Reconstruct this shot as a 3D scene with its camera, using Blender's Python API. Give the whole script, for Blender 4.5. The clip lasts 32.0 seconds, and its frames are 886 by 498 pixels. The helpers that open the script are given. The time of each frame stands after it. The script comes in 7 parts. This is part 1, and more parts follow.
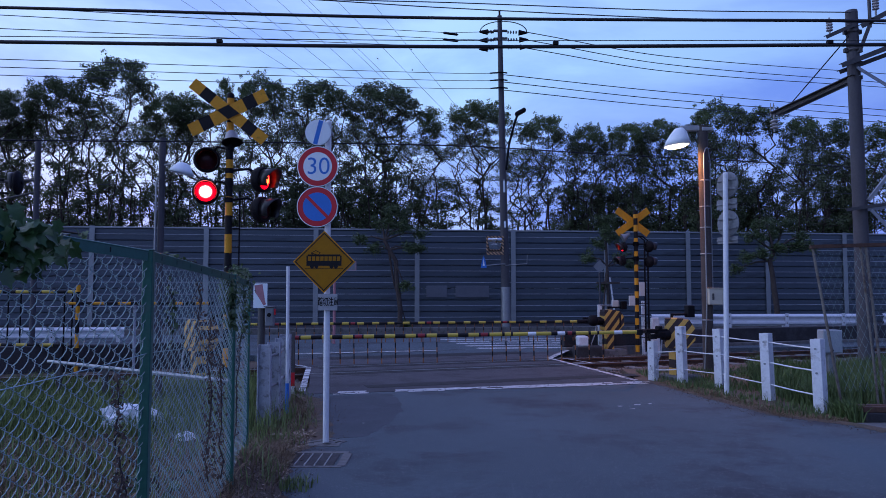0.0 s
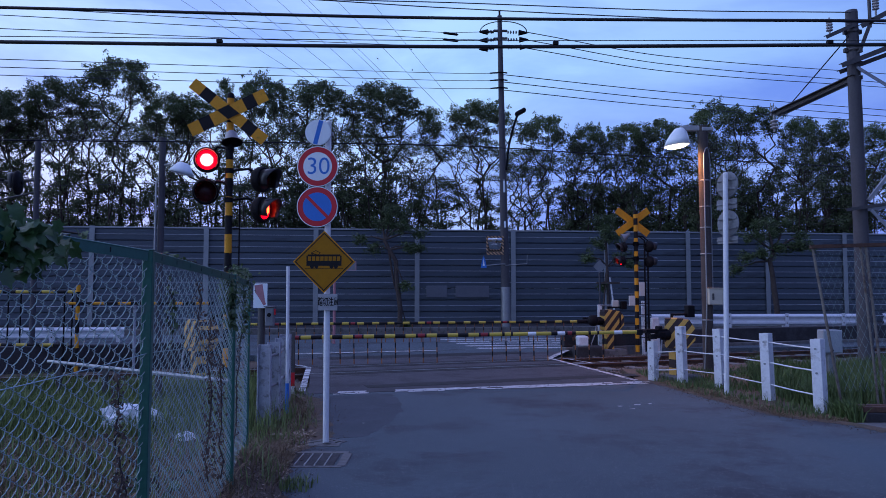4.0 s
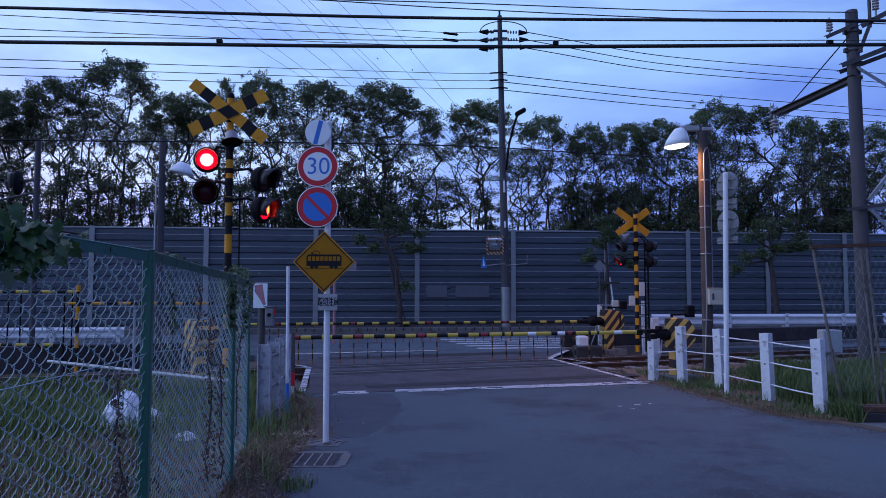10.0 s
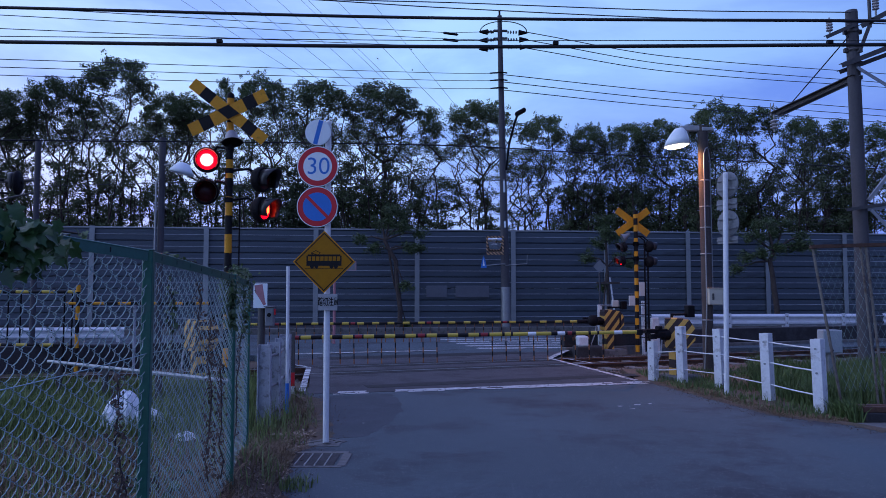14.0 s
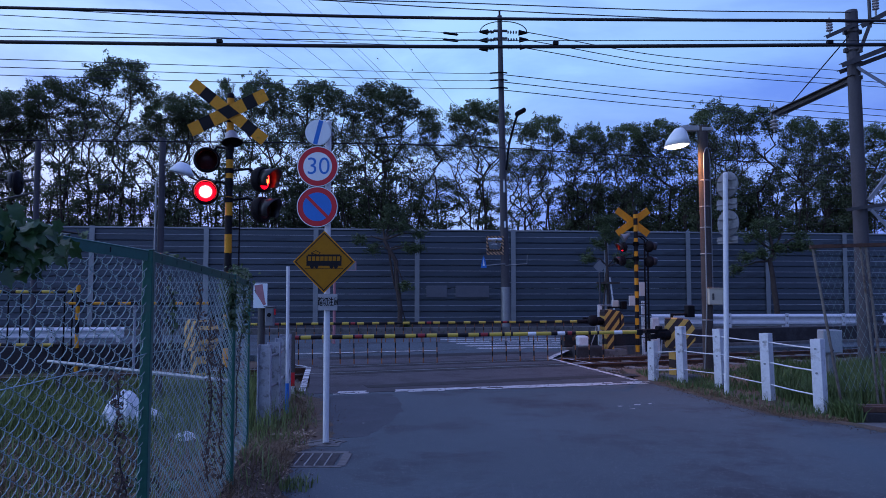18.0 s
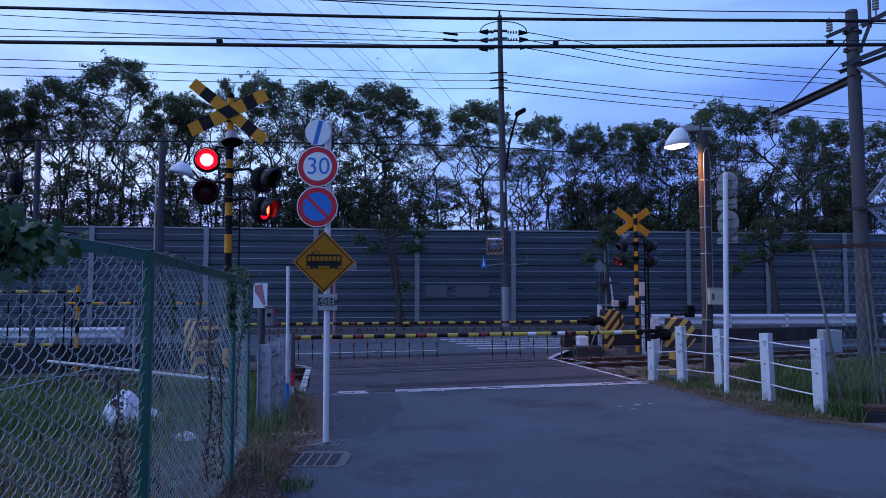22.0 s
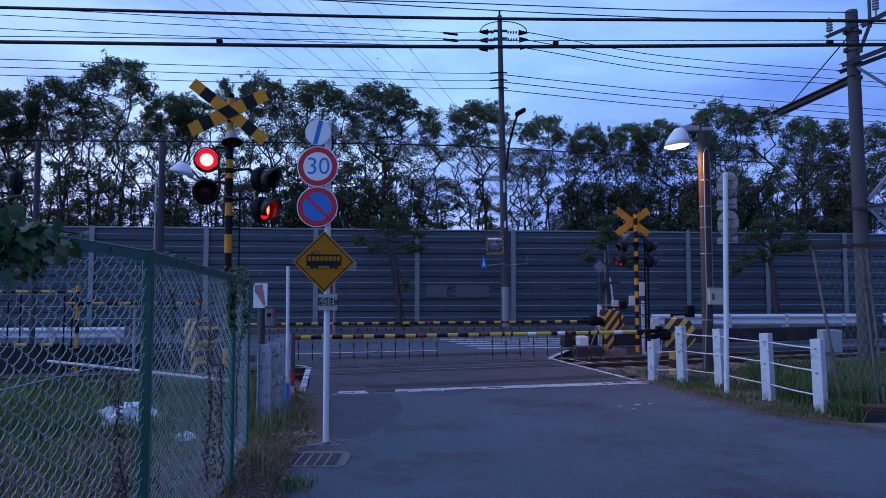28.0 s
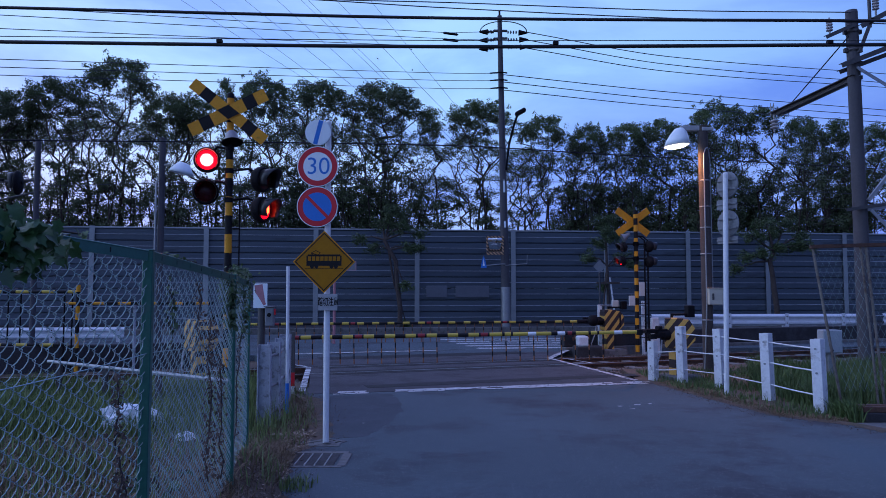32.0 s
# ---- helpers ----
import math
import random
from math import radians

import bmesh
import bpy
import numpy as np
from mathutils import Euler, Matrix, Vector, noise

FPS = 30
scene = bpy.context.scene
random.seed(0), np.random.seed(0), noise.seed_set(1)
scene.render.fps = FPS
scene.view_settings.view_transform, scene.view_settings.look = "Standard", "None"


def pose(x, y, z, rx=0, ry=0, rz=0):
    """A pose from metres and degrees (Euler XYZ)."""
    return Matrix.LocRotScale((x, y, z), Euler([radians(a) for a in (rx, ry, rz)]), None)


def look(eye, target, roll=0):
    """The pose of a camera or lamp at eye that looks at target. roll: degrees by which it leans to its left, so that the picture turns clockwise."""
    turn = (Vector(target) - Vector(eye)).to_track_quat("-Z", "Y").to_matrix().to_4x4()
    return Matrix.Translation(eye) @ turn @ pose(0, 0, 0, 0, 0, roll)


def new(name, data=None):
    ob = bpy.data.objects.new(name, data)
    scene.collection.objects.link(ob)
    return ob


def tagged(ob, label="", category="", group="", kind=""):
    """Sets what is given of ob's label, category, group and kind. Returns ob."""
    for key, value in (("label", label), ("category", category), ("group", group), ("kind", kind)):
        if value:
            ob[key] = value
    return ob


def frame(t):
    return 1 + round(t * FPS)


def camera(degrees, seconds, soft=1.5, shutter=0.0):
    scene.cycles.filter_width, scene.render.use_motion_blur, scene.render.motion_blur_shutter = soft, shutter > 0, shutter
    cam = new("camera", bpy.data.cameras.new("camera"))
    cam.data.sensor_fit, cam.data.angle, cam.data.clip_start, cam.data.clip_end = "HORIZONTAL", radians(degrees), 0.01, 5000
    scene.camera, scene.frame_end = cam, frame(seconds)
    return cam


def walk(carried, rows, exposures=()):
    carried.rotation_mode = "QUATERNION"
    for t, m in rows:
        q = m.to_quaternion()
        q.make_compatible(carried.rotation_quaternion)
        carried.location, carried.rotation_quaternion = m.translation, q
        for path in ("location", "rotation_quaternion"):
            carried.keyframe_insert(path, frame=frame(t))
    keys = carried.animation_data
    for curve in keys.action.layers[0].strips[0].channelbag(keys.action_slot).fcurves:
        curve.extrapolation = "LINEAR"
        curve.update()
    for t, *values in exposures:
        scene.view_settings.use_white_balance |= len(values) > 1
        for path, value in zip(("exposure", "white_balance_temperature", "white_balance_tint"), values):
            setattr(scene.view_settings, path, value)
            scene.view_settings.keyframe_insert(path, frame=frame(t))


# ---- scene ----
cam = camera(64.2, 32.0, 0.8)
EYE = (0.0, 0.0, 1.5)
walk(cam, [(0.0, pose(*EYE, 93.388, 0, 0)), (32.0, pose(*EYE, 93.388, 0, 0))],
     [(0.0, 0.02, 6590, 18), (12.0, 0.0, 6540, 17.5), (19.0, 0.0, 6300, 16), (32.0, -0.02, 6230, 15.5)])

# ---- world: dusk sky under thin cloud ----
world = bpy.data.worlds.new("dusk_sky")
scene.world = world
world.use_nodes = True
wt = world.node_tree
wt.nodes.clear()


def wnode(kind, **values):
    n = wt.nodes.new(kind)
    for k, v in values.items():
        n.inputs[k].default_value = v
    return n


w_out = wnode("ShaderNodeOutputWorld")
w_bg = wnode("ShaderNodeBackground", Strength=1.0)
w_tc = wnode("ShaderNodeTexCoord")
w_sep = wnode("ShaderNodeSeparateXYZ")
w_map = wnode("ShaderNodeMapping")
w_map.inputs["Scale"].default_value = (1.0, 1.0, 3.2)
w_map.inputs["Location"].default_value = (0.3, 0.1, 0.2)
w_noise = wnode("ShaderNodeTexNoise", Scale=2.3, Detail=7.0, Roughness=0.55, Distortion=0.3)
w_ramp = wnode("ShaderNodeValToRGB")
w_ramp.color_ramp.elements[0].position = 0.40
w_ramp.color_ramp.elements[0].color = (0.188, 0.39, 1.0, 1)
w_ramp.color_ramp.elements[1].position = 0.62
w_ramp.color_ramp.elements[1].color = (0.36, 0.66, 1.15, 1)
w_sky = wt.nodes.new("ShaderNodeTexSky")
w_sky.sky_type = "NISHITA"
w_sky.sun_disc = False
w_sky.sun_elevation = radians(2.0)
w_sky.sun_rotation = radians(-50)
w_mul = wnode("ShaderNodeMixRGB", Fac=1.0)
w_mul.blend_type = "MULTIPLY"
w_mul.inputs["Color2"].default_value = (0.10, 0.10, 0.10, 1)
w_mix = wnode("ShaderNodeMixRGB", Fac=0.12)
# the afterglow stands in the west (to the left of the view); east and south are darker
w_grad = wnode("ShaderNodeMapRange")
for k, v in (("From Min", -1.0), ("From Max", 1.0)):
    w_grad.inputs[k].default_value = v
w_side = wnode("ShaderNodeValToRGB")
w_side.color_ramp.elements[0].color = (4.0, 3.6, 2.75, 1)
w_side.color_ramp.elements[1].color = (0.24, 0.26, 0.32, 1)
for at, tone in ((0.225, (1.86, 1.60, 1.32, 1)), (0.5135, (1.28, 1.28, 1.15, 1)), (0.752, (0.80, 0.83, 0.95, 1))):
    w_side.color_ramp.elements.new(at).color = tone
w_south = wnode("ShaderNodeMapRange")
for k, v in (("From Min", -0.5), ("From Max", 0.6), ("To Min", 0.74), ("To Max", 1.0)):
    w_south.inputs[k].default_value = v
w_dim = wnode("ShaderNodeMixRGB", Fac=1.0)
w_dim.blend_type = "MULTIPLY"
w_tint = wnode("ShaderNodeMixRGB", Fac=1.0)
w_tint.blend_type = "MULTIPLY"
ln = wt.links.new
ln(w_tc.outputs["Generated"], w_map.inputs["Vector"])
ln(w_tc.outputs["Generated"], w_sep.inputs["Vector"])
ln(w_map.outputs["Vector"], w_noise.inputs["Vector"])
ln(w_noise.outputs["Fac"], w_ramp.inputs["Fac"])
ln(w_sky.outputs["Color"], w_mul.inputs["Color1"])
ln(w_ramp.outputs["Color"], w_mix.inputs["Color1"])
ln(w_mul.outputs["Color"], w_mix.inputs["Color2"])
ln(w_sep.outputs["X"], w_grad.inputs["Value"])
ln(w_mix.outputs["Color"], w_tint.inputs["Color1"])
ln(w_grad.outputs["Result"], w_side.inputs["Fac"])
ln(w_side.outputs["Color"], w_tint.inputs["Color2"])
w_high = wnode("ShaderNodeValToRGB")
w_high.color_ramp.elements[0].position = 0.30
w_high.color_ramp.elements[0].color = (1, 1, 1, 1)
w_high.color_ramp.elements[1].position = 0.75
w_high.color_ramp.elements[1].color = (1.22, 0.90, 1.12, 1)
haze = w_high.color_ramp.elements.new(0.12)
haze.color = (1.12, 0.93, 1.04, 1)
w_zen = wnode("ShaderNodeMixRGB", Fac=1.0)
w_zen.blend_type = "MULTIPLY"
ln(w_sep.outputs["Z"], w_high.inputs["Fac"])
ln(w_tint.outputs["Color"], w_zen.inputs["Color1"])
ln(w_high.outputs["Color"], w_zen.inputs["Color2"])
ln(w_sep.outputs["Y"], w_south.inputs["Value"])
ln(w_zen.outputs["Color"], w_dim.inputs["Color1"])
ln(w_south.outputs["Result"], w_dim.inputs["Color2"])
ln(w_dim.outputs["Color"], w_bg.inputs["Color"])
ln(w_bg.outputs["Background"], w_out.inputs["Surface"])

sun_data = bpy.data.lights.new("sun", "SUN")
sun_data.energy = 0.12
sun_data.angle = radians(40)
sun_data.color = (0.75, 0.85, 1.0)
sun = new("sun", sun_data)
sun.matrix_world = look((-30, 20, 40), (0, 12, 0))


# ---- materials ----
def mat(name, col, rough=0.6, metal=0.0, vary=0.25, scale=3.0, fine=60.0, bump=0.0, stain=None, stain_at=0.62,
        emit=None, power=0.0, rnd=0.0, spec=0.5, stretch=(1, 1, 1), isl=0.0, specks=None):
    """Colour with broad and fine variation, an optional stain of another colour, bump; rnd, isl: variation from piece to piece."""
    m = bpy.data.materials.new(name)
    m.use_nodes = True
    t = m.node_tree
    b = t.nodes["Principled BSDF"]
    b.inputs["Roughness"].default_value = rough
    b.inputs["Metallic"].default_value = metal
    b.inputs["Specular IOR Level"].default_value = spec
    tc = t.nodes.new("ShaderNodeTexCoord")
    mp = t.nodes.new("ShaderNodeMapping")
    mp.inputs["Scale"].default_value = stretch
    t.links.new(tc.outputs["Object"], mp.inputs["Vector"])
    n1 = t.nodes.new("ShaderNodeTexNoise")
    n1.inputs["Scale"].default_value = scale
    n1.inputs["Detail"].default_value = 5
    n2 = t.nodes.new("ShaderNodeTexNoise")
    n2.inputs["Scale"].default_value = fine
    n2.inputs["Detail"].default_value = 3
    for n in (n1, n2):
        t.links.new(mp.outputs["Vector"], n.inputs["Vector"])
    add = t.nodes.new("ShaderNodeMath")
    add.operation = "ADD"
    t.links.new(n1.outputs["Fac"], add.inputs[0])
    t.links.new(n2.outputs["Fac"], add.inputs[1])
    last = add.outputs[0]
    for amount, kind, sock in ((rnd, "ShaderNodeObjectInfo", "Random"), (isl, "ShaderNodeNewGeometry", "Random Per Island")):
        if amount:
            oi = t.nodes.new(kind)
            ma = t.nodes.new("ShaderNodeMath")
            ma.operation = "MULTIPLY_ADD"
            ma.inputs[1].default_value = amount
            t.links.new(oi.outputs[sock], ma.inputs[0])
            t.links.new(last, ma.inputs[2])
            last = ma.outputs[0]
    mr = t.nodes.new("ShaderNodeMapRange")
    mr.inputs["From Min"].default_value = 0.6 + 0.3 * (rnd + isl)
    mr.inputs["From Max"].default_value = 1.4 + 0.7 * (rnd + isl)
    t.links.new(last, mr.inputs["Value"])
    mx = t.nodes.new("ShaderNodeMixRGB")
    mx.inputs["Color1"].default_value = (*[c * (1 - vary) for c in col], 1)
    mx.inputs["Color2"].default_value = (*[min(1, c * (1 + vary)) for c in col], 1)
    t.links.new(mr.outputs["Result"], mx.inputs["Fac"])
    out = mx.outputs["Color"]
    if stain:
        n3 = t.nodes.new("ShaderNodeTexNoise")
        n3.inputs["Scale"].default_value = scale * 1.7
        n3.inputs["Detail"].default_value = 8
        n3.inputs["Roughness"].default_value = 0.7
        t.links.new(mp.outputs["Vector"], n3.inputs["Vector"])
        r3 = t.nodes.new("ShaderNodeMapRange")
        r3.inputs["From Min"].default_value = stain_at - 0.05
        r3.inputs["From Max"].default_value = stain_at + 0.08
        t.links.new(n3.outputs["Fac"], r3.inputs["Value"])
        m3 = t.nodes.new("ShaderNodeMixRGB")
        m3.inputs["Color2"].default_value = (*stain, 1)
        t.links.new(r3.outputs["Result"], m3.inputs["Fac"])
        t.links.new(out, m3.inputs["Color1"])
        out = m3.outputs["Color"]
    if specks:
        # pale chips of stone: colour, size of the cells in 1/m, share
        vo = t.nodes.new("ShaderNodeTexVoronoi")
        vo.inputs["Scale"].default_value = specks[1]
        t.links.new(mp.outputs["Vector"], vo.inputs["Vector"])
        sp = t.nodes.new("ShaderNodeSeparateColor")
        t.links.new(vo.outputs["Color"], sp.inputs["Color"])
        gt = t.nodes.new("ShaderNodeMath")
        gt.operation = "LESS_THAN"
        gt.inputs[1].default_value = specks[2]
        t.links.new(sp.outputs["Red"], gt.inputs[0])
        m4 = t.nodes.new("ShaderNodeMixRGB")
        m4.inputs["Color2"].default_value = (*specks[0], 1)
        t.links.new(gt.outputs[0], m4.inputs["Fac"])
        t.links.new(out, m4.inputs["Color1"])
        out = m4.outputs["Color"]
    t.links.new(out, b.inputs["Base Color"])
    if bump:
        bp = t.nodes.new("ShaderNodeBump")
        bp.inputs["Strength"].default_value = min(1.0, bump)
        bp.inputs["Distance"].default_value = 0.01
        t.links.new(n2.outputs["Fac"], bp.inputs["Height"])
        t.links.new(bp.outputs["Normal"], b.inputs["Normal"])
    if emit:
        b.inputs["Emission Color"].default_value = (*emit, 1)
        b.inputs["Emission Strength"].default_value = power
    return m


ASPHALT = mat("asphalt", (0.064, 0.089, 0.102), 0.85, vary=0.42, scale=0.35, fine=80, bump=0.8, stain=(0.038, 0.043, 0.052), stain_at=0.55, specks=((0.21, 0.22, 0.235), 150.0, 0.026))
ASPHALT_DARK = mat("asphalt_patch", (0.045, 0.056, 0.066), 0.88, vary=0.3, scale=1.1, fine=90, bump=0.5, stain=(0.055, 0.066, 0.08), stain_at=0.5)
ASPHALT_OLD = mat("asphalt_patched", (0.064, 0.060, 0.068), 0.88, vary=0.35, scale=0.8, fine=90, bump=0.6, stain=(0.036, 0.033, 0.036), stain_at=0.53, specks=((0.12, 0.11, 0.12), 90.0, 0.012))
PAINT_ROAD = mat("road_paint", (0.62, 0.62, 0.6), 0.7, vary=0.2, scale=3.2, fine=40, stain=(0.075, 0.07, 0.08), stain_at=0.50)
DIRT = mat("dirt", (0.105, 0.070, 0.047), 0.95, vary=0.45, scale=1.2, fine=35, bump=1.0, stain=(0.06, 0.062, 0.03), stain_at=0.56)
BALLAST = mat("ballast", (0.12, 0.095, 0.08), 0.95, vary=0.45, scale=3, fine=22, bump=1.0, isl=0.8)
RUST = mat("rusty_steel", (0.11, 0.055, 0.036), 0.8, 0.2, vary=0.35, scale=4, fine=50, bump=0.4, stain=(0.05, 0.03, 0.025), stain_at=0.55)
RUBBER = mat("worn_rubber", (0.014, 0.012, 0.012), 0.8, vary=0.3, scale=3, fine=50, bump=0.4, stain=(0.03, 0.026, 0.024), stain_at=0.66)
STEEL = mat("worn_steel", (0.36, 0.36, 0.37), 0.35, 0.9, vary=0.2, scale=6, fine=80)
CONCRETE = mat("concrete", (0.33, 0.325, 0.31), 0.85, vary=0.2, scale=2, fine=50, bump=0.4, stain=(0.2, 0.195, 0.18), stain_at=0.58)
CONCRETE_DARK = mat("weathered_concrete", (0.15, 0.145, 0.14), 0.9, vary=0.3, scale=2, fine=45, bump=0.5, stain=(0.08, 0.08, 0.075), stain_at=0.55)
BARRIER = mat("barrier_metal", (0.068, 0.088, 0.112), 0.55, 0.25, vary=0.14, scale=0.9, fine=25, stain=(0.05, 0.062, 0.078), stain_at=0.6, rnd=0.5, stretch=(0.35, 1, 2))
RIB_HIGHLIGHT = mat("barrier_rib_highlight", (0.34, 0.36, 0.38), 0.45, 0.3, vary=0.2, scale=1.5, fine=30, stain=(0.2, 0.21, 0.22), stain_at=0.58)
PLATE = mat("barrier_plate", (0.13, 0.14, 0.165), 0.5, 0.3, vary=0.15, scale=2, fine=30)
BARRIER_POST = mat("barrier_post", (0.27, 0.29, 0.30), 0.5, 0.3, vary=0.15, scale=2, fine=30)
WHITE = mat("white_paint", (0.74, 0.75, 0.76), 0.45, vary=0.1, scale=4, fine=40, stain=(0.4, 0.38, 0.35), stain_at=0.68)
WHITE_OLD = mat("chalky_white_paint", (0.66, 0.67, 0.69), 0.65, vary=0.15, scale=5, fine=35, stain=(0.3, 0.29, 0.28), stain_at=0.6)
GREY_WHITE = mat("scuffed_grey_white", (0.37, 0.39, 0.43), 0.6, vary=0.2, scale=6, fine=35, stain=(0.17, 0.165, 0.17), stain_at=0.57)
POLE_DARK = mat("dark_concrete_pole", (0.072, 0.068, 0.076), 0.8, vary=0.2, scale=1.5, fine=40, bump=0.2, stain=(0.065, 0.062, 0.068), stain_at=0.6)
POST_DULL = mat("dull_post", (0.17, 0.15, 0.125), 0.7, vary=0.3, scale=5, fine=40, bump=0.2, stain=(0.09, 0.06, 0.045), stain_at=0.55)
POLE_UMBER = mat("umber_pole", (0.065, 0.05, 0.046), 0.75, vary=0.25, scale=2, fine=40, bump=0.2, stain=(0.09, 0.07, 0.06), stain_at=0.6)
WALL_DARK = mat("blackish_concrete", (0.040, 0.038, 0.042), 0.9, vary=0.4, scale=1.2, fine=40, bump=0.5, stain=(0.025, 0.023, 0.024), stain_at=0.52)
GUARD_WHITE = mat("guardrail_white", (0.58, 0.6, 0.63), 0.45, 0.1, vary=0.12, scale=2, fine=30, stain=(0.35, 0.34, 0.33), stain_at=0.66)
GREEN = mat("green_paint", (0.022, 0.12, 0.085), 0.3, vary=0.18, scale=5, fine=60, stain=(0.05, 0.12, 0.10), stain_at=0.62)
WIRE_MESH = mat("fence_wire", (0.34, 0.46, 0.45), 0.25, 0.3, vary=0.25, scale=8, fine=90)
YELLOW = mat("signal_yellow", (0.70, 0.30, 0.018), 0.5, spec=0.25, vary=0.16, scale=4, fine=40, stain=(0.38, 0.18, 0.015), stain_at=0.64)
ARM_YELLOW = mat("arm_yellow", (0.54, 0.39, 0.05), 0.5, vary=0.12, scale=5, fine=40)
BLACK = mat("signal_black", (0.012, 0.011, 0.012), 0.7, spec=0.25, vary=0.3, scale=4, fine=40)
DARK = mat("dark_housing", (0.009, 0.008, 0.010), 0.6, spec=0.15, vary=0.3, scale=5, fine=50)
ARM_RED = mat("arm_red", (0.26, 0.012, 0.018), 0.5, vary=0.15, scale=5, fine=40)
RED = mat("sign_red", (0.60, 0.010, 0.022), 0.45, vary=0.1, scale=5, fine=50)
BLUE = mat("sign_blue", (0.014, 0.175, 0.58), 0.45, vary=0.08, scale=5, fine=50)
SIGN_WHITE = mat("sign_white", (0.80, 0.87, 0.88), 0.45, vary=0.06, scale=5, fine=50)
SIGN_YELLOW = mat("sign_yellow", (0.38, 0.157, 0.003), 0.5, spec=0.2, vary=0.12, scale=3, fine=40, stain=(0.29, 0.145, 0.008), stain_at=0.62)
SIGN_GREY = mat("sign_back_grey", (0.36, 0.37, 0.38), 0.55, 0.3, vary=0.15, scale=4, fine=50)
SIGN_BACK = mat("sign_back_dull", (0.19, 0.2, 0.215), 0.6, 0.2, vary=0.2, scale=4, fine=50)
GALV = mat("galvanised", (0.30, 0.31, 0.32), 0.45, 0.6, vary=0.2, scale=4, fine=50)
CABINET_BLUE = mat("cabinet_blue_grey", (0.30, 0.34, 0.37), 0.5, vary=0.12, scale=3, fine=40, stain=(0.22, 0.25, 0.26), stain_at=0.62)
BOX_GREY = mat("cabinet_grey", (0.5, 0.5, 0.48), 0.5, vary=0.1, scale=3, fine=40, stain=(0.33, 0.32, 0.3), stain_at=0.66)
CABLE = mat("cable_black", (0.012, 0.012, 0.015), 0.6, vary=0.2, scale=2, fine=20)
WIRE_THIN = mat("bare_wire", (0.05, 0.055, 0.07), 0.5, 0.3, vary=0.2, scale=2, fine=20)
STEEL_DARK = mat("dark_steel_arm", (0.085, 0.08, 0.08), 0.6, 0.4, vary=0.25, scale=4, fine=40)
INSULATOR = mat("porcelain", (0.4, 0.38, 0.38), 0.25, vary=0.1, scale=5, fine=40)
BARK = mat("bark", (0.05, 0.034, 0.027), 0.9, vary=0.4, scale=3, fine=25, bump=1.0, stretch=(1, 1, 0.3))
BARK_PALE = mat("bark_pale", (0.062, 0.046, 0.04), 0.9, vary=0.4, scale=5, fine=30, bump=1.0, stretch=(1, 1, 0.4))
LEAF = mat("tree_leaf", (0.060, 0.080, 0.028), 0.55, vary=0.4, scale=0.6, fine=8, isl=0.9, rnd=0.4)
# lighter copy of LEAF: sky light on the crown tops put into the colour
LEAF_TOP = mat("tree_leaf_lit_top", (0.085, 0.125, 0.040), 0.5, vary=0.35, scale=0.8, fine=8, isl=0.9, rnd=0.4)
LEAF_SMALL = mat("street_tree_leaf", (0.055, 0.085, 0.026), 0.55, vary=0.4, scale=1.5, fine=8, isl=0.9)
LEAF_NEAR = mat("vine_leaf", (0.052, 0.118, 0.034), 0.40, spec=0.45, vary=0.35, scale=6, fine=40, bump=0.3, isl=0.8)
LEAF_VINE = mat("fence_creeper_leaf", (0.06, 0.10, 0.034), 0.6, vary=0.4, scale=6, fine=40, isl=0.8)
CREEPER_DEAD = mat("withered_leaf", (0.095, 0.062, 0.045), 0.8, vary=0.4, scale=4, fine=20, isl=0.9)
GRASS = mat("grass", (0.155, 0.205, 0.060), 0.65, vary=0.4, scale=1.0, fine=10, isl=0.9)
# right verge: darker copy of GRASS, the dimmer light there put into its colour
GRASS_SHADED = mat("shaded_grass", (0.085, 0.130, 0.036), 0.6, vary=0.45, scale=1.0, fine=10, isl=0.9)
GRASS_DRY = mat("dry_grass", (0.20, 0.135, 0.08), 0.8, vary=0.4, scale=1.5, fine=10, isl=0.9)
ROD_ORANGE = mat("rod_orange", (0.30, 0.10, 0.03), 0.6, vary=0.25, scale=8, fine=50)
BOX_CREAM = mat("cream_box", (0.5, 0.46, 0.37), 0.5, vary=0.1, scale=3, fine=40, stain=(0.36, 0.33, 0.27), stain_at=0.66)
LITTER = mat("dead_leaf", (0.27, 0.20, 0.145), 0.8, vary=0.5, scale=3, fine=30, isl=0.9)
PLASTIC = mat("white_plastic", (0.78, 0.8, 0.83), 0.4, vary=0.12, scale=12, fine=60, bump=0.5)
PINK = mat("faded_pink_print", (0.44, 0.19, 0.21), 0.6, vary=0.2, scale=8, fine=40)
LAMP_GLASS = mat("lamp_glass_lit", (0.9, 0.8, 0.7), 0.3, emit=(1.0, 0.80, 0.56), power=7.0, vary=0.02)
MIRROR = mat("mirror", (0.75, 0.77, 0.78), 0.03, 1.0, vary=0.03)
LENS_OFF = mat("red_lens_unlit", (0.055, 0.005, 0.009), 0.35, spec=0.3, vary=0.2, scale=10, fine=90)
VISOR_PAINT = mat("visor_paint", (0.028, 0.025, 0.027), 0.35, vary=0.25, scale=8, fine=60)
PAINT_CHIP = mat("paint_chips", (0.60, 0.6, 0.6), 0.7, vary=0.25, scale=6, fine=40)
LENS_RIM = mat("red_lens_lit_rim", (0.3, 0.01, 0.01), 0.3, emit=(1.0, 0.002, 0.012), power=2.6, vary=0.05)
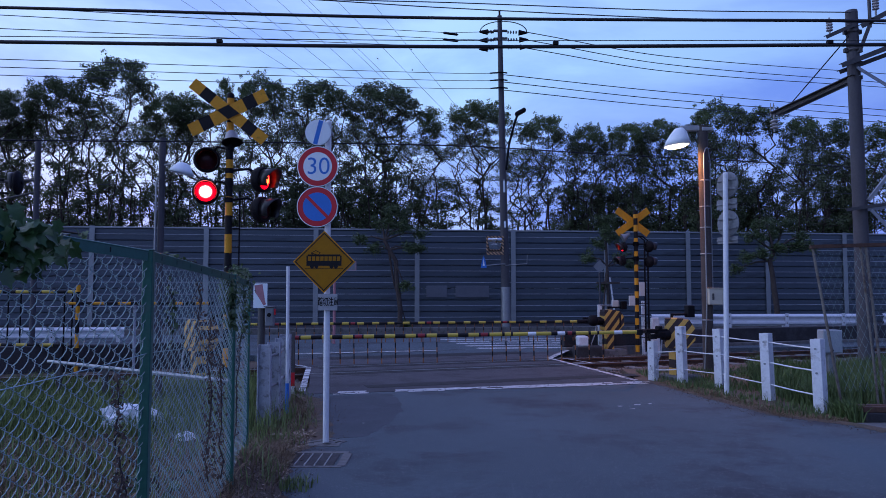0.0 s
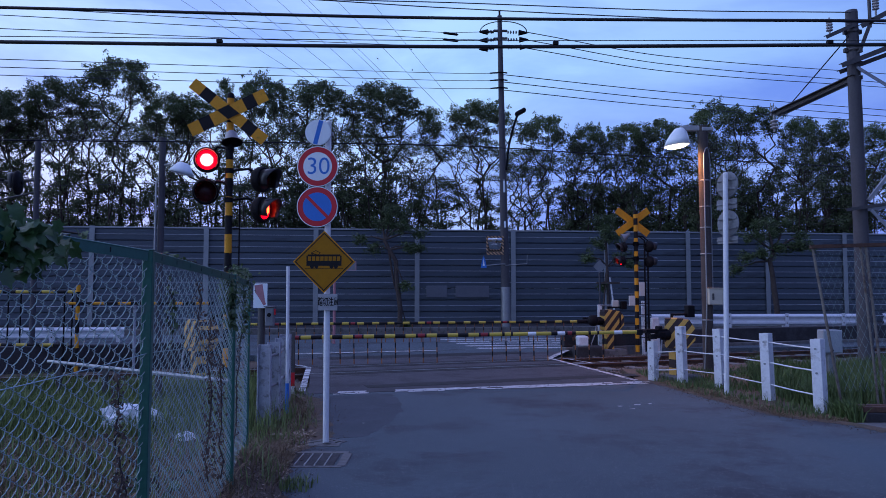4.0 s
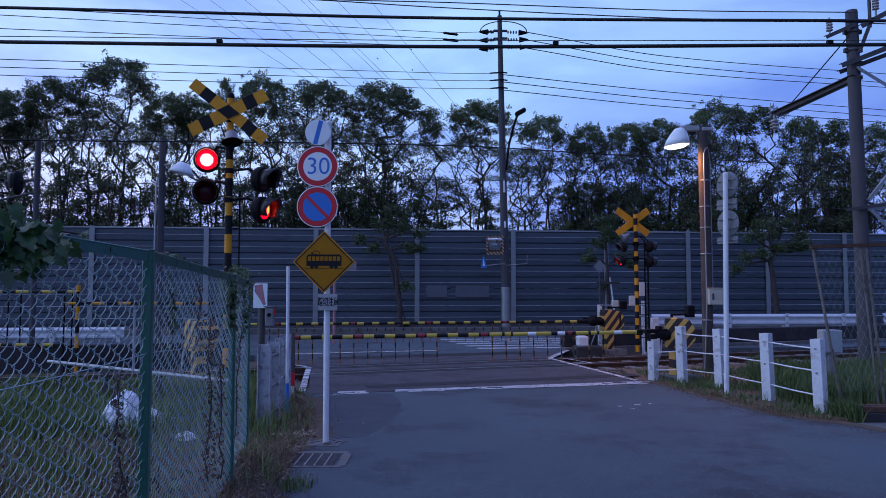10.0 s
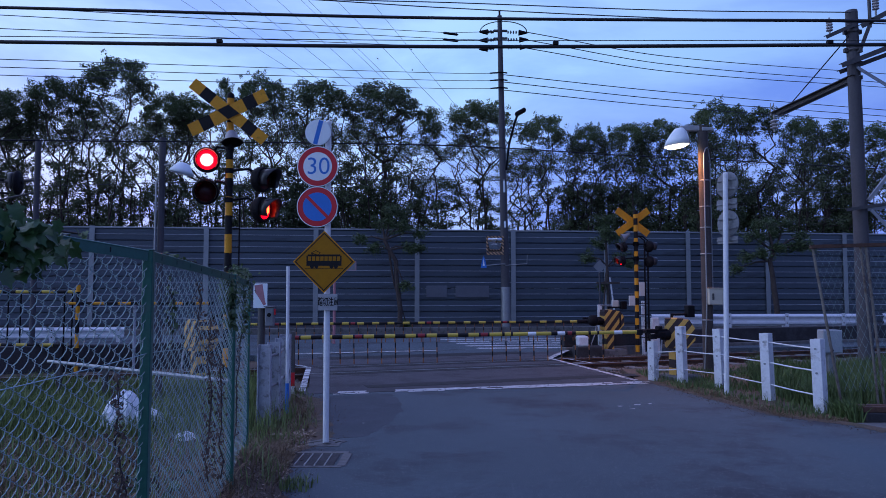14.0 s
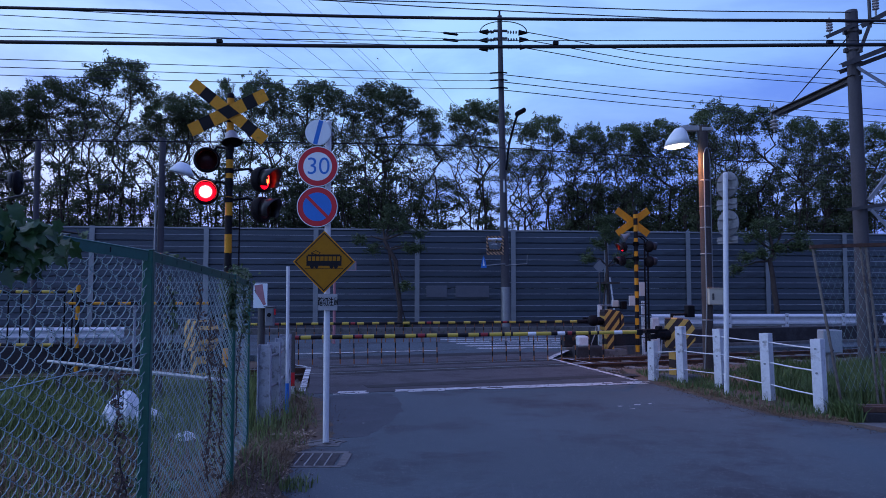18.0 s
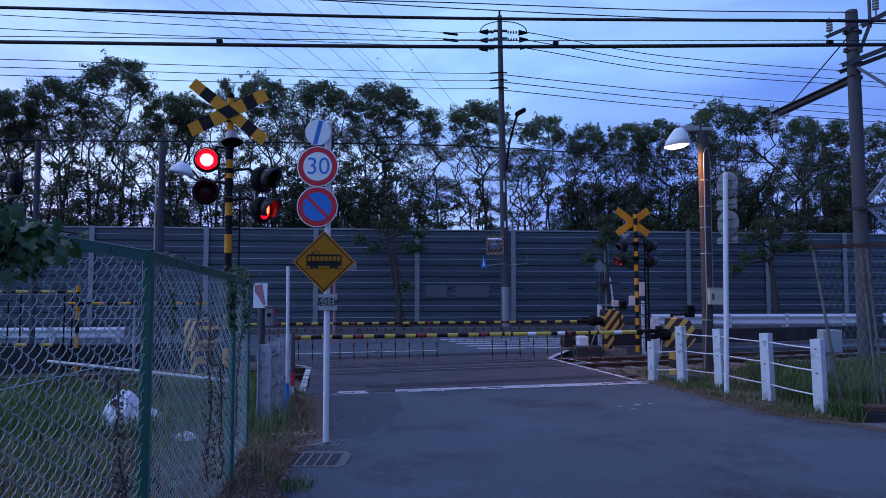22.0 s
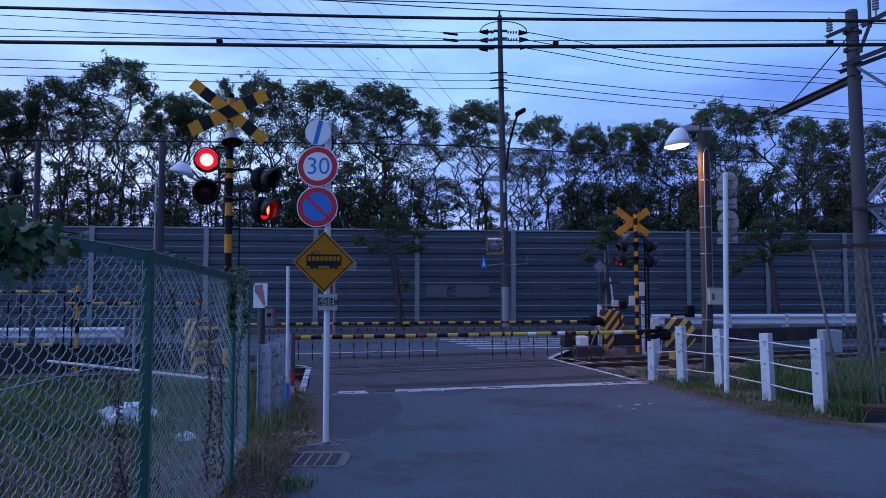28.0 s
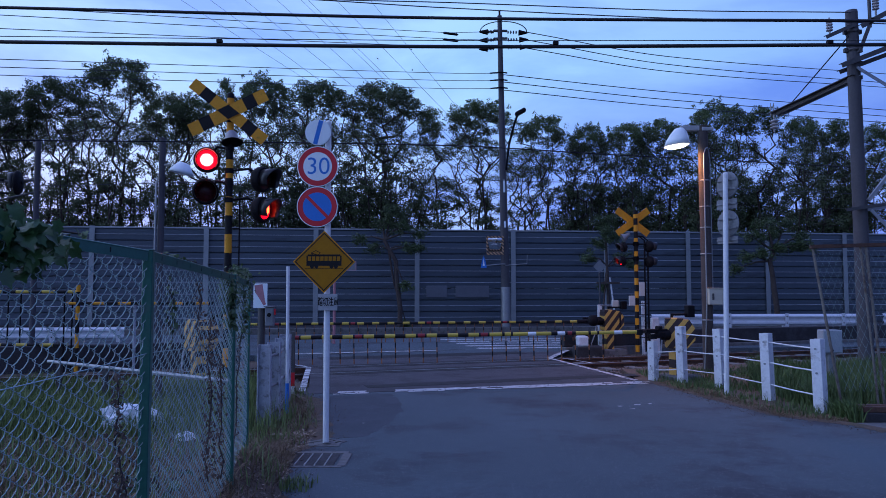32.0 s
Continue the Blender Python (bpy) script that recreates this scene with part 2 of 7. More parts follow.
LENS_HOT = mat("red_lens_lit_heart", (0.5, 0.05, 0.05), 0.3, emit=(1.0, 0.17, 0.15), power=24.0, vary=0.02)
LENS_GLOW = mat("red_lens_lit_ring", (0.4, 0.02, 0.02), 0.3, emit=(1.0, 0.030, 0.036), power=7.0, vary=0.02)
# side-facing lenses: the off-axis dimming is set into this weaker, oranger emission
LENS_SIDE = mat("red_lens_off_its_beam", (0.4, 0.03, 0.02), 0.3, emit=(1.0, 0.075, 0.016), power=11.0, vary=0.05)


def striped(name, period, slant, ca, cb):
    """Diagonal hazard stripes painted on metal."""
    m = mat(name, ca, 0.5, vary=0.12, scale=4, fine=40)
    t = m.node_tree
    b = t.nodes["Principled BSDF"]
    was = b.inputs["Base Color"].links[0].from_socket
    tc = t.nodes.new("ShaderNodeTexCoord")
    dot = t.nodes.new("ShaderNodeVectorMath")
    dot.operation = "DOT_PRODUCT"
    dot.inputs[1].default_value = (slant / period, 0.0, 1 / period)
    fr = t.nodes.new("ShaderNodeMath")
    fr.operation = "FRACT"
    gt = t.nodes.new("ShaderNodeMath")
    gt.operation = "GREATER_THAN"
    gt.inputs[1].default_value = 0.47
    mx = t.nodes.new("ShaderNodeMixRGB")
    mx.inputs["Color2"].default_value = (*cb, 1)
    t.links.new(tc.outputs["Object"], dot.inputs[0])
    t.links.new(dot.outputs["Value"], fr.inputs[0])
    t.links.new(fr.outputs[0], gt.inputs[0])
    t.links.new(gt.outputs[0], mx.inputs["Fac"])
    t.links.new(was, mx.inputs["Color1"])
    t.links.new(mx.outputs["Color"], b.inputs["Base Color"])
    return m


HAZARD = striped("hazard_stripes", 0.27, -1.3, (0.62, 0.36, 0.075), (0.03, 0.016, 0.015))
HAZARD_FINE = striped("fine_hazard_stripes", 0.14, 1.0, (0.55, 0.3, 0.15), (0.04, 0.03, 0.03))


# ---- mesh helpers ----
class M:
    """A mesh under construction: vertices, faces, smooth flags, material slots."""

    def __init__(self):
        self.v, self.f, self.s, self.k = [], [], [], []

    def raw(self, v, f, smooth=False, slot=0, m=None):
        o = len(self.v)
        self.v += [tuple(m @ Vector(p)) for p in v] if m is not None else [tuple(p) for p in v]
        self.f += [tuple(i + o for i in q) for q in f]
        self.s += [smooth] * len(f)
        self.k += [slot] * len(f)
        return self

    def box(self, x0, x1, y0, y1, z0, z1, c=0.0, m=None, slot=0):
        """A box; c: width of the chamfer on its edges."""
        if c <= 0:
            v = [(x, y, z) for z in (z0, z1) for y in (y0, y1) for x in (x0, x1)]
            return self.raw(v, [(0, 2, 3, 1), (4, 5, 7, 6), (0, 1, 5, 4), (2, 6, 7, 3), (0, 4, 6, 2), (1, 3, 7, 5)], False, slot, m)
        bm = bmesh.new()
        bmesh.ops.create_cube(bm, size=1.0, matrix=Matrix.Translation(((x0 + x1) / 2, (y0 + y1) / 2, (z0 + z1) / 2)) @ Matrix.Diagonal((x1 - x0, y1 - y0, z1 - z0, 1)))
        bmesh.ops.bevel(bm, geom=bm.edges[:], offset=c, segments=1, affect="EDGES")
        bm.verts.index_update()
        v, f = [tuple(q.co) for q in bm.verts], [[q.index for q in p.verts] for p in bm.faces]
        bm.free()
        return self.raw(v, f, False, slot, m)

    def tube(self, pts, r, n=8, caps=True, slot=0, m=None, smooth=True):
        """A tube along points; r: one radius or one for each point."""
        pts = [Vector(p) for p in pts]
        rs = r if isinstance(r, (list, tuple)) else [r] * len(pts)
        v, f = [], []
        up = None
        for i, p in enumerate(pts):
            d = (pts[min(i + 1, len(pts) - 1)] - pts[max(i - 1, 0)]).normalized()
            if up is None:
                up = Vector((0, 0, 1)) if abs(d.z) < 0.9 else Vector((0, 1, 0))
            a = d.cross(up).normalized()
            b = a.cross(d).normalized()
            up = b
            for j in range(n):
                t = 2 * math.pi * j / n
                v.append(p + a * (math.cos(t) * rs[i]) + b * (math.sin(t) * rs[i]))
        for i in range(len(pts) - 1):
            for j in range(n):
                k = (j + 1) % n
                f.append((i * n + j, i * n + k, (i + 1) * n + k, (i + 1) * n + j))
        self.raw(v, f, smooth, slot, m)
        if caps:
            o = len(pts) - 1
            self.raw(v[:n], [tuple(range(n))], False, slot, m)
            self.raw(v[o * n:], [tuple(reversed(range(n)))], False, slot, m)
        return self

    def lathe(self, prof, n=24, m=None, slot=0, smooth=True, span=360.0):
        """Turns a profile of (radius, height) about z."""
        v, f = [], []
        full = span >= 359.9
        steps = n if full else n + 1
        for r, z in prof:
            for j in range(steps):
                t = radians(span) * j / n - (0 if full else radians(span) / 2)
                v.append((r * math.cos(t), r * math.sin(t), z))
        for i in range(len(prof) - 1):
            for j in range(n):
                k = (j + 1) % steps
                f.append((i * steps + j, i * steps + k, (i + 1) * steps + k, (i + 1) * steps + j))
        return self.raw(v, f, smooth, slot, m)

    def prism(self, poly, z0, z1, m=None, slot=0):
        """An upright slab over a flat outline (counter-clockwise)."""
        n = len(poly)
        v = [(x, y, z0) for x, y in poly] + [(x, y, z1) for x, y in poly]
        f = [tuple(reversed(range(n))), tuple(range(n, 2 * n))] + [(i, (i + 1) % n, n + (i + 1) % n, n + i) for i in range(n)]
        return self.raw(v, f, False, slot, m)


def mesh(name, g, mats):
    me = bpy.data.meshes.new(name)
    me.from_pydata(g.v, [], g.f)
    for m in mats if isinstance(mats, (list, tuple)) else [mats]:
        me.materials.append(m)
    me.polygons.foreach_set("use_smooth", g.s)
    me.polygons.foreach_set("material_index", g.k)
    me.update()
    return me


def part(name, g, mats, parent=None, label="", m=None):
    """Links a mesh as one object, under a thing or a part."""
    ob = new(name, g if isinstance(g, bpy.types.Mesh) else mesh(name, g, mats))
    if parent is not None:
        ob.parent = parent
    if m is not None:
        ob.matrix_basis = m
    if label:
        ob["label"] = label
    return ob


def thing(name, m, label, category, group="", kind=""):
    """An empty at a thing's base, that carries its parts."""
    ob = new(name)
    ob.empty_display_size = 0.1
    ob.matrix_basis = m
    return tagged(ob, label, category, group, kind)


def lettering(text, size, parent, m, material, name="lettering", bold=0.0):
    """Flat letters of the built-in font as one mesh, centred, facing -y."""
    cu = bpy.data.curves.new(name, "FONT")
    cu.body, cu.size, cu.align_x, cu.align_y, cu.extrude = text, size, "CENTER", "CENTER", 0.0008
    cu.offset = bold
    tmp = new(name, cu)
    me = bpy.data.meshes.new_from_object(tmp.evaluated_get(bpy.context.evaluated_depsgraph_get()))
    bpy.data.objects.remove(tmp)
    bpy.data.curves.remove(cu)
    me.materials.clear()
    me.materials.append(material)
    ob = new(name, me)
    ob.parent = parent
    ob.matrix_basis = m @ pose(0, 0, 0, 90, 0, 0)
    return ob


RX = pose(0, 0, 0, 90, 0, 0)      # turns +z to -y: a lathe that faces the camera's side

# line of the track: direction and normal
TU, TN = Vector((0.948, 0.318, 0)), Vector((-0.318, 0.948, 0))
TC = Vector((0.18, 14.25, 0))
TROT = Matrix(((TU.x, TN.x, 0, TC.x), (TU.y, TN.y, 0, TC.y), (0, 0, 1, 0), (0, 0, 0, 1)))
# line of the noise barrier
WA = math.degrees(math.atan(0.108))
WROT = pose(0, 29.95, 0, 0, 0, WA)

# ---- ground, roads, markings ----
g = M()
g.raw([(-1500, -1500, -0.14), (1500, -1500, -0.14), (1500, 1500, -0.14), (-1500, 1500, -0.14)], [(0, 1, 2, 3)])
tagged(part("ground", g, DIRT), "bare earth ground with dry weeds", "ground", kind="structure")

g = M()
g.prism([(-1.22, -12), (30, -12), (30, 4.5), (9, 6.7), (4.75, 7.62), (4.49, 8.12), (4.02, 8.53), (3.78, 9.64), (3.57, 10.84), (3.45, 11.55),
         (-2.05, 10.35), (-1.72, 9.6), (-1.34, 7.8), (-1.29, 7.3), (-1.36, 6.7), (-1.36, 6.05), (-1.32, 5.7), (-1.24, 5.2)], -0.3, 0.0)
tagged(part("road", g, ASPHALT), "worn dark grey asphalt lane up to the crossing", "road", kind="structure")

g = M()
g.prism([(-2.05, 10.36), (3.45, 11.56), (3.27, 11.9), (2.39, 15.77), (2.9, 17.6), (-3.75, 15.6), (-3.1, 14.6), (-2.52, 13.5), (-2.1, 11.2)], -0.3, 0.004)
tagged(part("crossing_pavement", g, ASPHALT_OLD), "patched asphalt deck of the level crossing", "pavement", kind="structure")

g = M()
g.prism([(-80, 8.9), (-4.4, 16.6), (-3.75, 15.62), (2.9, 17.62), (3.5, 18.4), (90, 27.4), (90, 34.6), (-80, 16.6)], -0.3, -0.004)
tagged(part("far_road", g, ASPHALT), "asphalt road along the noise barrier", "road", kind="structure")


def stripe(name, a, b, wid, z, label):
    a, b = Vector((*a, 0)), Vector((*b, 0))
    d = (b - a).normalized()
    n = Vector((-d.y, d.x, 0)) * wid / 2
    s = M()
    s.raw([(*(a - n).xy, z), (*(b - n).xy, z), (*(b + n).xy, z), (*(a + n).xy, z)], [(0, 1, 2, 3)])
    return tagged(part(name, s, PAINT_ROAD), label, "road marking", kind="structure")


def flaking_line(a, b, wid, z, label, solid, name="stop_line"):
    """A painted line worn into chips; solid(t): share of paint left along it."""
    rr = random.Random(31)
    a, b = Vector((*a, 0)), Vector((*b, 0))
    L = (b - a).length
    d = (b - a) / L
    n = Vector((-d.y, d.x, 0))
    s = M()
    lanes = 4
    for lane in range(lanes):
        u = rr.uniform(0, 0.1)
        while u < L:
            e = rr.uniform(0.06, 0.30)
            if rr.random() < solid(u / L):
                w0, w1 = wid * (lane / lanes - 0.5) + 0.003, wid * ((lane + 1) / lanes - 0.5)
                q0, q1 = rr.uniform(0, 0.015), rr.uniform(0, 0.015)
                pts = [a + d * u + n * (w0 + q0), a + d * (u + e) + n * (w0 + q1), a + d * (u + e + rr.uniform(-0.01, 0.0)) + n * (w1 - q0), a + d * (u + rr.uniform(0, 0.02)) + n * (w1 - q1)]
                s.raw([(q.x, q.y, z) for q in pts], [(0, 1, 2, 3)])
            u += e + 0.004
    return tagged(part(name, s, PAINT_CHIP), label, "road marking", kind="structure")


flaking_line((-1.62, 10.42), (3.2, 11.62), 0.30, 0.0085, "flaking white stop line across the lane", lambda t: 0.15 if 0.1 < t < 0.18 else (0.75 if t < 0.12 else (0.84 if t < 0.5 else 0.94)))
stripe("stop_line", (-3.6, 16.85), (-0.15, 17.86), 0.22, 0.0085, "worn white stop line beyond the track")
stripe("edge_line", (3.24, 11.88), (2.36, 15.8), 0.11, 0.0085, "white edge line of the crossing deck")
stripe("edge_line", (2.36, 15.8), (3.34, 18.5), 0.14, 0.0095, "white edge line of the crossing deck")
stripe("edge_line", (2.62, 15.95), (3.1, 14.7), 0.06, 0.0085, "thin white edge line of the crossing deck")
stripe("edge_line", (-2.09, 10.55), (-2.62, 13.9), 0.10, 0.0085, "chipped white edge line of the crossing deck")
stripe("edge_line", (-2.62, 13.92), (-3.05, 14.5), 0.09, 0.0095, "chipped white edge line of the crossing deck")
for i in range(5):
    y0 = 18.55 + 0.85 * i
    flaking_line((0.85 - 0.24 * i, y0), (3.55 + 0.15 * i, y0 + 0.3), 0.36, 0.002, "white hatched zone on the far road", lambda t: 0.9, "hatching")
for x, y, r in ((2.55, 9.4, 0.05), (2.42, 9.1, 0.035), (2.3, 9.28, 0.03), (2.75, 9.5, 0.03), (-0.9, 8.1, 0.02)):
    s = M()
    s.raw([(x + r * (0.6 + 0.6 * random.random()) * math.cos(a), y + r * 0.7 * math.sin(a), 0.005) for a in [k * 0.9 for k in range(7)]], [tuple(range(7))])
    tagged(part("paint_fleck", s, PAINT_ROAD), "fleck of old white road paint", "road marking", kind="structure")

g = M()
outline = [(-1.24, 7.25), (-0.78, 7.4), (-0.62, 8.1), (-0.5, 9.0), (-0.62, 9.9), (-0.75, 10.38), (-1.95, 10.12), (-1.68, 9.5), (-1.33, 7.85)]
rim = []
for p, q in zip(outline, outline[1:] + outline[:1]):
    for k in range(8):
        x, y = p[0] + (q[0] - p[0]) * k / 8, p[1] + (q[1] - p[1]) * k / 8
        rim.append((x + 0.05 * noise.noise(Vector((x * 5, y * 5, 1))), y + 0.05 * noise.noise(Vector((x * 5, y * 5, 8)))))
g.prism(rim, -0.05, 0.0015)
tagged(part("road_patch", g, ASPHALT_DARK), "patch of darker smoother asphalt beside the verge", "road", kind="structure")
g = M()
g.prism([(4.77, 7.62), (9, 6.72), (30, 4.53), (30, 6.0), (9, 8.19), (4.9, 8.19), (4.52, 8.13)], -0.3, -0.006)
tagged(part("apron", g, CONCRETE_DARK), "dirty concrete apron at the edge of the lane", "pavement", kind="structure")

# ---- track ----
g = M()
g.prism([tuple((TROT @ Vector(p)).xy) for p in ((2.95, -1.5, 0), (90, -1.5, 0), (90, 1.5, 0), (2.95, 1.5, 0))], -0.3, -0.10)
g.prism([tuple((TROT @ Vector(p)).xy) for p in ((-70, -1.5, 0), (-3.1, -1.5, 0), (-3.1, 1.5, 0), (-70, 1.5, 0))], -0.3, -0.10)
tagged(part("track_bed", g, BALLAST), "brown stone ballast bed of the track", "track bed", kind="structure")
rnd = random.Random(3)
g = M()
for i in range(5200):
    u = rnd.uniform(2.6, 16) if i % 3 else rnd.uniform(-14, -3)
    w = rnd.uniform(-1.7, 1.7)
    r = rnd.uniform(0.018, 0.042)
    q = TROT @ Vector((u, w, -0.095))
    mm = Matrix.Translation(q) @ Euler((rnd.random() * 3, rnd.random() * 3, rnd.random() * 3)).to_matrix().to_4x4() @ Matrix.Diagonal((r * 1.3, r, r * 0.8, 1))
    g.raw([(1, 0, 0), (-1, 0, 0), (0, 1, 0), (0, -1, 0), (0, 0, 1), (0, 0, -1)],
          [(0, 2, 4), (2, 1, 4), (1, 3, 4), (3, 0, 4), (2, 0, 5), (1, 2, 5), (3, 1, 5), (0, 3, 5)], False, 0, mm)
tagged(part("ballast_stones", g, BALLAST), "loose brown ballast stones between the sleepers", "ballast", kind="stuff")
rail_prof = [(-0.062, 0.0), (0.062, 0.0), (0.062, 0.012), (0.01, 0.03), (0.01, 0.11), (0.032, 0.118), (0.032, 0.15), (-0.032, 0.15), (-0.032, 0.118), (-0.01, 0.11), (-0.01, 0.03), (-0.062, 0.012)]
for w in (-0.5335, 0.5335):
    g = M()
    n = len(rail_prof)
    v = [(u, w + a, b - 0.142) for u in (-70.0, 90.0) for a, b in rail_prof]
    f = [(i, (i + 1) % n, n + (i + 1) % n, n + i) for i in range(n)] + [tuple(reversed(range(n))), tuple(range(n, 2 * n))]
    g.raw(v, f, False, 0, TROT)
    rail = part("rail", g, RUST)
    tagged(rail, "rusty steel running rail with a bright worn top", "rail", "rails of the track", "structure")
    g = M()
    g.box(-70, 90, w - 0.026, w + 0.026, 0.008, 0.0105, 0, TROT)
    part("rail_head", g, STEEL, rail, "bright worn running surface")
    # groove beside the rail through the crossing deck
    for k, off in enumerate((-0.075, 0.075)):
        g = M()
        g.box(-2.6, 2.5, w + off - (0.035 if k else 0.2), w + off + (0.2 if k else 0.035), 0.005, 0.0075, 0, TROT)
        part("flangeway", g, RUBBER, rail, "dark rubber panel beside the rail")
for off, hw in ((-2.5, 0.17), (2.3, 0.3)):
    g = M()
    g.box(-2.3, 2.6, off - hw, off + hw, 0.0045, 0.007, 0, TROT)
    tagged(part("deck_joint", g, RUBBER), "tarred joint at the edge of the crossing deck", "joint", kind="structure")
g = M()
g.box(-0.11, 0.11, -1.05, 1.05, -0.13, -0.07, 0.015)
sleeper_mesh = mesh("sleeper", g, CONCRETE_DARK)
for i in range(46):
    u = 3.1 + 0.62 * i if i < 30 else -3.4 - 0.62 * (i - 30)
    tagged(part("sleeper", sleeper_mesh, None, None, "", TROT @ pose(u, 0, 0)), "weathered concrete railway sleeper in ballast", "sleeper", "sleepers of the track")

# ---- noise barrier ----
BARRIER_X = [-39.6, -35.3, -31.0, -26.8, -22.6, -18.4, -14.2, -9.74, -5.32, -1.11, 3.01, 7.1, 10.82, 14.5, 18.2, 22.0, 26.0, 30.1, 34.2, 38.3, 42.4]
WALL_H = 4.12
barrier = thing("noise_barrier", WROT, "tall grey metal noise barrier of ribbed panels between steel posts", "noise barrier", kind="structure")
panel_prof = [(0.04, 0.0005), (0.04, 0.022), (-0.05, 0.026), (-0.05, 0.236), (-0.072, 0.236), (-0.072, 0.240), (-0.05, 0.262), (-0.05, 0.462), (0.04, 0.4865)]
panels = {}
post_g = M()
post_g.box(-0.1, 0.1, -0.14, -0.125, -0.2, WALL_H).box(-0.1, 0.1, 0.1, 0.115, -0.2, WALL_H).box(-0.008, 0.008, -0.125, 0.1, -0.2, WALL_H)
post_mesh = mesh("barrier_post", post_g, BARRIER_POST)
for i, x in enumerate(BARRIER_X):
    part("post", post_mesh, None, barrier, "", pose(x, 0, 0))
    if i + 1 == len(BARRIER_X):
        break
    wid = round(BARRIER_X[i + 1] - x - 0.03, 3)
    if wid not in panels:
        g = M()
        n = len(panel_prof)
        v = [(u, a, b) for u in (0.0, wid) for a, b in panel_prof] + [(u, 0.06, b) for u in (0.0, wid) for b in (0.0005, 0.4865)]
        f = [(k, n + k, n + k + 1, k + 1) for k in range(n - 1) if k != 5] + [(2 * n, 2 * n + 1, 2 * n + 3, 2 * n + 2)]
        f += [tuple(range(n)) + (2 * n + 1, 2 * n), tuple(reversed(range(n, 2 * n))) + (2 * n + 2, 2 * n + 3)]
        f += [(n - 1, 2 * n - 1, 2 * n + 3, 2 * n + 1), (0, 2 * n, 2 * n + 2, n)]
        g.raw(v, f)
        # only the rib's upward slope is paler: its sky highlight put into the colour
        g.raw([v[5], v[n + 5], v[n + 6], v[6]], [(0, 1, 2, 3)], False, 1)
        panels[wid] = mesh("panel", g, [BARRIER, RIB_HIGHLIGHT])
    for k in range(8):
        part("panel", panels[wid], None, barrier, "", pose(x + 0.015, 0, 0.14 + 0.487 * k))
    g = M()
    g.box(x + 0.012, BARRIER_X[i + 1] - 0.012, -0.09, 0.09, WALL_H - 0.085, WALL_H - 0.02, 0.01)
    part("coping", g, BARRIER_POST, barrier, "paler metal coping")
g = M()
g.box(BARRIER_X[0], BARRIER_X[-1], -0.32, 0.25, -0.3, 0.14, 0.02)
part("plinth", g, WALL_DARK, barrier, "dark concrete plinth")
for x0, x1 in ((-0.72, 0.17), (0.52, 1.95)):
    g = M()
    g.box(x0, x1, -0.118, -0.09, 1.22, 1.72, 0.008)
    part("access_plate", g, PLATE, barrier, "paler metal plate screwed on the panel")

g = M()
g.box(-70, 90, -2.9, -2.72, -0.2, 0.11, 0.02, WROT)
tagged(part("kerb", g, CONCRETE_DARK), "concrete kerb along the far road", "kerb", kind="structure")
g = M()
g.prism([tuple((WROT @ Vector(p)).xy) for p in ((-70, -2.72, 0), (90, -2.72, 0), (90, -0.3, 0), (-70, -0.3, 0))], -0.2, 0.085)
tagged(part("pavement", g, WALL_DARK), "dark footway at the foot of the noise barrier", "pavement", kind="structure")


# ---- trees ----
def leaf_cloud(g, rnd, c, rad, count, size, slot=0):
    for _ in range(count):
        d = Vector((rnd.gauss(0, 1), rnd.gauss(0, 1), rnd.gauss(0, 0.75)))
        d *= rad * (0.25 + 0.75 * rnd.random()) / max(0.3, d.length)
        p = c + d
        a = Vector((rnd.gauss(0, 1), rnd.gauss(0, 1), rnd.gauss(0, 0.7))).normalized()
        b = a.cross(Vector((rnd.gauss(0, 1), rnd.gauss(0, 1), rnd.gauss(0, 1)))).normalized()
        s = size * rnd.uniform(0.6, 1.25)
        g.raw([p - a * s, p + b * s * 0.42, p + a * s, p - b * s * 0.42], [(0, 1, 2, 3)], False, slot)


SWAYING = []


def leaf_pad(g, rnd, pads, leaf):
    """Fine leaves in flattened pads; pads: centre, radius, flatness, count, slot."""
    ng = np.random.default_rng(rnd.randrange(10 ** 6))
    for c, rad, flat_, count, slot in pads:
        d = ng.normal(size=(count, 3))
        d *= (ng.random((count, 1)) ** 0.45) / np.maximum(np.linalg.norm(d, axis=1, keepdims=True), 0.2)
        p = np.array(c) + d * np.array((rad, rad, rad * flat_))
        a = ng.normal(size=(count, 3)) * np.array((1, 1, 0.6))
        a /= np.linalg.norm(a, axis=1, keepdims=True)
        b = np.cross(a, ng.normal(size=(count, 3)))
        b /= np.linalg.norm(b, axis=1, keepdims=True)
        s = leaf * ng.uniform(0.6, 1.3, (count, 1))
        v = np.stack((p - a * s, p + b * s * 0.5, p + a * s, p - b * s * 0.5), axis=1).reshape(-1, 3)
        o = len(g.v)
        g.v += [tuple(q) for q in v.tolist()]
        g.f += [(o + 4 * k, o + 4 * k + 1, o + 4 * k + 2, o + 4 * k + 3) for k in range(count)]
        g.s += [False] * count
        g.k += [slot] * count


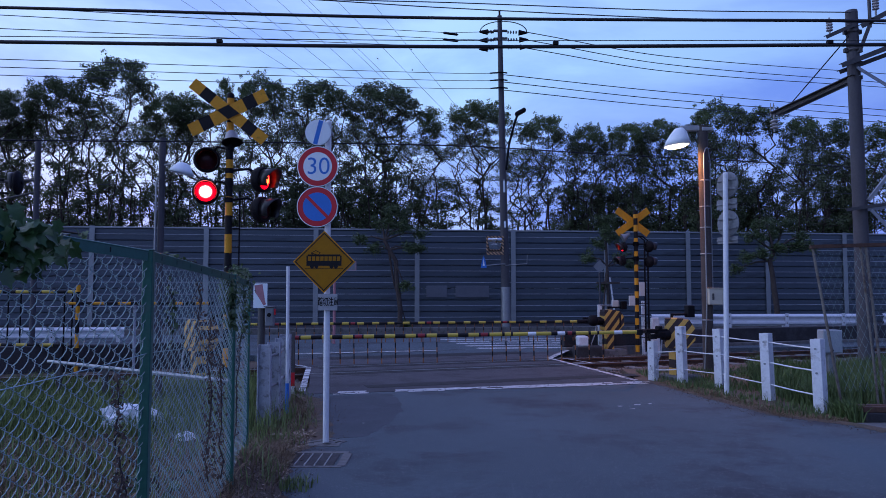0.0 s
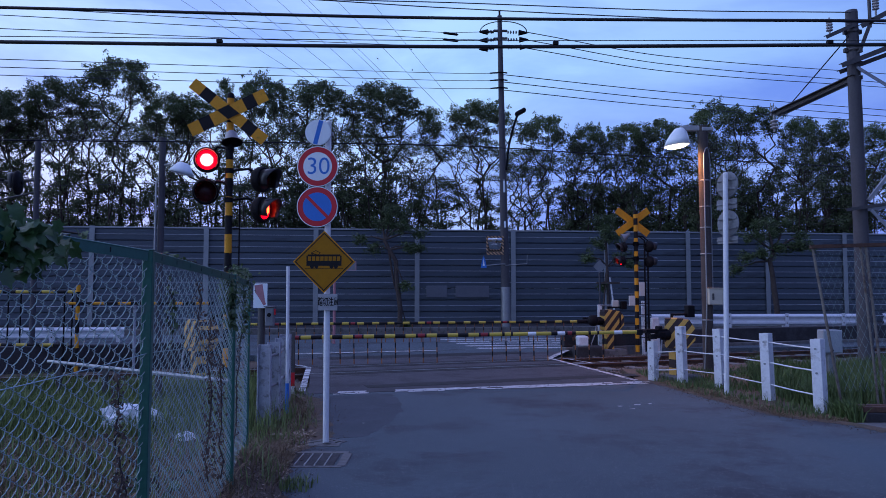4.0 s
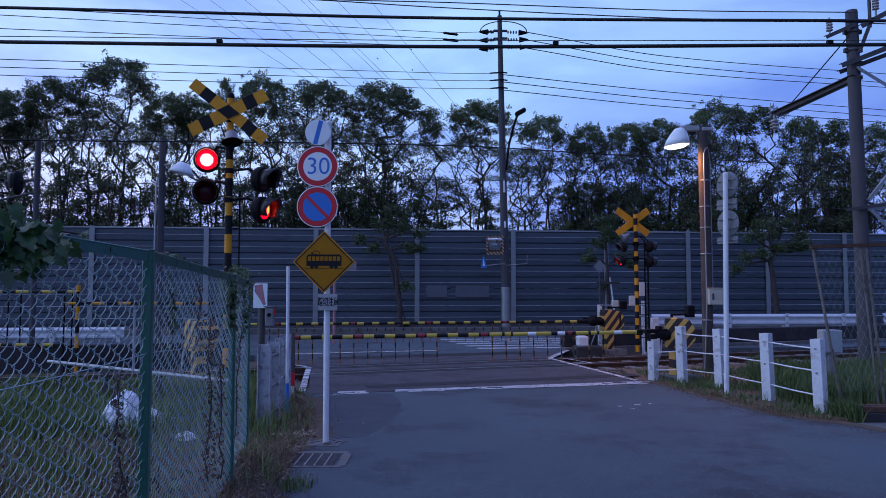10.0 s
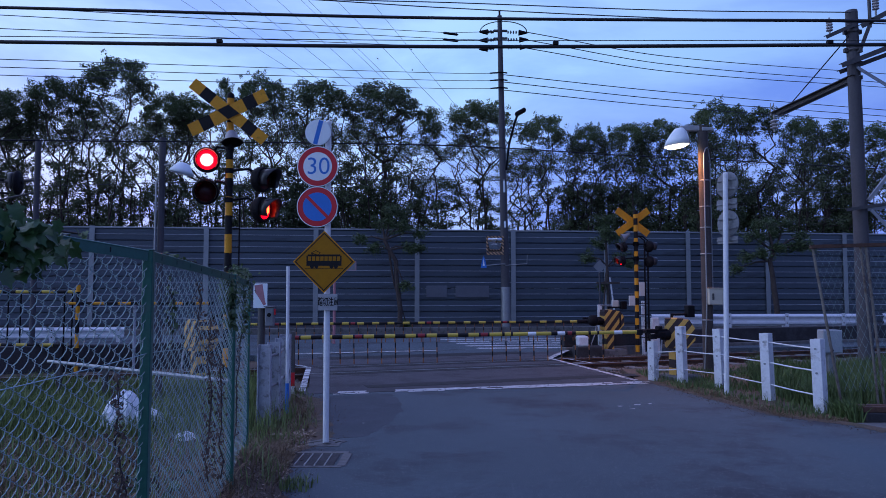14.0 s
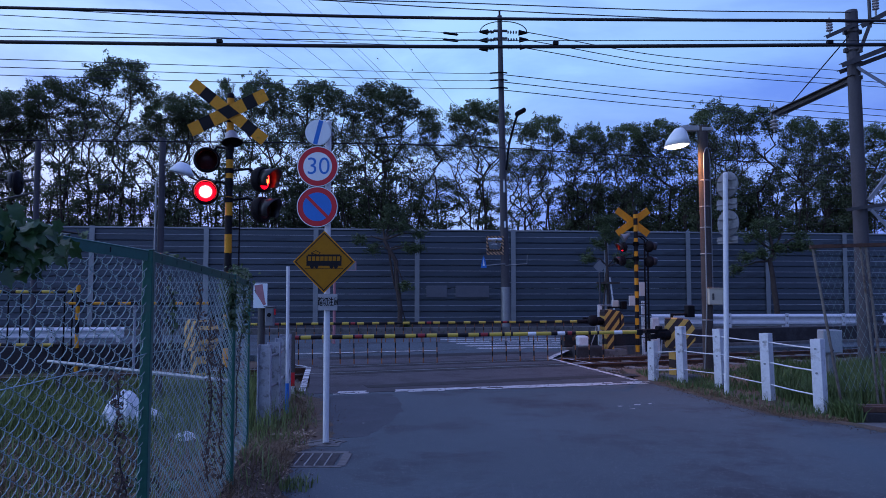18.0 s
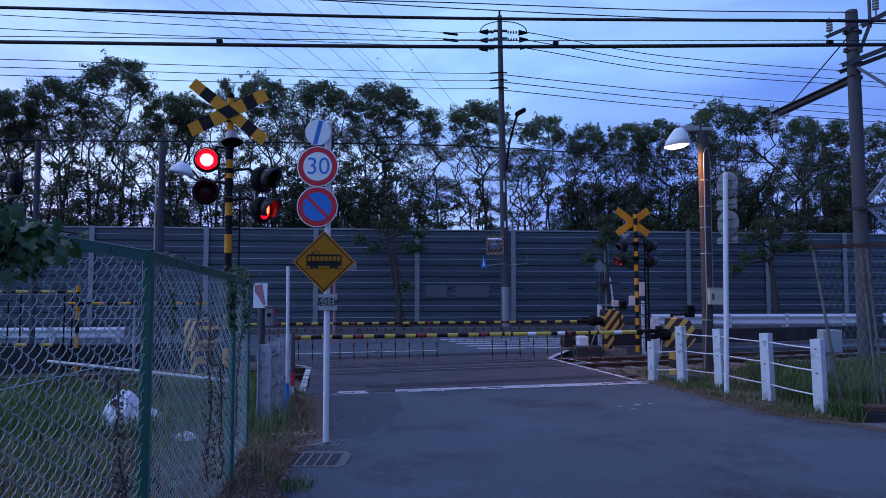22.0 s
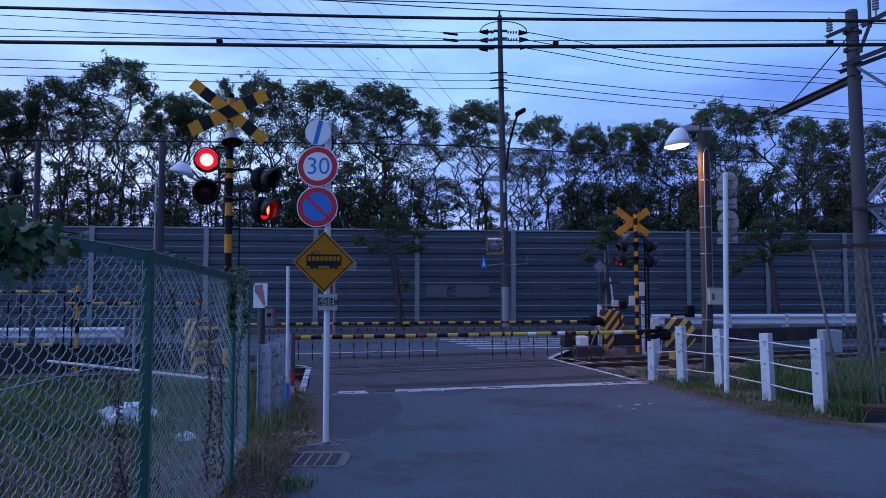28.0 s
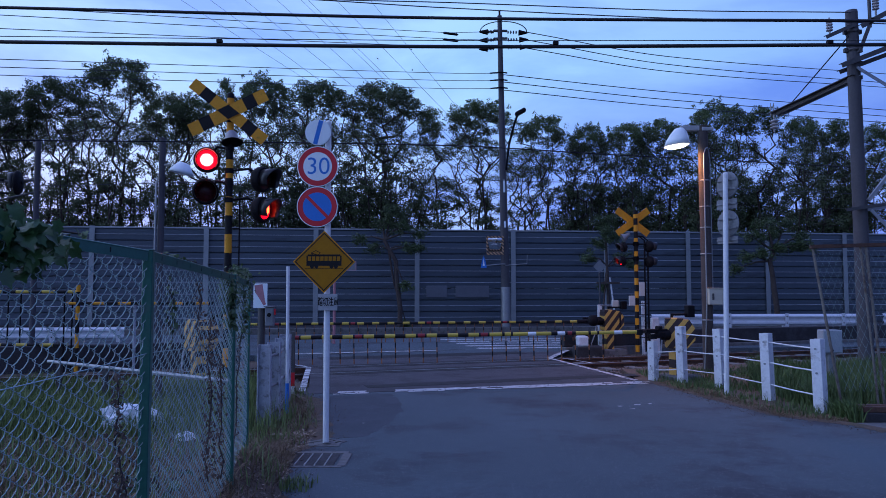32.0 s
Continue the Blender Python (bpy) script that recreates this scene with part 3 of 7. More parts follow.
def branching(limbs, rnd, stems, goals, r_tip=0.009):
    """Leads a branch to every goal from the best place on what has grown so far, then thickens each by what it carries."""
    pos, par, far = [], [], []

    def lead(start, target, step=0.45, sway=0.032):
        p = pos[start]
        n = max(2, int((target - p).length / step))
        k0, chain = start, [start]
        for k in range(1, n + 1):
            t = k / n
            q = p.lerp(target, t)
            q.z += -0.10 * (target - p).length * math.sin(math.pi * t) * 0.3
            if k < n:
                q += Vector((rnd.gauss(0, sway), rnd.gauss(0, sway), rnd.gauss(0, sway * 0.6)))
            pos.append(q)
            par.append(k0)
            far.append(far[k0] + 1)
            k0 = len(pos) - 1
            chain.append(k0)
        return chain

    chains = []
    for base, top in stems:
        pos.append(Vector(base))
        par.append(-1)
        far.append(0)
        chains.append(lead(len(pos) - 1, Vector(top), 0.6, 0.045))
    goals = sorted((Vector(q) for q in goals), key=lambda q: q.z + 0.5 * math.hypot(q.x, q.y))
    for q in goals:
        best, at = 1e9, 0
        for k, p in enumerate(pos):
            rise = q.z - p.z
            dist = (q - p).length
            if rise < 0.15 * dist or p.z < 2.6:
                continue
            c = dist * (1.0 + 0.9 * abs(rise / max(dist, 0.01) - 0.72)) + 0.035 * far[k]
            if c < best:
                best, at = c, k
        if best < 1e8:
            chains.append(lead(at, q))
    load = [0.0] * len(pos)
    for ch in chains:
        k = ch[-1]
        while k >= 0:
            load[k] += 1
            k = par[k]
    for ch in chains:
        limbs.tube([pos[k] for k in ch], [min(r_tip * max(1.0, load[k]) ** 0.52, 1.25 * r_tip * max(1.0, load[ch[min(1, len(ch) - 1)]]) ** 0.52) for k in ch], 6 if load[ch[0]] > 6 else 4, False)


def dome_tree(seed, h, full=1.0, rx=1.72, few=1.0):
    """Forked stems that fan out under a crown of flattened pads of fine leaves, with looser pads and bare twigs below."""
    rnd = random.Random(seed)
    limbs, leaves = M(), M()
    stems, goals, pads = [], [], []
    for s in range(rnd.choice((2, 2, 3, 3))):
        a = rnd.uniform(0, 2 * math.pi)
        stems.append(((rnd.gauss(0, 0.3), rnd.gauss(0, 0.3), -0.2), (math.cos(a) * rnd.uniform(0.2, 0.9), math.sin(a) * rnd.uniform(0.2, 0.9), h * rnd.uniform(0.52, 0.68))))
    cz, rz = h - 1.9, 1.55
    tops = int(36 * few)
    # the dome: close pads on its upper side, the higher ones in the lit-top colour
    for i in range(tops):
        a, e = i * 2.39996 + rnd.gauss(0, 0.25), math.asin(min(1.0, max(-0.05, (i + 0.5) / tops + rnd.gauss(0, 0.05))))
        k = rnd.uniform(0.84, 1.0) * (1 + 0.13 * noise.noise(Vector((math.cos(a) * 1.5, math.sin(a) * 1.5, seed + e))))
        q = Vector((math.cos(a) * math.cos(e) * rx * k, math.sin(a) * math.cos(e) * rx * k, cz + math.sin(e) * rz * k))
        r = rnd.uniform(0.30, 0.52)
        goals.append(q - Vector((0, 0, 0.1)))
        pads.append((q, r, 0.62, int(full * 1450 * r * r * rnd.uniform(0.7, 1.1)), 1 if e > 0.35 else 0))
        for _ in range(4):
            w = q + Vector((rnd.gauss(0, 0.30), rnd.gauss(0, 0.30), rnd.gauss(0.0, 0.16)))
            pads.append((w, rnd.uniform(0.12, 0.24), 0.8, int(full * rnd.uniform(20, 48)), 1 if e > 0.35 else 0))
    # the hollow under it: twigs with few leaves
    for i in range(int(30 * few)):
        a, r = rnd.uniform(0, 2 * math.pi), rx * rnd.uniform(0.25, 1.0)
        q = Vector((math.cos(a) * r, math.sin(a) * r, cz + rnd.uniform(-2.2, 0.5)))
        goals.append(q)
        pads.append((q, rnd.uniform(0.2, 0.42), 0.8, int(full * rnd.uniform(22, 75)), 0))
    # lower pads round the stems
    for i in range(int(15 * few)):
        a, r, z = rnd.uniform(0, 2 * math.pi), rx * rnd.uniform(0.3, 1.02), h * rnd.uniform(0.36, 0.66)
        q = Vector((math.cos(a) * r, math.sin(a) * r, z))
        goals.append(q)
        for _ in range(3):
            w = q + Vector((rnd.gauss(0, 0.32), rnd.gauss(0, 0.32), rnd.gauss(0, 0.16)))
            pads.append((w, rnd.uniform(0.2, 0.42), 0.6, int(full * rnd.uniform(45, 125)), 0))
    branching(limbs, rnd, stems, goals)
    leaf_pad(leaves, rnd, pads, 0.052)
    return limbs, leaves


def thicket_meshes(seed):
    """Undergrowth: upright stems with pads of fine leaves to a man's height over the barrier."""
    rnd = random.Random(seed)
    limbs, leaves, pads = M(), M(), []
    for _ in range(7):
        x, y, hh = rnd.uniform(-1.3, 1.3), rnd.uniform(-0.6, 0.6), rnd.uniform(4.6, 6.6)
        dx = rnd.gauss(0, 0.45)
        pts = [Vector((x + dx * t * t + rnd.gauss(0, 0.05), y, -0.2 + (hh + 0.2) * t)) for t in (0, 0.35, 0.55, 0.8, 1)]
        limbs.tube(pts, [0.055, 0.046, 0.04, 0.026, 0.008], 5, False)
        for b in range(9):
            t = rnd.uniform(0.5, 1.0)
            p = pts[0].lerp(pts[4], t)
            q = p + Vector((rnd.gauss(0, 0.5), rnd.gauss(0, 0.3), rnd.uniform(0.0, 0.5)))
            limbs.tube([p, p.lerp(q, 0.5) + Vector((0, 0, -0.05)), q], [0.013, 0.01, 0.005], 4, False)
            pads.append((q, rnd.uniform(0.22, 0.46), 0.65, int(rnd.uniform(40, 120)), 0))
    leaf_pad(leaves, rnd, pads, 0.058)
    return limbs, leaves


domes, loose, slim = [], [], []
for s in range(3):
    limbs, leaves = dome_tree(440 + s, 12.0, 0.9, 0.72, 0.42)
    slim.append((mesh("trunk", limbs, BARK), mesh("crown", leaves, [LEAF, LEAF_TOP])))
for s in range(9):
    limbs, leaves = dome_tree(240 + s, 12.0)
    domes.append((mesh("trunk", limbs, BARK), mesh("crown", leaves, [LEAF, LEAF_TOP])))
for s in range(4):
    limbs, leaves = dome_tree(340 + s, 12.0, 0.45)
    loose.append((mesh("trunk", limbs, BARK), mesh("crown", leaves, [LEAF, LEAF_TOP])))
# height of the tree line along the row
LINE = [(-40, 12.0), (-23.6, 12.0), (-22.5, 12.13), (-19.8, 12.76), (-16.78, 13.86), (-14.21, 11.86), (-12.93, 11.95), (-11.25, 12.79), (-9.4, 12.93), (-6.53, 12.67), (-3.04, 12.4), (-0.64, 11.12),
        (1.93, 11.51), (5.14, 10.8), (7.5, 10.23), (9.37, 10.41), (11.15, 10.53), (14.09, 11.45), (16.33, 11.3), (18.53, 10.68), (20.31, 10.5), (22.23, 10.38), (24.6, 10.9), (27.4, 10.7), (40, 10.8)]


def tree_line(x):
    for (x0, h0), (x1, h1) in zip(LINE, LINE[1:]):
        if x0 <= x <= x1:
            return h0 + (h1 - h0) * (x - x0) / (x1 - x0)
    return 11.0


# trees of the front row: place along the row, height, crown width
ROW = [(-26.2, 12.0, 3.4), (-23.6, 12.0, 3.2), (-22.5, 12.13, 3.39), (-19.8, 12.76, 3.36), (-16.78, 13.86, 3.61), (-14.21, 11.86, 2.58), (-12.93, 11.95, 2.0),
       (-11.25, 12.79, 0.97), (-9.4, 12.93, 2.65), (-6.53, 12.67, 3.48), (-3.04, 12.4, 4.13), (-0.64, 11.12, 1.42), (1.93, 11.51, 3.81), (5.14, 10.8, 2.71),
       (7.5, 10.23, 2.26), (9.37, 10.41, 2.39), (11.15, 10.53, 2.84), (14.09, 11.45, 3.16), (16.33, 11.3, 2.06), (18.53, 10.68, 2.32), (20.31, 10.5, 1.81),
       (22.23, 10.38, 1.81), (24.6, 10.9, 3.2), (27.4, 10.7, 3.2), (30.2, 10.7, 3.2)]
rnd = random.Random(21)
LABEL = "tall slender broadleaf tree with dark domed crown behind the barrier"
spots = [(x, 5.7 + rnd.uniform(-0.4, 0.4), h, w / 3.9 if w > 2.2 else w / 1.75, loose[i % 4] if i < 2 else (domes[i % 9] if w > 2.2 else slim[i % 3])) for i, (x, h, w) in enumerate(ROW)]
for x0, x1, step, off, low, dome in ((-28, 30, 2.7, 8.2, 1.3, False), (-29, 31, 3.6, 10.4, 2.4, False)):
    x = x0
    while x < x1:
        xx = x + rnd.uniform(-0.7, 0.7)
        spots.append((xx, off + rnd.uniform(-0.6, 0.6), tree_line(xx) - low * rnd.uniform(0.7, 1.5), rnd.uniform(0.75, 1.0), rnd.choice(domes if dome else loose)))
        x += step
for i, (x, off, h, w, v) in enumerate(spots):
    y = 29.95 + 0.108 * x + off
    k = y / 36.0
    h = 1.5 + (h - 1.5) * k
    t = thing("tree", pose(x * k, y, 0) @ Matrix.Diagonal((w, w, h / 12.0, 1)) @ pose(0, 0, 0, 0, 0, (i * 77) % 360), LABEL, "tree", "row of trees behind the barrier")
    part("trunk", v[0], None, t)
    SWAYING.append((part("crown", v[1], None, t), i, 0.3))

thickets = []
for s in range(4):
    limbs, leaves = thicket_meshes(330 + s)
    thickets.append((mesh("bush_stems", limbs, BARK), mesh("foliage", leaves, LEAF)))
rnd = random.Random(27)
for i in range(53):
    x = -25 + 2.4 * i + rnd.uniform(-0.8, 0.8) if i < 22 else (-9.6 + 0.8 * (i - 22) if i < 32 else (7.2 + 0.95 * (i - 32) if i < 49 else -20.5 + 2.2 * (i - 49)))
    if -0.6 < x < 6.0 and i % 4 == 1:
        continue
    t = thing("bush", pose(x, 29.95 + 0.108 * x + rnd.uniform(2.6, 9.0), 0, 0, 0, rnd.choice((0, 180)) + rnd.uniform(-20, 20)) @ Matrix.Diagonal((1, 1, rnd.uniform(0.85, 1.15) if i < 22 else rnd.uniform(1.1, 1.45), 1)), "tall dark undergrowth between the trees behind the barrier", "bush", "undergrowth behind the barrier")
    v = rnd.choice(thickets)
    part("trunk", v[0], None, t)
    part("foliage", v[1], None, t)

# ---- left fence ----
FENCE = [(-1.72, 1.0), (-1.52, 1.75), (-1.243, 2.98), (-1.365, 4.6), (-1.68, 6.1)]
FZ = [(0.12, 1.75), (0.12, 1.733), (0.2, 1.668), (0.33, 1.602), (0.22, 1.578)]
fence = thing("chain_link_fence", pose(0, 0, 0), "green chain link fence with a slotted top rail beside the lane", "fence")
for i, (x, y) in enumerate(FENCE):
    g = M()
    pm = pose(x, y, 0, 0, 0, 8)
    g.box(-0.021, 0.021, -0.021, 0.021, -0.2, FZ[i][1] + 0.001, 0.004, pm)
    g.box(-0.0225, 0.0225, -0.0225, 0.0225, FZ[i][1] + 0.001, FZ[i][1] + 0.006, 0.002, pm)
    part("post", g, GREEN, fence)
for i in range(len(FENCE) - 1):
    a, b = Vector((*FENCE[i], 0)), Vector((*FENCE[i + 1], 0))
    L = (b - a).length
    d = (b - a) / L
    nrm = Vector((d.y, -d.x, 0))
    za, zb = FZ[i][1], FZ[i + 1][1]
    # angle rail with slots along its upper edge
    sl = math.degrees(math.atan2(zb - za, L))
    fm = Matrix(((d.x, nrm.x, 0, a.x), (d.y, nrm.y, 0, a.y), (0, 0, 1, 0), (0, 0, 0, 1)))
    rm = fm @ pose(0, 0, za - 0.002, 0, -sl, 0)
    g = M()
    g.box(0.022, L - 0.022, 0.012, 0.016, -0.042, 0.0, 0, rm).box(0.022, L - 0.022, -0.020, 0.012, -0.004, 0.0, 0, rm)
    g.tube([rm @ Vector((0.022, 0.013, -0.001)), rm @ Vector((L - 0.022, 0.013, -0.001))], 0.0045, 8)
    rail = part("top_rail", g, GREEN, fence)
    for k in range(max(1, int(L / 0.22))):
        g = M()
        u = 0.12 + 0.22 * k
        g.box(u, u + 0.006, 0.0162, 0.0172, -0.030, -0.010, 0, rm)
        part("slot", g, BLACK, rail)
    # woven wire: each strand zigzags up, hooked into the next
    g = M()
    pitch = 0.0285 if i < 3 else 0.075
    for k in range(int(L / pitch)):
        u0 = 0.03 + pitch * k
        pts = []
        zlo = FZ[i][0] + (FZ[i + 1][0] - FZ[i][0]) * u0 / L
        zhi = za + (zb - za) * u0 / L - 0.016
        rows = int((zhi - zlo) / 0.036)
        for j in range(-2, rows + 1):
            # long strokes fall one way, short ones the other, so that the diamonds lean
            side = j % 2
            zj = zhi - 0.072 * (j // 2) - (0.019 if side else 0.0) - (0.019 * k) % 0.072
            if zj < zlo:
                break
            if zj > zhi + 0.006:
                continue
            pts.append(fm @ Vector((u0 + (pitch * 1.08 if side else -0.002), (0.005 if side else -0.003), zj)))
            if side:
                pts.append(fm @ Vector((u0 + pitch * 0.80, 0.009, zj - 0.021)))
                pts.append(fm @ Vector((u0 + pitch * 0.38, 0.005, zj - 0.040)))
            else:
                pts.append(fm @ Vector((u0 + pitch * 0.5, -0.005, zj - 0.010)))
        if len(pts) > 2:
            g.tube(pts, 0.0020 if i < 2 else 0.0015, 4, False)
    part("wire_netting", g, WIRE_MESH, fence, "plastic coated diamond netting")
    # tension wire through the netting
    if i >= 1:
        zs = (1.12, 1.17, 1.24, 1.20, 1.16)
        g = M()
        g.tube([a.lerp(b, t) + nrm * 0.012 + Vector((0, 0, zs[i] + (zs[i + 1] - zs[i]) * t - 0.012 * math.sin(math.pi * t))) for t in [k / 8 for k in range(9)]], 0.0022, 6)
        part("tension_wire", g, WIRE_MESH, fence)


# ---- level crossing signals ----
FLASH = []
# each lens turns over in its housing: one face of the disc is lit, the other dark
RL = 0.1552


def bulge(r):
    return 0.045 * (1 - (r / RL) ** 2)


ball_g = M()
ball_g.lathe([(r, bulge(r)) for r in (0.0005, 0.03, 0.06, 0.085, 0.094)], 28, RX, 2)
ball_g.lathe([(r, bulge(r)) for r in (0.094, 0.101, 0.109)], 28, RX, 3)
ball_g.lathe([(r, bulge(r)) for r in (0.109, 0.12, 0.137, RL)], 28, RX, 1)
ball_g.lathe([(r, -bulge(r)) for r in (RL, 0.13, 0.1, 0.06, 0.03, 0.0005)], 28, RX, 0)
BALL = mesh("lens_disc", ball_g, [LENS_OFF, LENS_RIM, LENS_HOT, LENS_GLOW])
# same disc, with the dimmed off-axis emission in its lit face
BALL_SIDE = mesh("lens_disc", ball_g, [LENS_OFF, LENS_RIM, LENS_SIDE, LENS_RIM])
g = M()
g.lathe([(0.156, 0.0), (0.157, 0.012), (0.198, 0.012), (0.205, 0.0), (0.208, -0.04), (0.204, -0.09), (0.178, -0.14), (0.11, -0.172), (0.0005, -0.18)], 32, RX)
g.tube([(0, 0.17, 0), (0, 0.23, 0)], 0.03, 10)
HOUSING = mesh("signal_lamp", g, DARK)
g = M()
vis = [(math.radians(a)) for a in range(-40, 221, 13)]
v, f = [], []
for t in vis:
    reach = 0.10 + 0.16 * (0.35 + 0.65 * max(0.0, math.sin(t)))
    for rr, yy in ((0.172, -0.01), (0.182, -0.01 - reach), (0.176, -0.01 - reach), (0.166, -0.01)):
        v.append((rr * math.cos(t), yy, rr * math.sin(t)))
n = len(vis)
for i in range(n - 1):
    for j in range(4):
        k = (j + 1) % 4
        f.append((i * 4 + j, (i + 1) * 4 + j, (i + 1) * 4 + k, i * 4 + k))
f += [(0, 1, 2, 3), tuple((n - 1) * 4 + j for j in (3, 2, 1, 0))]
g.raw(v, f, True)
VISOR = mesh("visor", g, VISOR_PAINT)


def signal_lamp(mast, x, y, z, turn, phase, tilt=4, size=1.0):
    """A lamp head; turn: degrees about z from facing -y; phase 0 or 1: which half of the beat it is lit in."""
    h = part("signal_lamp", HOUSING, None, mast, "black signal lamp with a round red lens", pose(x, y, z, tilt, 0, turn) @ Matrix.Diagonal((size, size, size, 1)))
    part("visor", VISOR, None, h)
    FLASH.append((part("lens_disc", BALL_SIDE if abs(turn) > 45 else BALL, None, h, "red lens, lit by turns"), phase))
    return h


def banded_pole(parent, x, y, z0, z1, r, band, first=0, name="band", colours=None):
    cols = colours or (YELLOW, BLACK)
    z, i = z0, first
    while z < z1 - 0.01:
        e = min(z1, z + band)
        g = M()
        g.tube([(x, y, z), (x, y, e)], r, 16, True)
        part(name, g, cols[i % 2], parent, "yellow painted pole band" if i % 2 == 0 else "black painted pole band")
        z, i = e, i + 1


def cross_board(parent, c, length, wide, ang, yaw, depth, plain=False, centre=None):
    """One board of the crossbuck in seven bands; plain: its unpainted back shows."""
    m0 = pose(*c, 0, 0, yaw) @ pose(0, depth, 0, 0, -ang, 0)
    n = 7
    for k in range(n):
        g = M()
        x0 = -length / 2 + length * k / n
        g.box(x0, x0 + length / n, -0.008, 0.008, -wide / 2, wide / 2, 0, m0)
        part("crossbuck_band", g, centre if centre and k == 3 else (YELLOW if plain or k % 2 == 0 else BLACK), parent)


mast = thing("crossing_signal", pose(-3.43, 11.25, 0), "yellow and black crossing signal with crossbuck, bell and red lamps", "crossing signal")
banded_pole(mast, 0, 0, 0, 4.62, 0.057, 0.3, 1)
g = M()
g.lathe([(0.059, 4.60), (0.06, 4.66), (0.04, 4.69), (0, 4.7)], 14)
part("pole_cap", g, DARK, mast)
cross_board(mast, (0.0, -0.1, 4.36), 1.47, 0.185, -38.4, 4, 0.0, centre=YELLOW)
cross_board(mast, (0.0, -0.1, 4.345), 1.33, 0.205, 27.3, 4, -0.018, centre=YELLOW)
# black lozenge where the boards are halved into each other
n1, n2 = [Vector((math.sin(radians(-a)), math.cos(radians(a)))) for a in (-38.4, 27.3)]
det = n1.x * n2.y - n1.y * n2.x
corners = []
for e, k in ((1, 1), (1, -1), (-1, -1), (-1, 1)):
    c1, c2 = e * 0.0925, k * 0.1025
    corners.append(((c1 * n2.y - c2 * n1.y) / det, (n1.x * c2 - n2.x * c1) / det))
g = M()
g.raw([(x, y, z) for y in (-0.0285, -0.0262) for x, z in corners], [(0, 1, 2, 3), (7, 6, 5, 4), (0, 4, 5, 1), (1, 5, 6, 2), (2, 6, 7, 3), (3, 7, 4, 0)], False, 0, pose(0.0, -0.1, 4.352, 0, 0, 4))
part("crossbuck_centre", g, BLACK, mast, "black lozenge at the crossing of the boards")
g = M()
bell_at = pose(0.07, -0.14, 3.93, -16, -10, 0)
g.lathe([(0.0, 0.12), (0.05, 0.115), (0.09, 0.07), (0.105, 0.0), (0.14, -0.06), (0.165, -0.085)], 24, bell_at)
bell = part("bell", g, GALV, mast, "grey bell-shaped horn")
g = M()
g.lathe([(0.165, -0.085), (0.15, -0.075), (0.10, -0.02), (0.04, 0.03), (0.0, 0.04)], 24, bell_at)
part("mouth", g, DARK, bell, "dark mouth of the horn")
for z, xx in ((3.78, -0.40), (3.22, -0.40), (3.42, 0.62), (2.95, 0.62)):
    g = M()
    g.tube([(0, 0, z), (xx * 0.5, -0.02, z + 0.03), (xx, 0.22 if xx < 0 else 0.0, z - 0.14 if xx < 0 else z - 0.12)], 0.02, 8)
    g.tube([(0, 0, z - 0.04), (0, 0, z + 0.04)], 0.07, 12)
    part("bracket", g, DARK, mast)
signal_lamp(mast, -0.375, 0.02, 3.605, 18, 1, 8)
signal_lamp(mast, -0.385, 0.02, 3.09, 18, 0, 6)
signal_lamp(mast, 0.56, 0.0, 3.28, 70, 0)
signal_lamp(mast, 0.57, 0.0, 2.80, 70, 1)
g = M()
g.tube([(0.16, 0.05, 0), (0.16, 0.05, 3.1)], 0.013, 8)
for k in range(9):
    g.tube([(0.05, 0.02, 0.4 + 0.3 * k), (0.16, 0.05, 0.4 + 0.3 * k)], 0.01, 6)
part("ladder", g, DARK, mast)

far = thing("crossing_signal", pose(4.79, 17.5, 0), "far level crossing signal seen from behind with plain yellow crossbuck", "crossing signal")
banded_pole(far, 0, 0, 0, 3.3, 0.05, 0.165, 0)
banded_pole(far, 0, 0, 3.3, 3.50, 0.05, 0.1, 0)
cross_board(far, (-0.04, 0.1, 3.22), 1.02, 0.17, 36, 8, 0.0, True)
cross_board(far, (-0.04, 0.1, 3.22), 1.02, 0.17, -36, 8, 0.022, True)
for z, xx in ((2.66, -0.40), (2.30, -0.40), (2.66, 0.40), (2.30, 0.40)):
    g = M()
    g.tube([(0, 0, z), (xx, 0, z)], 0.018, 8)
    g.tube([(0, 0, z - 0.05), (0, 0, z + 0.05)], 0.072, 12)
    part("bracket", g, DARK, far)
signal_lamp(far, -0.34, 0, 2.58, -78, 0, 4, 0.62)
signal_lamp(far, -0.38, 0, 2.24, -78, 1, 4, 0.62)
signal_lamp(far, 0.36, 0.05, 2.60, 115, 0, 4, 0.7)
signal_lamp(far, 0.36, 0.05, 2.22, 115, 1, 4, 0.7)
g = M()
for xx in (0.22, 0.30):
    g.tube([(xx, 0.03, 0), (xx, 0.03, 2.75), (xx - 0.12, 0.03, 2.85), (0, 0.0, 2.86)], 0.021, 8)
for k in range(9):
    g.tube([(0.0, 0.02, 0.35 + 0.28 * k), (0.30, 0.03, 0.35 + 0.28 * k)], 0.01, 6)
part("ladder", g, DARK, far)
g = M()
g.lathe([(0.0, 0.12), (0.04, 0.1), (0.06, 0.0), (0.12, -0.1), (0.125, -0.11), (0.0, 0.02)], 18, pose(-0.24, 0, 2.86, 0, 60, 0))
part("horn", g, GALV, far, "grey horn")
g = M()
g.box(-0.21, -0.065, -0.11, -0.04, 1.13, 1.38, 0.01).box(0.05, 0.18, -0.09, -0.02, 1.37, 1.71, 0.01)
part("control_box", g, BOX_GREY, far, "pale grey control box")

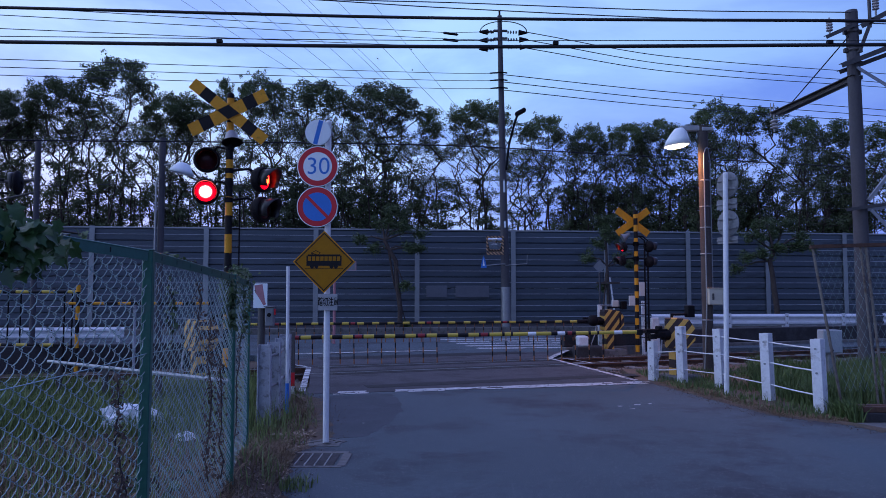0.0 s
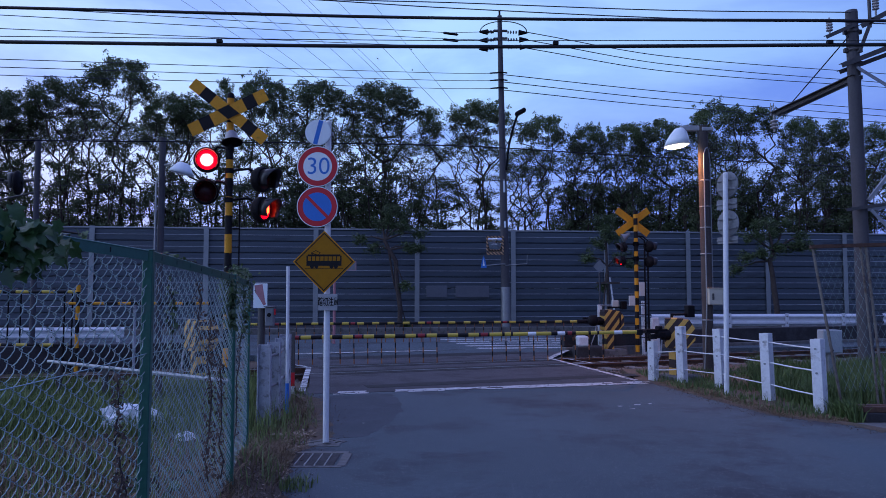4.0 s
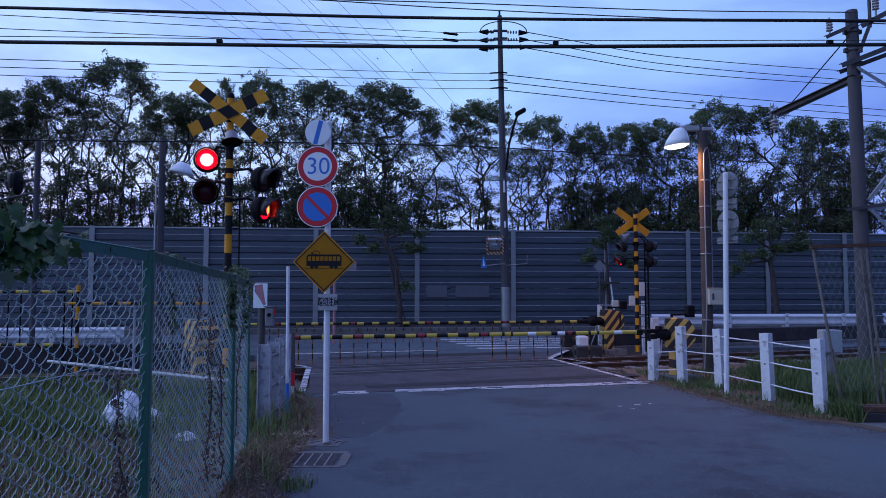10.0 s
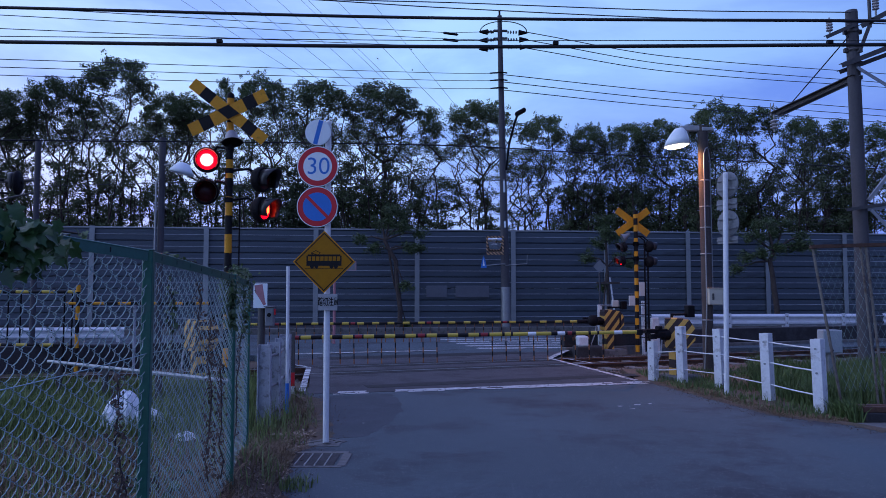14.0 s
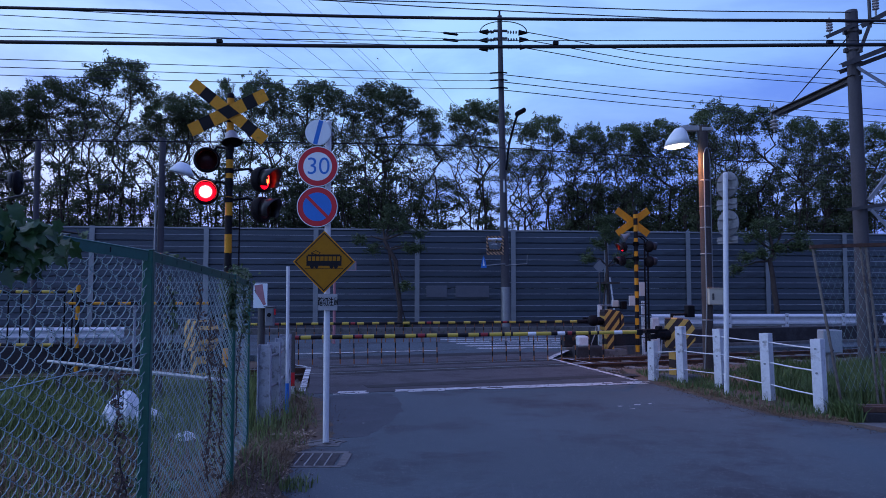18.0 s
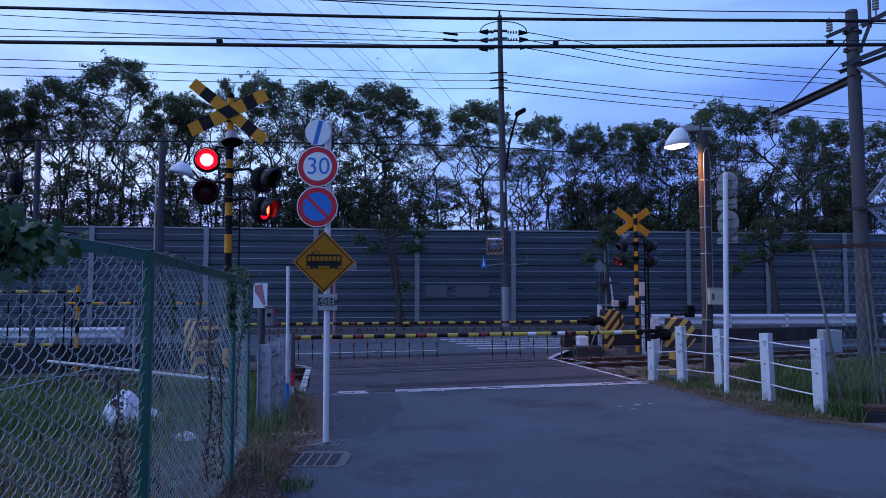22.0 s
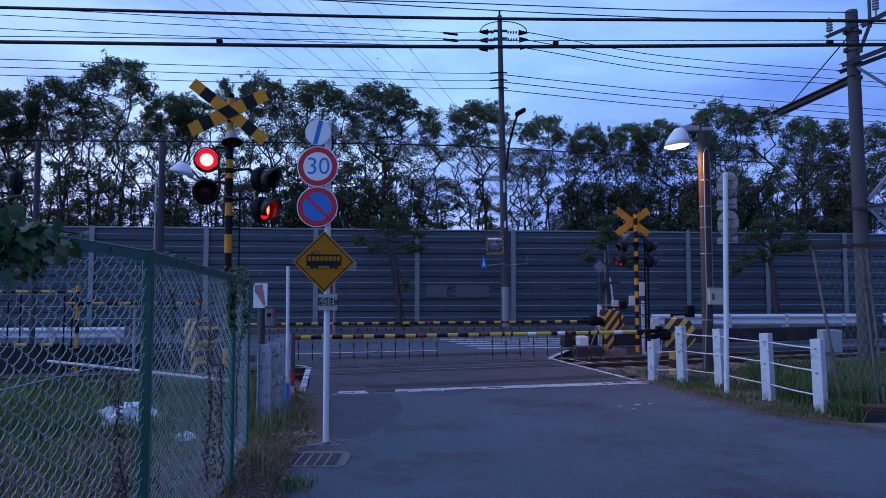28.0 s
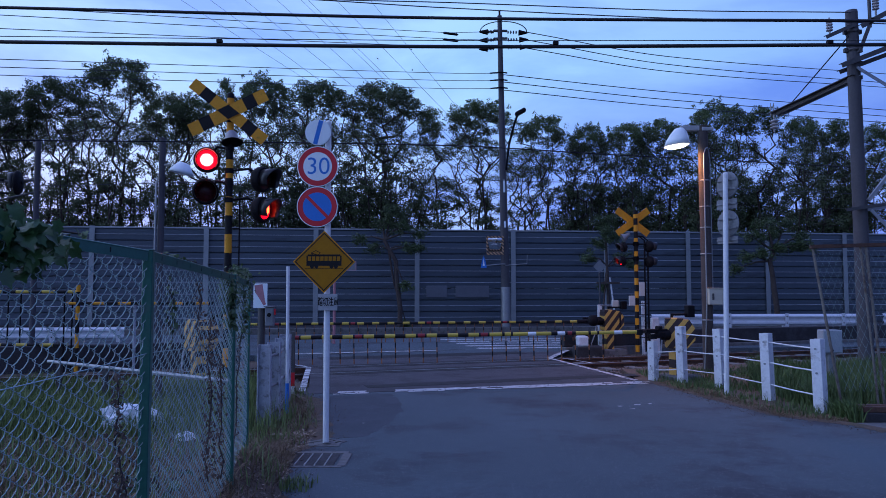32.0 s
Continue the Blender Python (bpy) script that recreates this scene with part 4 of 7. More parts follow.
# ---- road signs on their poles ----
def disc(r, y, n=40):
    return M().raw([(r * math.cos(2 * math.pi * k / n), y, r * math.sin(2 * math.pi * k / n)) for k in range(n)], [tuple(range(n))])


def round_sign(parent, x, z, r, face, rim=None, rim_w=0.0, yaw=0.0, name="round_sign", label=""):
    """A pressed plate with a turned edge, rim and face in layers; faces -y."""
    g = M()
    g.lathe([(0.0, -0.004), (r - 0.012, -0.004), (r, -0.002), (r, -0.014), (r - 0.004, -0.016), (r - 0.006, -0.004)], 40, RX @ pose(0, 0, 0.016))
    plate = part(name, g, SIGN_GREY, parent, label, pose(x, -0.05, z, 0, 0, yaw))
    part("border", disc(r * 0.985, -0.0165), SIGN_WHITE, plate)
    if rim:
        part("rim", disc(r * 0.95, -0.018), rim, plate)
    part("face", disc(r * 0.95 - rim_w, -0.0195), face, plate)
    return plate


def bar(w, h, ang, y=-0.021):
    c, s = math.cos(radians(ang)), math.sin(radians(ang))
    return M().raw([(c * a - s * b, y, s * a + c * b) for a, b in ((-w, -h), (w, -h), (w, h), (-w, h))], [(0, 1, 2, 3)])


sign = thing("road_sign", pose(-1.155, 7.06, 0), "white signpost with speed limit, no parking and yellow tram warning signs", "road sign")
g = M()
g.tube([(0, 0, -0.1), (-0.004, 0, 3.2)], 0.0305, 18)
g.lathe([(0.031, 3.195), (0.028, 3.215), (0.0, 3.22)], 18)
part("pole", g, WHITE, sign, "white painted steel pole")
g = M()
rr = random.Random(8)
rim = []
for k in range(22):
    a = 2 * math.pi * k / 22
    e = 1 / max(abs(math.cos(a)) / 0.24, abs(math.sin(a)) / 0.15) * rr.uniform(0.82, 1.08)
    rim.append((-0.06 + e * math.cos(a), e * math.sin(a)))
g.prism(rim, -0.1, 0.006)
for k in range(26):
    a, e = rr.uniform(0, 6.28), rr.uniform(0.06, 0.15)
    x, y, w = -0.05 + 1.4 * e * math.cos(a), e * math.sin(a), rr.uniform(0.012, 0.035)
    g.prism([(x - w, y - w * 0.6), (x + w * 0.7, y - w), (x + w, y + w * 0.5), (x - w * 0.5, y + w)], 0.004, rr.uniform(0.009, 0.017))
part("footing", g, CONCRETE_DARK, sign, "chipped concrete footing")
p1 = round_sign(sign, -0.095, 3.085, 0.132, SIGN_WHITE, None, 0.004, 0, "end_of_limit_sign", "small round white sign with a blue slash")
part("slash", bar(0.022, 0.122, -14), BLUE, p1)
p2 = round_sign(sign, -0.097, 2.74, 0.206, SIGN_WHITE, RED, 0.052, 0, "speed_limit_sign", "round white sign, red rim, blue number 30")
lettering("30", 0.242, p2, pose(0.006, -0.0215, -0.004), BLUE, "numerals", -0.001)
p3 = round_sign(sign, -0.097, 2.335, 0.206, BLUE, RED, 0.052, 0, "no_parking_sign", "round blue sign with red rim and slash")
part("slash", bar(0.015, 0.150, 45), RED, p3)
for z in (3.085, 2.74, 2.335, 1.79, 1.39):
    g = M()
    g.box(-0.07, 0.045, -0.034, 0.034, z - 0.015, z + 0.015, 0.004)
    part("clamp", g, GALV, sign)


def diamond(s, y0, y1):
    return M().raw([(s, y0, 0), (0, y0, s), (-s, y0, 0), (0, y0, -s), (s, y1, 0), (0, y1, s), (-s, y1, 0), (0, y1, -s)],
                   [(0, 1, 2, 3), (7, 6, 5, 4), (0, 4, 5, 1), (1, 5, 6, 2), (2, 6, 7, 3), (3, 7, 4, 0)])


tram = part("warning_sign", diamond(0.309, -0.012, 0.0), YELLOW, sign, "yellow diamond sign with a black tram", pose(-0.025, -0.05, 1.787))
part("face", diamond(0.300, -0.0135, -0.0128), SIGN_YELLOW, tram)
for k in range(4):
    g = M()
    o, i = 0.290, 0.276
    a0, a1 = math.pi / 2 * k, math.pi / 2 * (k + 1)
    g.raw([(r * math.cos(a), -0.0145, r * math.sin(a)) for r, a in ((o, a0), (o, a1), (i, a1), (i, a0))], [(0, 1, 2, 3)])
    part("border", g, BLACK, tram)


def flat(x0, x1, z0, z1, y):
    return M().raw([(x0, y, z0), (x1, y, z0), (x1, y, z1), (x0, y, z1)], [(0, 1, 2, 3)])


g = M()
for q in (flat(-0.174, 0.174, -0.040, 0.010, -0.0146), flat(-0.162, 0.162, 0.054, 0.073, -0.0146), flat(-0.174, -0.160, 0.008, 0.062, -0.0146),
          flat(0.160, 0.174, 0.008, 0.062, -0.0146), flat(-0.19, 0.19, -0.072, -0.066, -0.0146)):
    g.raw(q.v, q.f)
for x in (-0.124, -0.082, -0.041, 0.0, 0.041, 0.082, 0.124):
    q = flat(x - 0.0042, x + 0.0042, 0.006, 0.058, -0.0147)
    g.raw(q.v, q.f)
for x in (-0.118, -0.075, 0.075, 0.118):
    g.raw([(x + 0.021 * math.cos(2 * math.pi * k / 14), -0.0147, -0.045 + 0.021 * math.sin(2 * math.pi * k / 14)) for k in range(14)], [tuple(range(14))])
for x0, z0, x1, z1 in ((-0.112, 0.068, -0.128, 0.087), (-0.128, 0.087, -0.082, 0.112), (-0.082, 0.112, -0.036, 0.09), (-0.036, 0.09, -0.06, 0.068), (-0.128, 0.087, -0.06, 0.068)):
    dx, dz = x1 - x0, z1 - z0
    l = math.hypot(dx, dz)
    nx, nz = -dz / l * 0.0032, dx / l * 0.0032
    g.raw([(x0 - nx, -0.0146, z0 - nz), (x1 - nx, -0.0146, z1 - nz), (x1 + nx, -0.0146, z1 + nz), (x0 + nx, -0.0146, z0 + nz)], [(0, 1, 2, 3)])
part("tram_symbol", g, BLACK, tram, "black tram pictogram")
g = M()
g.box(-0.095, 0.095, -0.008, 0.0, -0.081, 0.081, 0.003)
plate = part("caption_plate", g, SIGN_GREY, sign, "grey plate with black Japanese lettering", pose(0.015, -0.05, 1.387))
lettering("踏切注意", 0.052, plate, pose(0.004, -0.0095, 0.0) @ Matrix.Diagonal((1, 1, 1.75, 1)), BLACK, "lettering", 0.0012)

# signs seen from behind
back = thing("road_sign", pose(4.14, 10.42, 0), "white signpost with grey backs of round road signs in the verge", "road sign")
g = M()
g.tube([(0, 0, -0.2), (0.03, 0, 1.6), (0.06, 0, 3.24)], 0.036, 18)
g.lathe([(0.037, 0), (0.03, 0.02), (0, 0.025)], 18, pose(0.06, 0, 3.235))
part("pole", g, WHITE, back, "white painted steel pole")
g = M()
g.tube([(0.06, 0, 3.2), (0.05, 0, 3.38)], 0.006, 6)
part("rod", g, GALV, back)
for z, r in ((3.08, 0.2), (2.5, 0.2)):
    g = M()
    g.lathe([(0.0, 0.0), (r - 0.01, 0.0), (r, 0.006), (r, 0.016), (r - 0.008, 0.018), (r - 0.012, 0.008), (0, 0.008)], 36, pose(0, 0, 0, -90, 0, 0))
    q = part("round_sign", g, SIGN_BACK, back, "grey back of a round sign", pose(0.105, 0.07, z, 0, 0, -64))
    for dz in (-0.07, 0.07):
        gg = M()
        gg.box(-0.17, 0.17, -0.022, -0.002, dz - 0.014, dz + 0.014, 0.003)
        part("rail", gg, SIGN_BACK, q)
for z, h in ((2.79, 0.075), (2.25, 0.05)):
    g = M()
    g.box(-0.19, 0.19, 0.0, 0.012, -h, h, 0.004)
    g.box(-0.19, 0.19, -0.018, 0.0, -0.012, 0.012, 0.003)
    part("caption_plate", g, SIGN_BACK, back, "grey back of a caption plate", pose(0.095, 0.07, z, 0, 0, -64))


# ---- crossing gates ----
def gate_arm(parent, length, droppers, direction=-1, dropper_len=0.3, mono=False):
    """A horizontal arm from its pivot, in coloured bands, with hanging rods; droppers: start and end along it."""
    u, i = 0.0, 0
    near_end = [(ARM_YELLOW, 0.24), (WHITE, 0.13), (ARM_YELLOW, 0.24), (BLACK, 0.03), (ARM_YELLOW, 0.10), (BLACK, 0.04), (ARM_YELLOW, 0.2), (BLACK, 0.06), (ARM_RED, 0.07), (BLACK, 0.04), (WHITE, 0.12), (BLACK, 0.1)]
    far_end = [(ARM_YELLOW, 0.165), (BLACK, 0.17), (ARM_YELLOW, 0.165), (BLACK, 0.03), (ARM_RED, 0.11), (BLACK, 0.03), (ARM_YELLOW, 0.165), (BLACK, 0.165)]
    plain = [(ARM_YELLOW, 0.165), (BLACK, 0.21)] * 4 + [(ARM_YELLOW, 0.165), (BLACK, 0.05), (ARM_RED, 0.11), (BLACK, 0.05)]
    while u < length:
        cols = plain if mono else (near_end if u < 0.42 * length else far_end)
        b, w = cols[i % len(cols)]
        e = min(length, u + w)
        g = M()
        r0, r1 = 0.029 + 0.004 * u / length, 0.029 + 0.004 * e / length
        g.tube([(direction * u, 0, 0), (direction * e, 0, 0)], [r0, r1], 12)
        part("arm_band", g, b, parent)
        u, i = e, i + 1
    u = droppers[0]
    k = 0
    while u < droppers[1]:
        rod = None
        if droppers[2] < u < droppers[3]:
            u += 0.22
            continue
        for s in range(5):
            g = M()
            z0 = -0.02 - dropper_len / 5 * s
            g.tube([(direction * u, 0, z0), (direction * u, 0, z0 - dropper_len / 5)], 0.0095 if s else 0.007, 6)
            if rod is None:
                rod = part("hanging_rod", g, ROD_ORANGE, parent)
            else:
                part("rod_band", g, BLACK if s % 2 else ROD_ORANGE, rod)
        u += 0.22
        k += 1


arm = thing("crossing_gate_arm", pose(3.09, 11.3, 0.845, 0, -0.95, 0), "lowered yellow and black crossing gate arm with hanging rods", "gate arm", "crossing gate arms")
gate_arm(arm, 5.49, (0.55, 5.4, 2.5, 3.1), -1, 0.41)
arm2 = thing("crossing_gate_arm", pose(3.30, 17.5, 0.745, 0, -0.5, 0), "lowered yellow and black crossing gate arm with hanging rods", "gate arm", "crossing gate arms")
gate_arm(arm2, 8.6, (0.1, 7.6, 9, 9), -1, 0.45, True)


def gate_machine(m, s, label, reach, turn=0):
    """A striped gate machine on its post; reach: length of the black arm holder towards -x."""
    t = thing("gate_machine", m, label, "gate machine", "crossing gate machines")
    g = M()
    g.prism([(x * s, z) for x, z in ((-0.25, -0.98), (-0.25, -0.54), (-0.22, -0.52), (0.12, -0.52), (0.25, -0.66), (0.25, -0.86), (0.16, -1.0), (-0.23, -1.0))][::-1], -0.17 * s, 0.17 * s, pose(0, 0, 0, -90, 0, 0))
    part("cabinet", g, HAZARD, t, "cabinet painted in yellow and black stripes", pose(0, 0, 0, 0, 0, turn))
    g = M()
    g.box(-0.25 * s, 0.06 * s, -0.17 * s, 0.17 * s, 0.99, 1.03, 0.012)
    part("lid", g, HAZARD, t, "", pose(0, 0, 0, 0, 0, turn))
    g = M()
    g.prism([(-0.17 * s, -0.09 * s), (0.02 * s, -0.09 * s), (0.02 * s, 0.09 * s), (-0.17 * s, 0.09 * s)], 0.05, 0.52)
    part("post", g, HAZARD, t)
    g = M()
    g.box(-0.3 * s, 0.3 * s, -0.25 * s, 0.25 * s, -0.2, 0.06, 0.02)
    part("footing", g, CONCRETE_DARK, t)
    g = M()
    g.tube([(-0.25 * s, 0, 0.74), (-0.36 * s, 0, 0.74)], 0.09 * s, 14)
    g.box(-reach, -0.28 * s, -0.05, 0.03, 0.78, 0.85, 0.012)
    g.box(-0.5 * s, -0.3 * s, -0.07, 0.07, 0.69, 0.82, 0.03).box(-0.48 * s, -0.4 * s, -0.06, 0.06, 0.84, 0.9, 0.012).box(-0.62 * s, -0.5 * s, -0.04, 0.05, 0.68, 0.76, 0.01)
    part("arm_holder", g, DARK, t, "black arm holder")
    g = M()
    g.tube([(-0.42 * s, -0.05, 0.66), (-0.46 * s, -0.07, 0.45), (-0.55 * s, -0.05, 0.2), (-0.5 * s, 0, 0.0)], 0.014, 8)
    part("cable", g, GREY_WHITE, t, "pale cable to the ground")
    g = M()
    g.box(-0.02, 0.40 * s, 0.19 * s, 0.23 * s, 1.06, 1.1, 0.008)
    g.box(-0.02, 0.02, 0.19 * s, 0.23 * s, 0.9, 1.06, 0.006)
    g.box(0.32 * s, 0.47 * s, 0.15 * s, 0.27 * s, 1.03, 1.24, 0.012)
    part("counterweight", g, DARK, t, "black counterweight on its lever")
    g = M()
    g.box(0.13 * s, 0.17 * s, -0.175 * s, -0.168 * s, 0.6, 0.9, 0)
    part("door_hinge", g, BLACK, t)
    return t


gate_machine(pose(4.10, 12.3, 0, 0, 0, 20), 0.98, "striped crossing gate machine behind the white guard fence", 0.8, -36)
gate_machine(pose(4.2, 17.65, 0, 0, 0, 8), 1.0, "striped crossing gate machine on the far side", 0.75)
g = M()
g.lathe([(0.02, 0), (0.13, 0.02), (0.14, 0.06), (0.1, 0.1), (0.02, 0.12)], 16, pose(3.66, 17.35, 0.78, 90, 0, 0))
g.tube([(3.3, 17.42, 0.745), (3.95, 17.45, 0.77)], 0.05, 10)
tagged(part("arm_joint", g, DARK), "black pivot joint of the far gate arm", "gate joint")
g = M()
g.box(3.08, 3.17, 11.25, 11.35, 0.80, 0.89, 0.01).tube([(3.12, 11.3, 0.845), (3.4, 11.95, 0.82)], 0.03, 10)
tagged(part("arm_joint", g, DARK), "black breakaway joint of the gate arm", "gate joint")
g = M()
g.box(3.27, 3.53, 17.2, 17.55, 0.15, 0.40, 0.03)
block = thing("concrete_block", pose(0, 0, 0), "white painted concrete block on a dark footing beside the crossing", "block")
part("block", g, WHITE_OLD, block)
g = M()
g.box(3.22, 3.9, 17.15, 17.7, -0.2, 0.15, 0.03)
part("footing", g, WALL_DARK, block)
# dark box added beyond the left yard, hides the paler far road
g = M()
g.box(-45, -4.3, 2.55, 2.8, -0.3, 0.40, 0.02, TROT)
tagged(part("retaining_wall", g, WALL_DARK), "low dark strip behind the track on the left", "wall", kind="structure")
g = M()
g.box(3.9, 60, 2.5, 2.8, -0.3, 0.08, 0.02, TROT)
tagged(part("retaining_wall", g, CONCRETE_DARK), "low weathered concrete retaining wall behind the track", "wall", kind="structure")
# dark box added to fill the black strip between wall and guardrail
g = M()
g.box(3.9, 60, 2.56, 2.8, 0.082, 0.47, 0.02, TROT)
tagged(part("wall_beam", g, WALL_DARK), "dark band between the retaining wall and the guardrail", "wall", kind="structure")
for x, y, z in ((3.98, 18.0, 1.15), (5.15, 18.2, 1.24)):
    g = M()
    g.box(x - 0.05, x + 0.05, y - 0.04, y + 0.04, -0.2, z, 0.008)
    tagged(part("guard_post", g, WHITE_OLD), "white guard post behind the gate machine", "post", "white posts behind the machine")
for z in (1.13, 0.86):
    g = M()
    g.tube([(3.98, 17.96, z), (5.15, 18.14, z)], 0.02, 8)
    tagged(part("guard_pipe", g, GALV), "grey guard pipe between white posts", "pipe", "guard pipes")
g = M()
g.box(5.3, 5.5, 18.0, 18.15, -0.2, 0.82, 0.02)
tagged(part("equipment_box", g, WHITE_OLD), "white equipment box beside the track", "box")
g = M()
g.box(4.28, 4.44, 17.9, 18.0, 1.1, 1.26, 0.01)
tagged(part("equipment_box", g, BOX_GREY), "small pale box on the guard pipe", "box")

gate_machine(pose(-3.98, 11.7, 0, 0, 0, -42), 1.0, "striped crossing gate machine beside the signal behind the fence", 0.42)

# ---- white guard fence of the verge ----
GUARD = [(4.69, 8.86, 0.90, 8), (4.52, 9.9, 0.91, 6), (4.36, 11.2, 0.9, 4), (3.965, 11.8, 0.91, 2), (3.57, 12.1, 0.65, 0)]
guard = thing("guard_fence", pose(0, 0, 0), "white steel guard fence with cables along the verge", "guard fence")
for x, y, h, a in GUARD:
    g = M()
    pm = pose(x, y, 0, 0, -1.5 if h > 0.8 else 0, -50)
    g.box(-0.062, 0.062, -0.066, -0.058, -0.2, h, 0.003, pm).box(0.052, 0.060, -0.058, 0.066, -0.2, h, 0.003, pm).box(-0.062, 0.062, 0.066, 0.074, -0.2, h, 0.003, pm)
    q = part("post", g, WHITE_OLD, guard)
    for z in (h - 0.12, h - 0.42):
        g = M()
        g.tube([(0.0, -0.066, z), (0.0, -0.080, z)], 0.014, 8, True, 0, pm)
        part("bolt", g, GALV, q)
for i in range(len(GUARD) - 1):
    a, b = GUARD[i], GUARD[i + 1]
    for dz in (0.12, 0.40, 0.70):
        za, zb = a[2] - dz, (b[2] if b[2] > 0.8 else 0.86) - dz
        if zb < 0.02 or b[2] < 0.8 and dz < 0.2:
            continue
        g = M()
        pts = [Vector((a[0], a[1] - 0.02, za)).lerp(Vector((b[0], b[1] - 0.02, zb)), t) - Vector((0, 0, 0.008 * math.sin(math.pi * t))) for t in (0, 0.2, 0.4, 0.6, 0.8, 1)]
        g.tube(pts, 0.009, 8)
        part("cable", g, WHITE, guard)

# ---- white guard posts by the left verge ----
gl = thing("guard_fence", pose(0, 0, 0), "scuffed white steel guard posts with pipes beside the fence", "guard fence")
GL = [(-1.985, 7.95), (-1.975, 8.36), (-2.055, 9.06), (-2.165, 9.8)]
for x, y in GL:
    g = M()
    g.box(x - 0.074, x + 0.074, y - 0.006, y + 0.004, -0.2, 0.9, 0.002).box(x + 0.062, x + 0.074, y - 0.07, y - 0.006, -0.2, 0.9, 0.002).box(x - 0.074, x - 0.062, y - 0.07, y - 0.006, -0.2, 0.9, 0.002)
    q = part("post", g, GREY_WHITE, gl)
    for z in (0.80, 0.5, 0.2):
        for dx in (-0.02,):
            g = M()
            g.tube([(x + dx, y - 0.006, z), (x + dx, y - 0.016, z)], 0.022, 8)
            part("bolt", g, GALV, q)
for i in range(3):
    a, b = GL[i], GL[i + 1]
    for z in (0.76, 0.42, 0.12):
        g = M()
        g.tube([(a[0] + 0.03, a[1] + 0.01, z), (b[0] + 0.03, b[1] + 0.01, z)], 0.018, 8)
        part("pipe", g, GALV, gl)

# ---- small posts and boxes left of the crossing ----
t = thing("marker_pole", pose(-1.925, 8.82, 0), "thin white marker pole beside the crossing", "pole")
g = M()
g.tube([(0, 0, -0.1), (-0.01, 0, 1.805)], 0.021, 12)
part("pole", g, WHITE, t)
g = M()
g.tube([(0, 0, -0.1), (-0.0025, 0, 0.36)], 0.0235, 12)
part("sleeve", g, BLUE, t, "blue sleeve at the foot")
t = thing("notice_post", pose(-2.74, 10.7, 0), "dark post with a faded notice board and grey alarm box", "notice post")
g = M()
g.tube([(0, 0, -0.2), (0, 0, 1.3)], 0.055, 14)
part("post", g, STEEL_DARK, t)
g = M()
g.box(-0.105, 0.105, -0.085, -0.075, 1.24, 1.61, 0.003)
b = part("notice_board", g, SIGN_WHITE, t, "white board with a pink arrow")
g = M()
g.raw([(-0.09, -0.0865, 1.58), (0.03, -0.0865, 1.6), (0.075, -0.0865, 1.33), (0.09, -0.0865, 1.3), (0.05, -0.0865, 1.28), (-0.01, -0.0865, 1.38), (-0.08, -0.0865, 1.48)], [tuple(range(7))])
part("arrow", g, PINK, b, "faded pink arrow")
g = M()
g.box(0.075, 0.205, -0.1, 0.0, 0.97, 1.26, 0.012).box(0.06, 0.22, -0.12, 0.02, 1.255, 1.275, 0.006)
b = part("alarm_box", g, SIGN_BACK, t, "grey emergency alarm box")
g = M()
g.tube([(0.14, -0.1, 1.14), (0.14, -0.112, 1.14)], 0.03, 14)
part("button_cover", g, DARK, b)
g = M()
g.box(0.205, 0.225, -0.085, -0.02, 1.14, 1.23, 0.004)
part("lamp", g, RED, b)
t = thing("striped_post", pose(-2.215, 10.5, 0), "slim dark post with red and white bands at its foot", "post")
for k in range(5):
    g = M()
    g.box(-0.025, 0.025, -0.025, 0.025, -0.1 + 0.2 * k, 0.1 + 0.2 * k)
    part("band", g, (WHITE_OLD, RED, STEEL_DARK, STEEL_DARK, STEEL_DARK)[k], t)

# ---- drain and kerb by the left edge ----
t = thing("drain", pose(-1.125, 6.37, 0, 0, 0, 0), "concrete drain with a dark slotted cover beside the sign", "drain")
g = M()
g.box(-0.26, 0.26, -0.27, -0.23, -0.1, 0.008, 0.004).box(-0.26, 0.26, 0.23, 0.30, -0.1, 0.010, 0.004).box(0.21, 0.29, -0.23, 0.23, -0.1, 0.009, 0.004)
part("frame", g, CONCRETE_DARK, t)
for k in range(5):
    g = M()
    x = -0.2 + 0.087 * k
    g.box(x - 0.036, x + 0.036, -0.225, 0.225, -0.08, 0.005, 0.004)
    part("slab", g, WALL_DARK, t)
for k in range(4):
    g = M()
    x = -0.1565 + 0.087 * k
    g.box(x - 0.0045, x + 0.0045, -0.225, 0.225, -0.08, 0.009)
    part("rib", g, CONCRETE, t)
g = M()
g.box(-1.49, -1.40, 5.0, 6.75, -0.2, 0.022, 0.015)
tagged(part("kerb", g, CONCRETE_DARK), "low dirty concrete kerb beside the lane", "kerb", kind="structure")

# ---- lit street lamp by the crossing ----
t = thing("street_lamp", pose(5.0, 13.4, 0), "lit street lamp with a domed shade on a dark brown pole", "street lamp")
g = M()
g.tube([(0, 0, -0.2), (0.0, 0, 2.0), (-0.02, 0, 4.66)], [0.10, 0.098, 0.092], 18)
part("pole", g, POLE_UMBER, t, "weathered dark brown pole")
g = M()
g.tube([(-0.11, -0.1, 0), (-0.05, -0.115, 1.2), (-0.045, -0.112, 4.1), (-0.01, -0.11, 4.2), (0.03, -0.105, 4.22)], 0.013, 8)
part("conduit", g, GALV, t)
g = M()
g.tube([(0.105, -0.02, 1.5), (0.10, -0.02, 4.0), (0.05, -0.08, 4.2)], 0.013, 8)
part("conduit", g, GALV, t)
g = M()
g.box(-0.45, 0.02, -0.05, 0.05, 4.56, 4.66, 0.015)
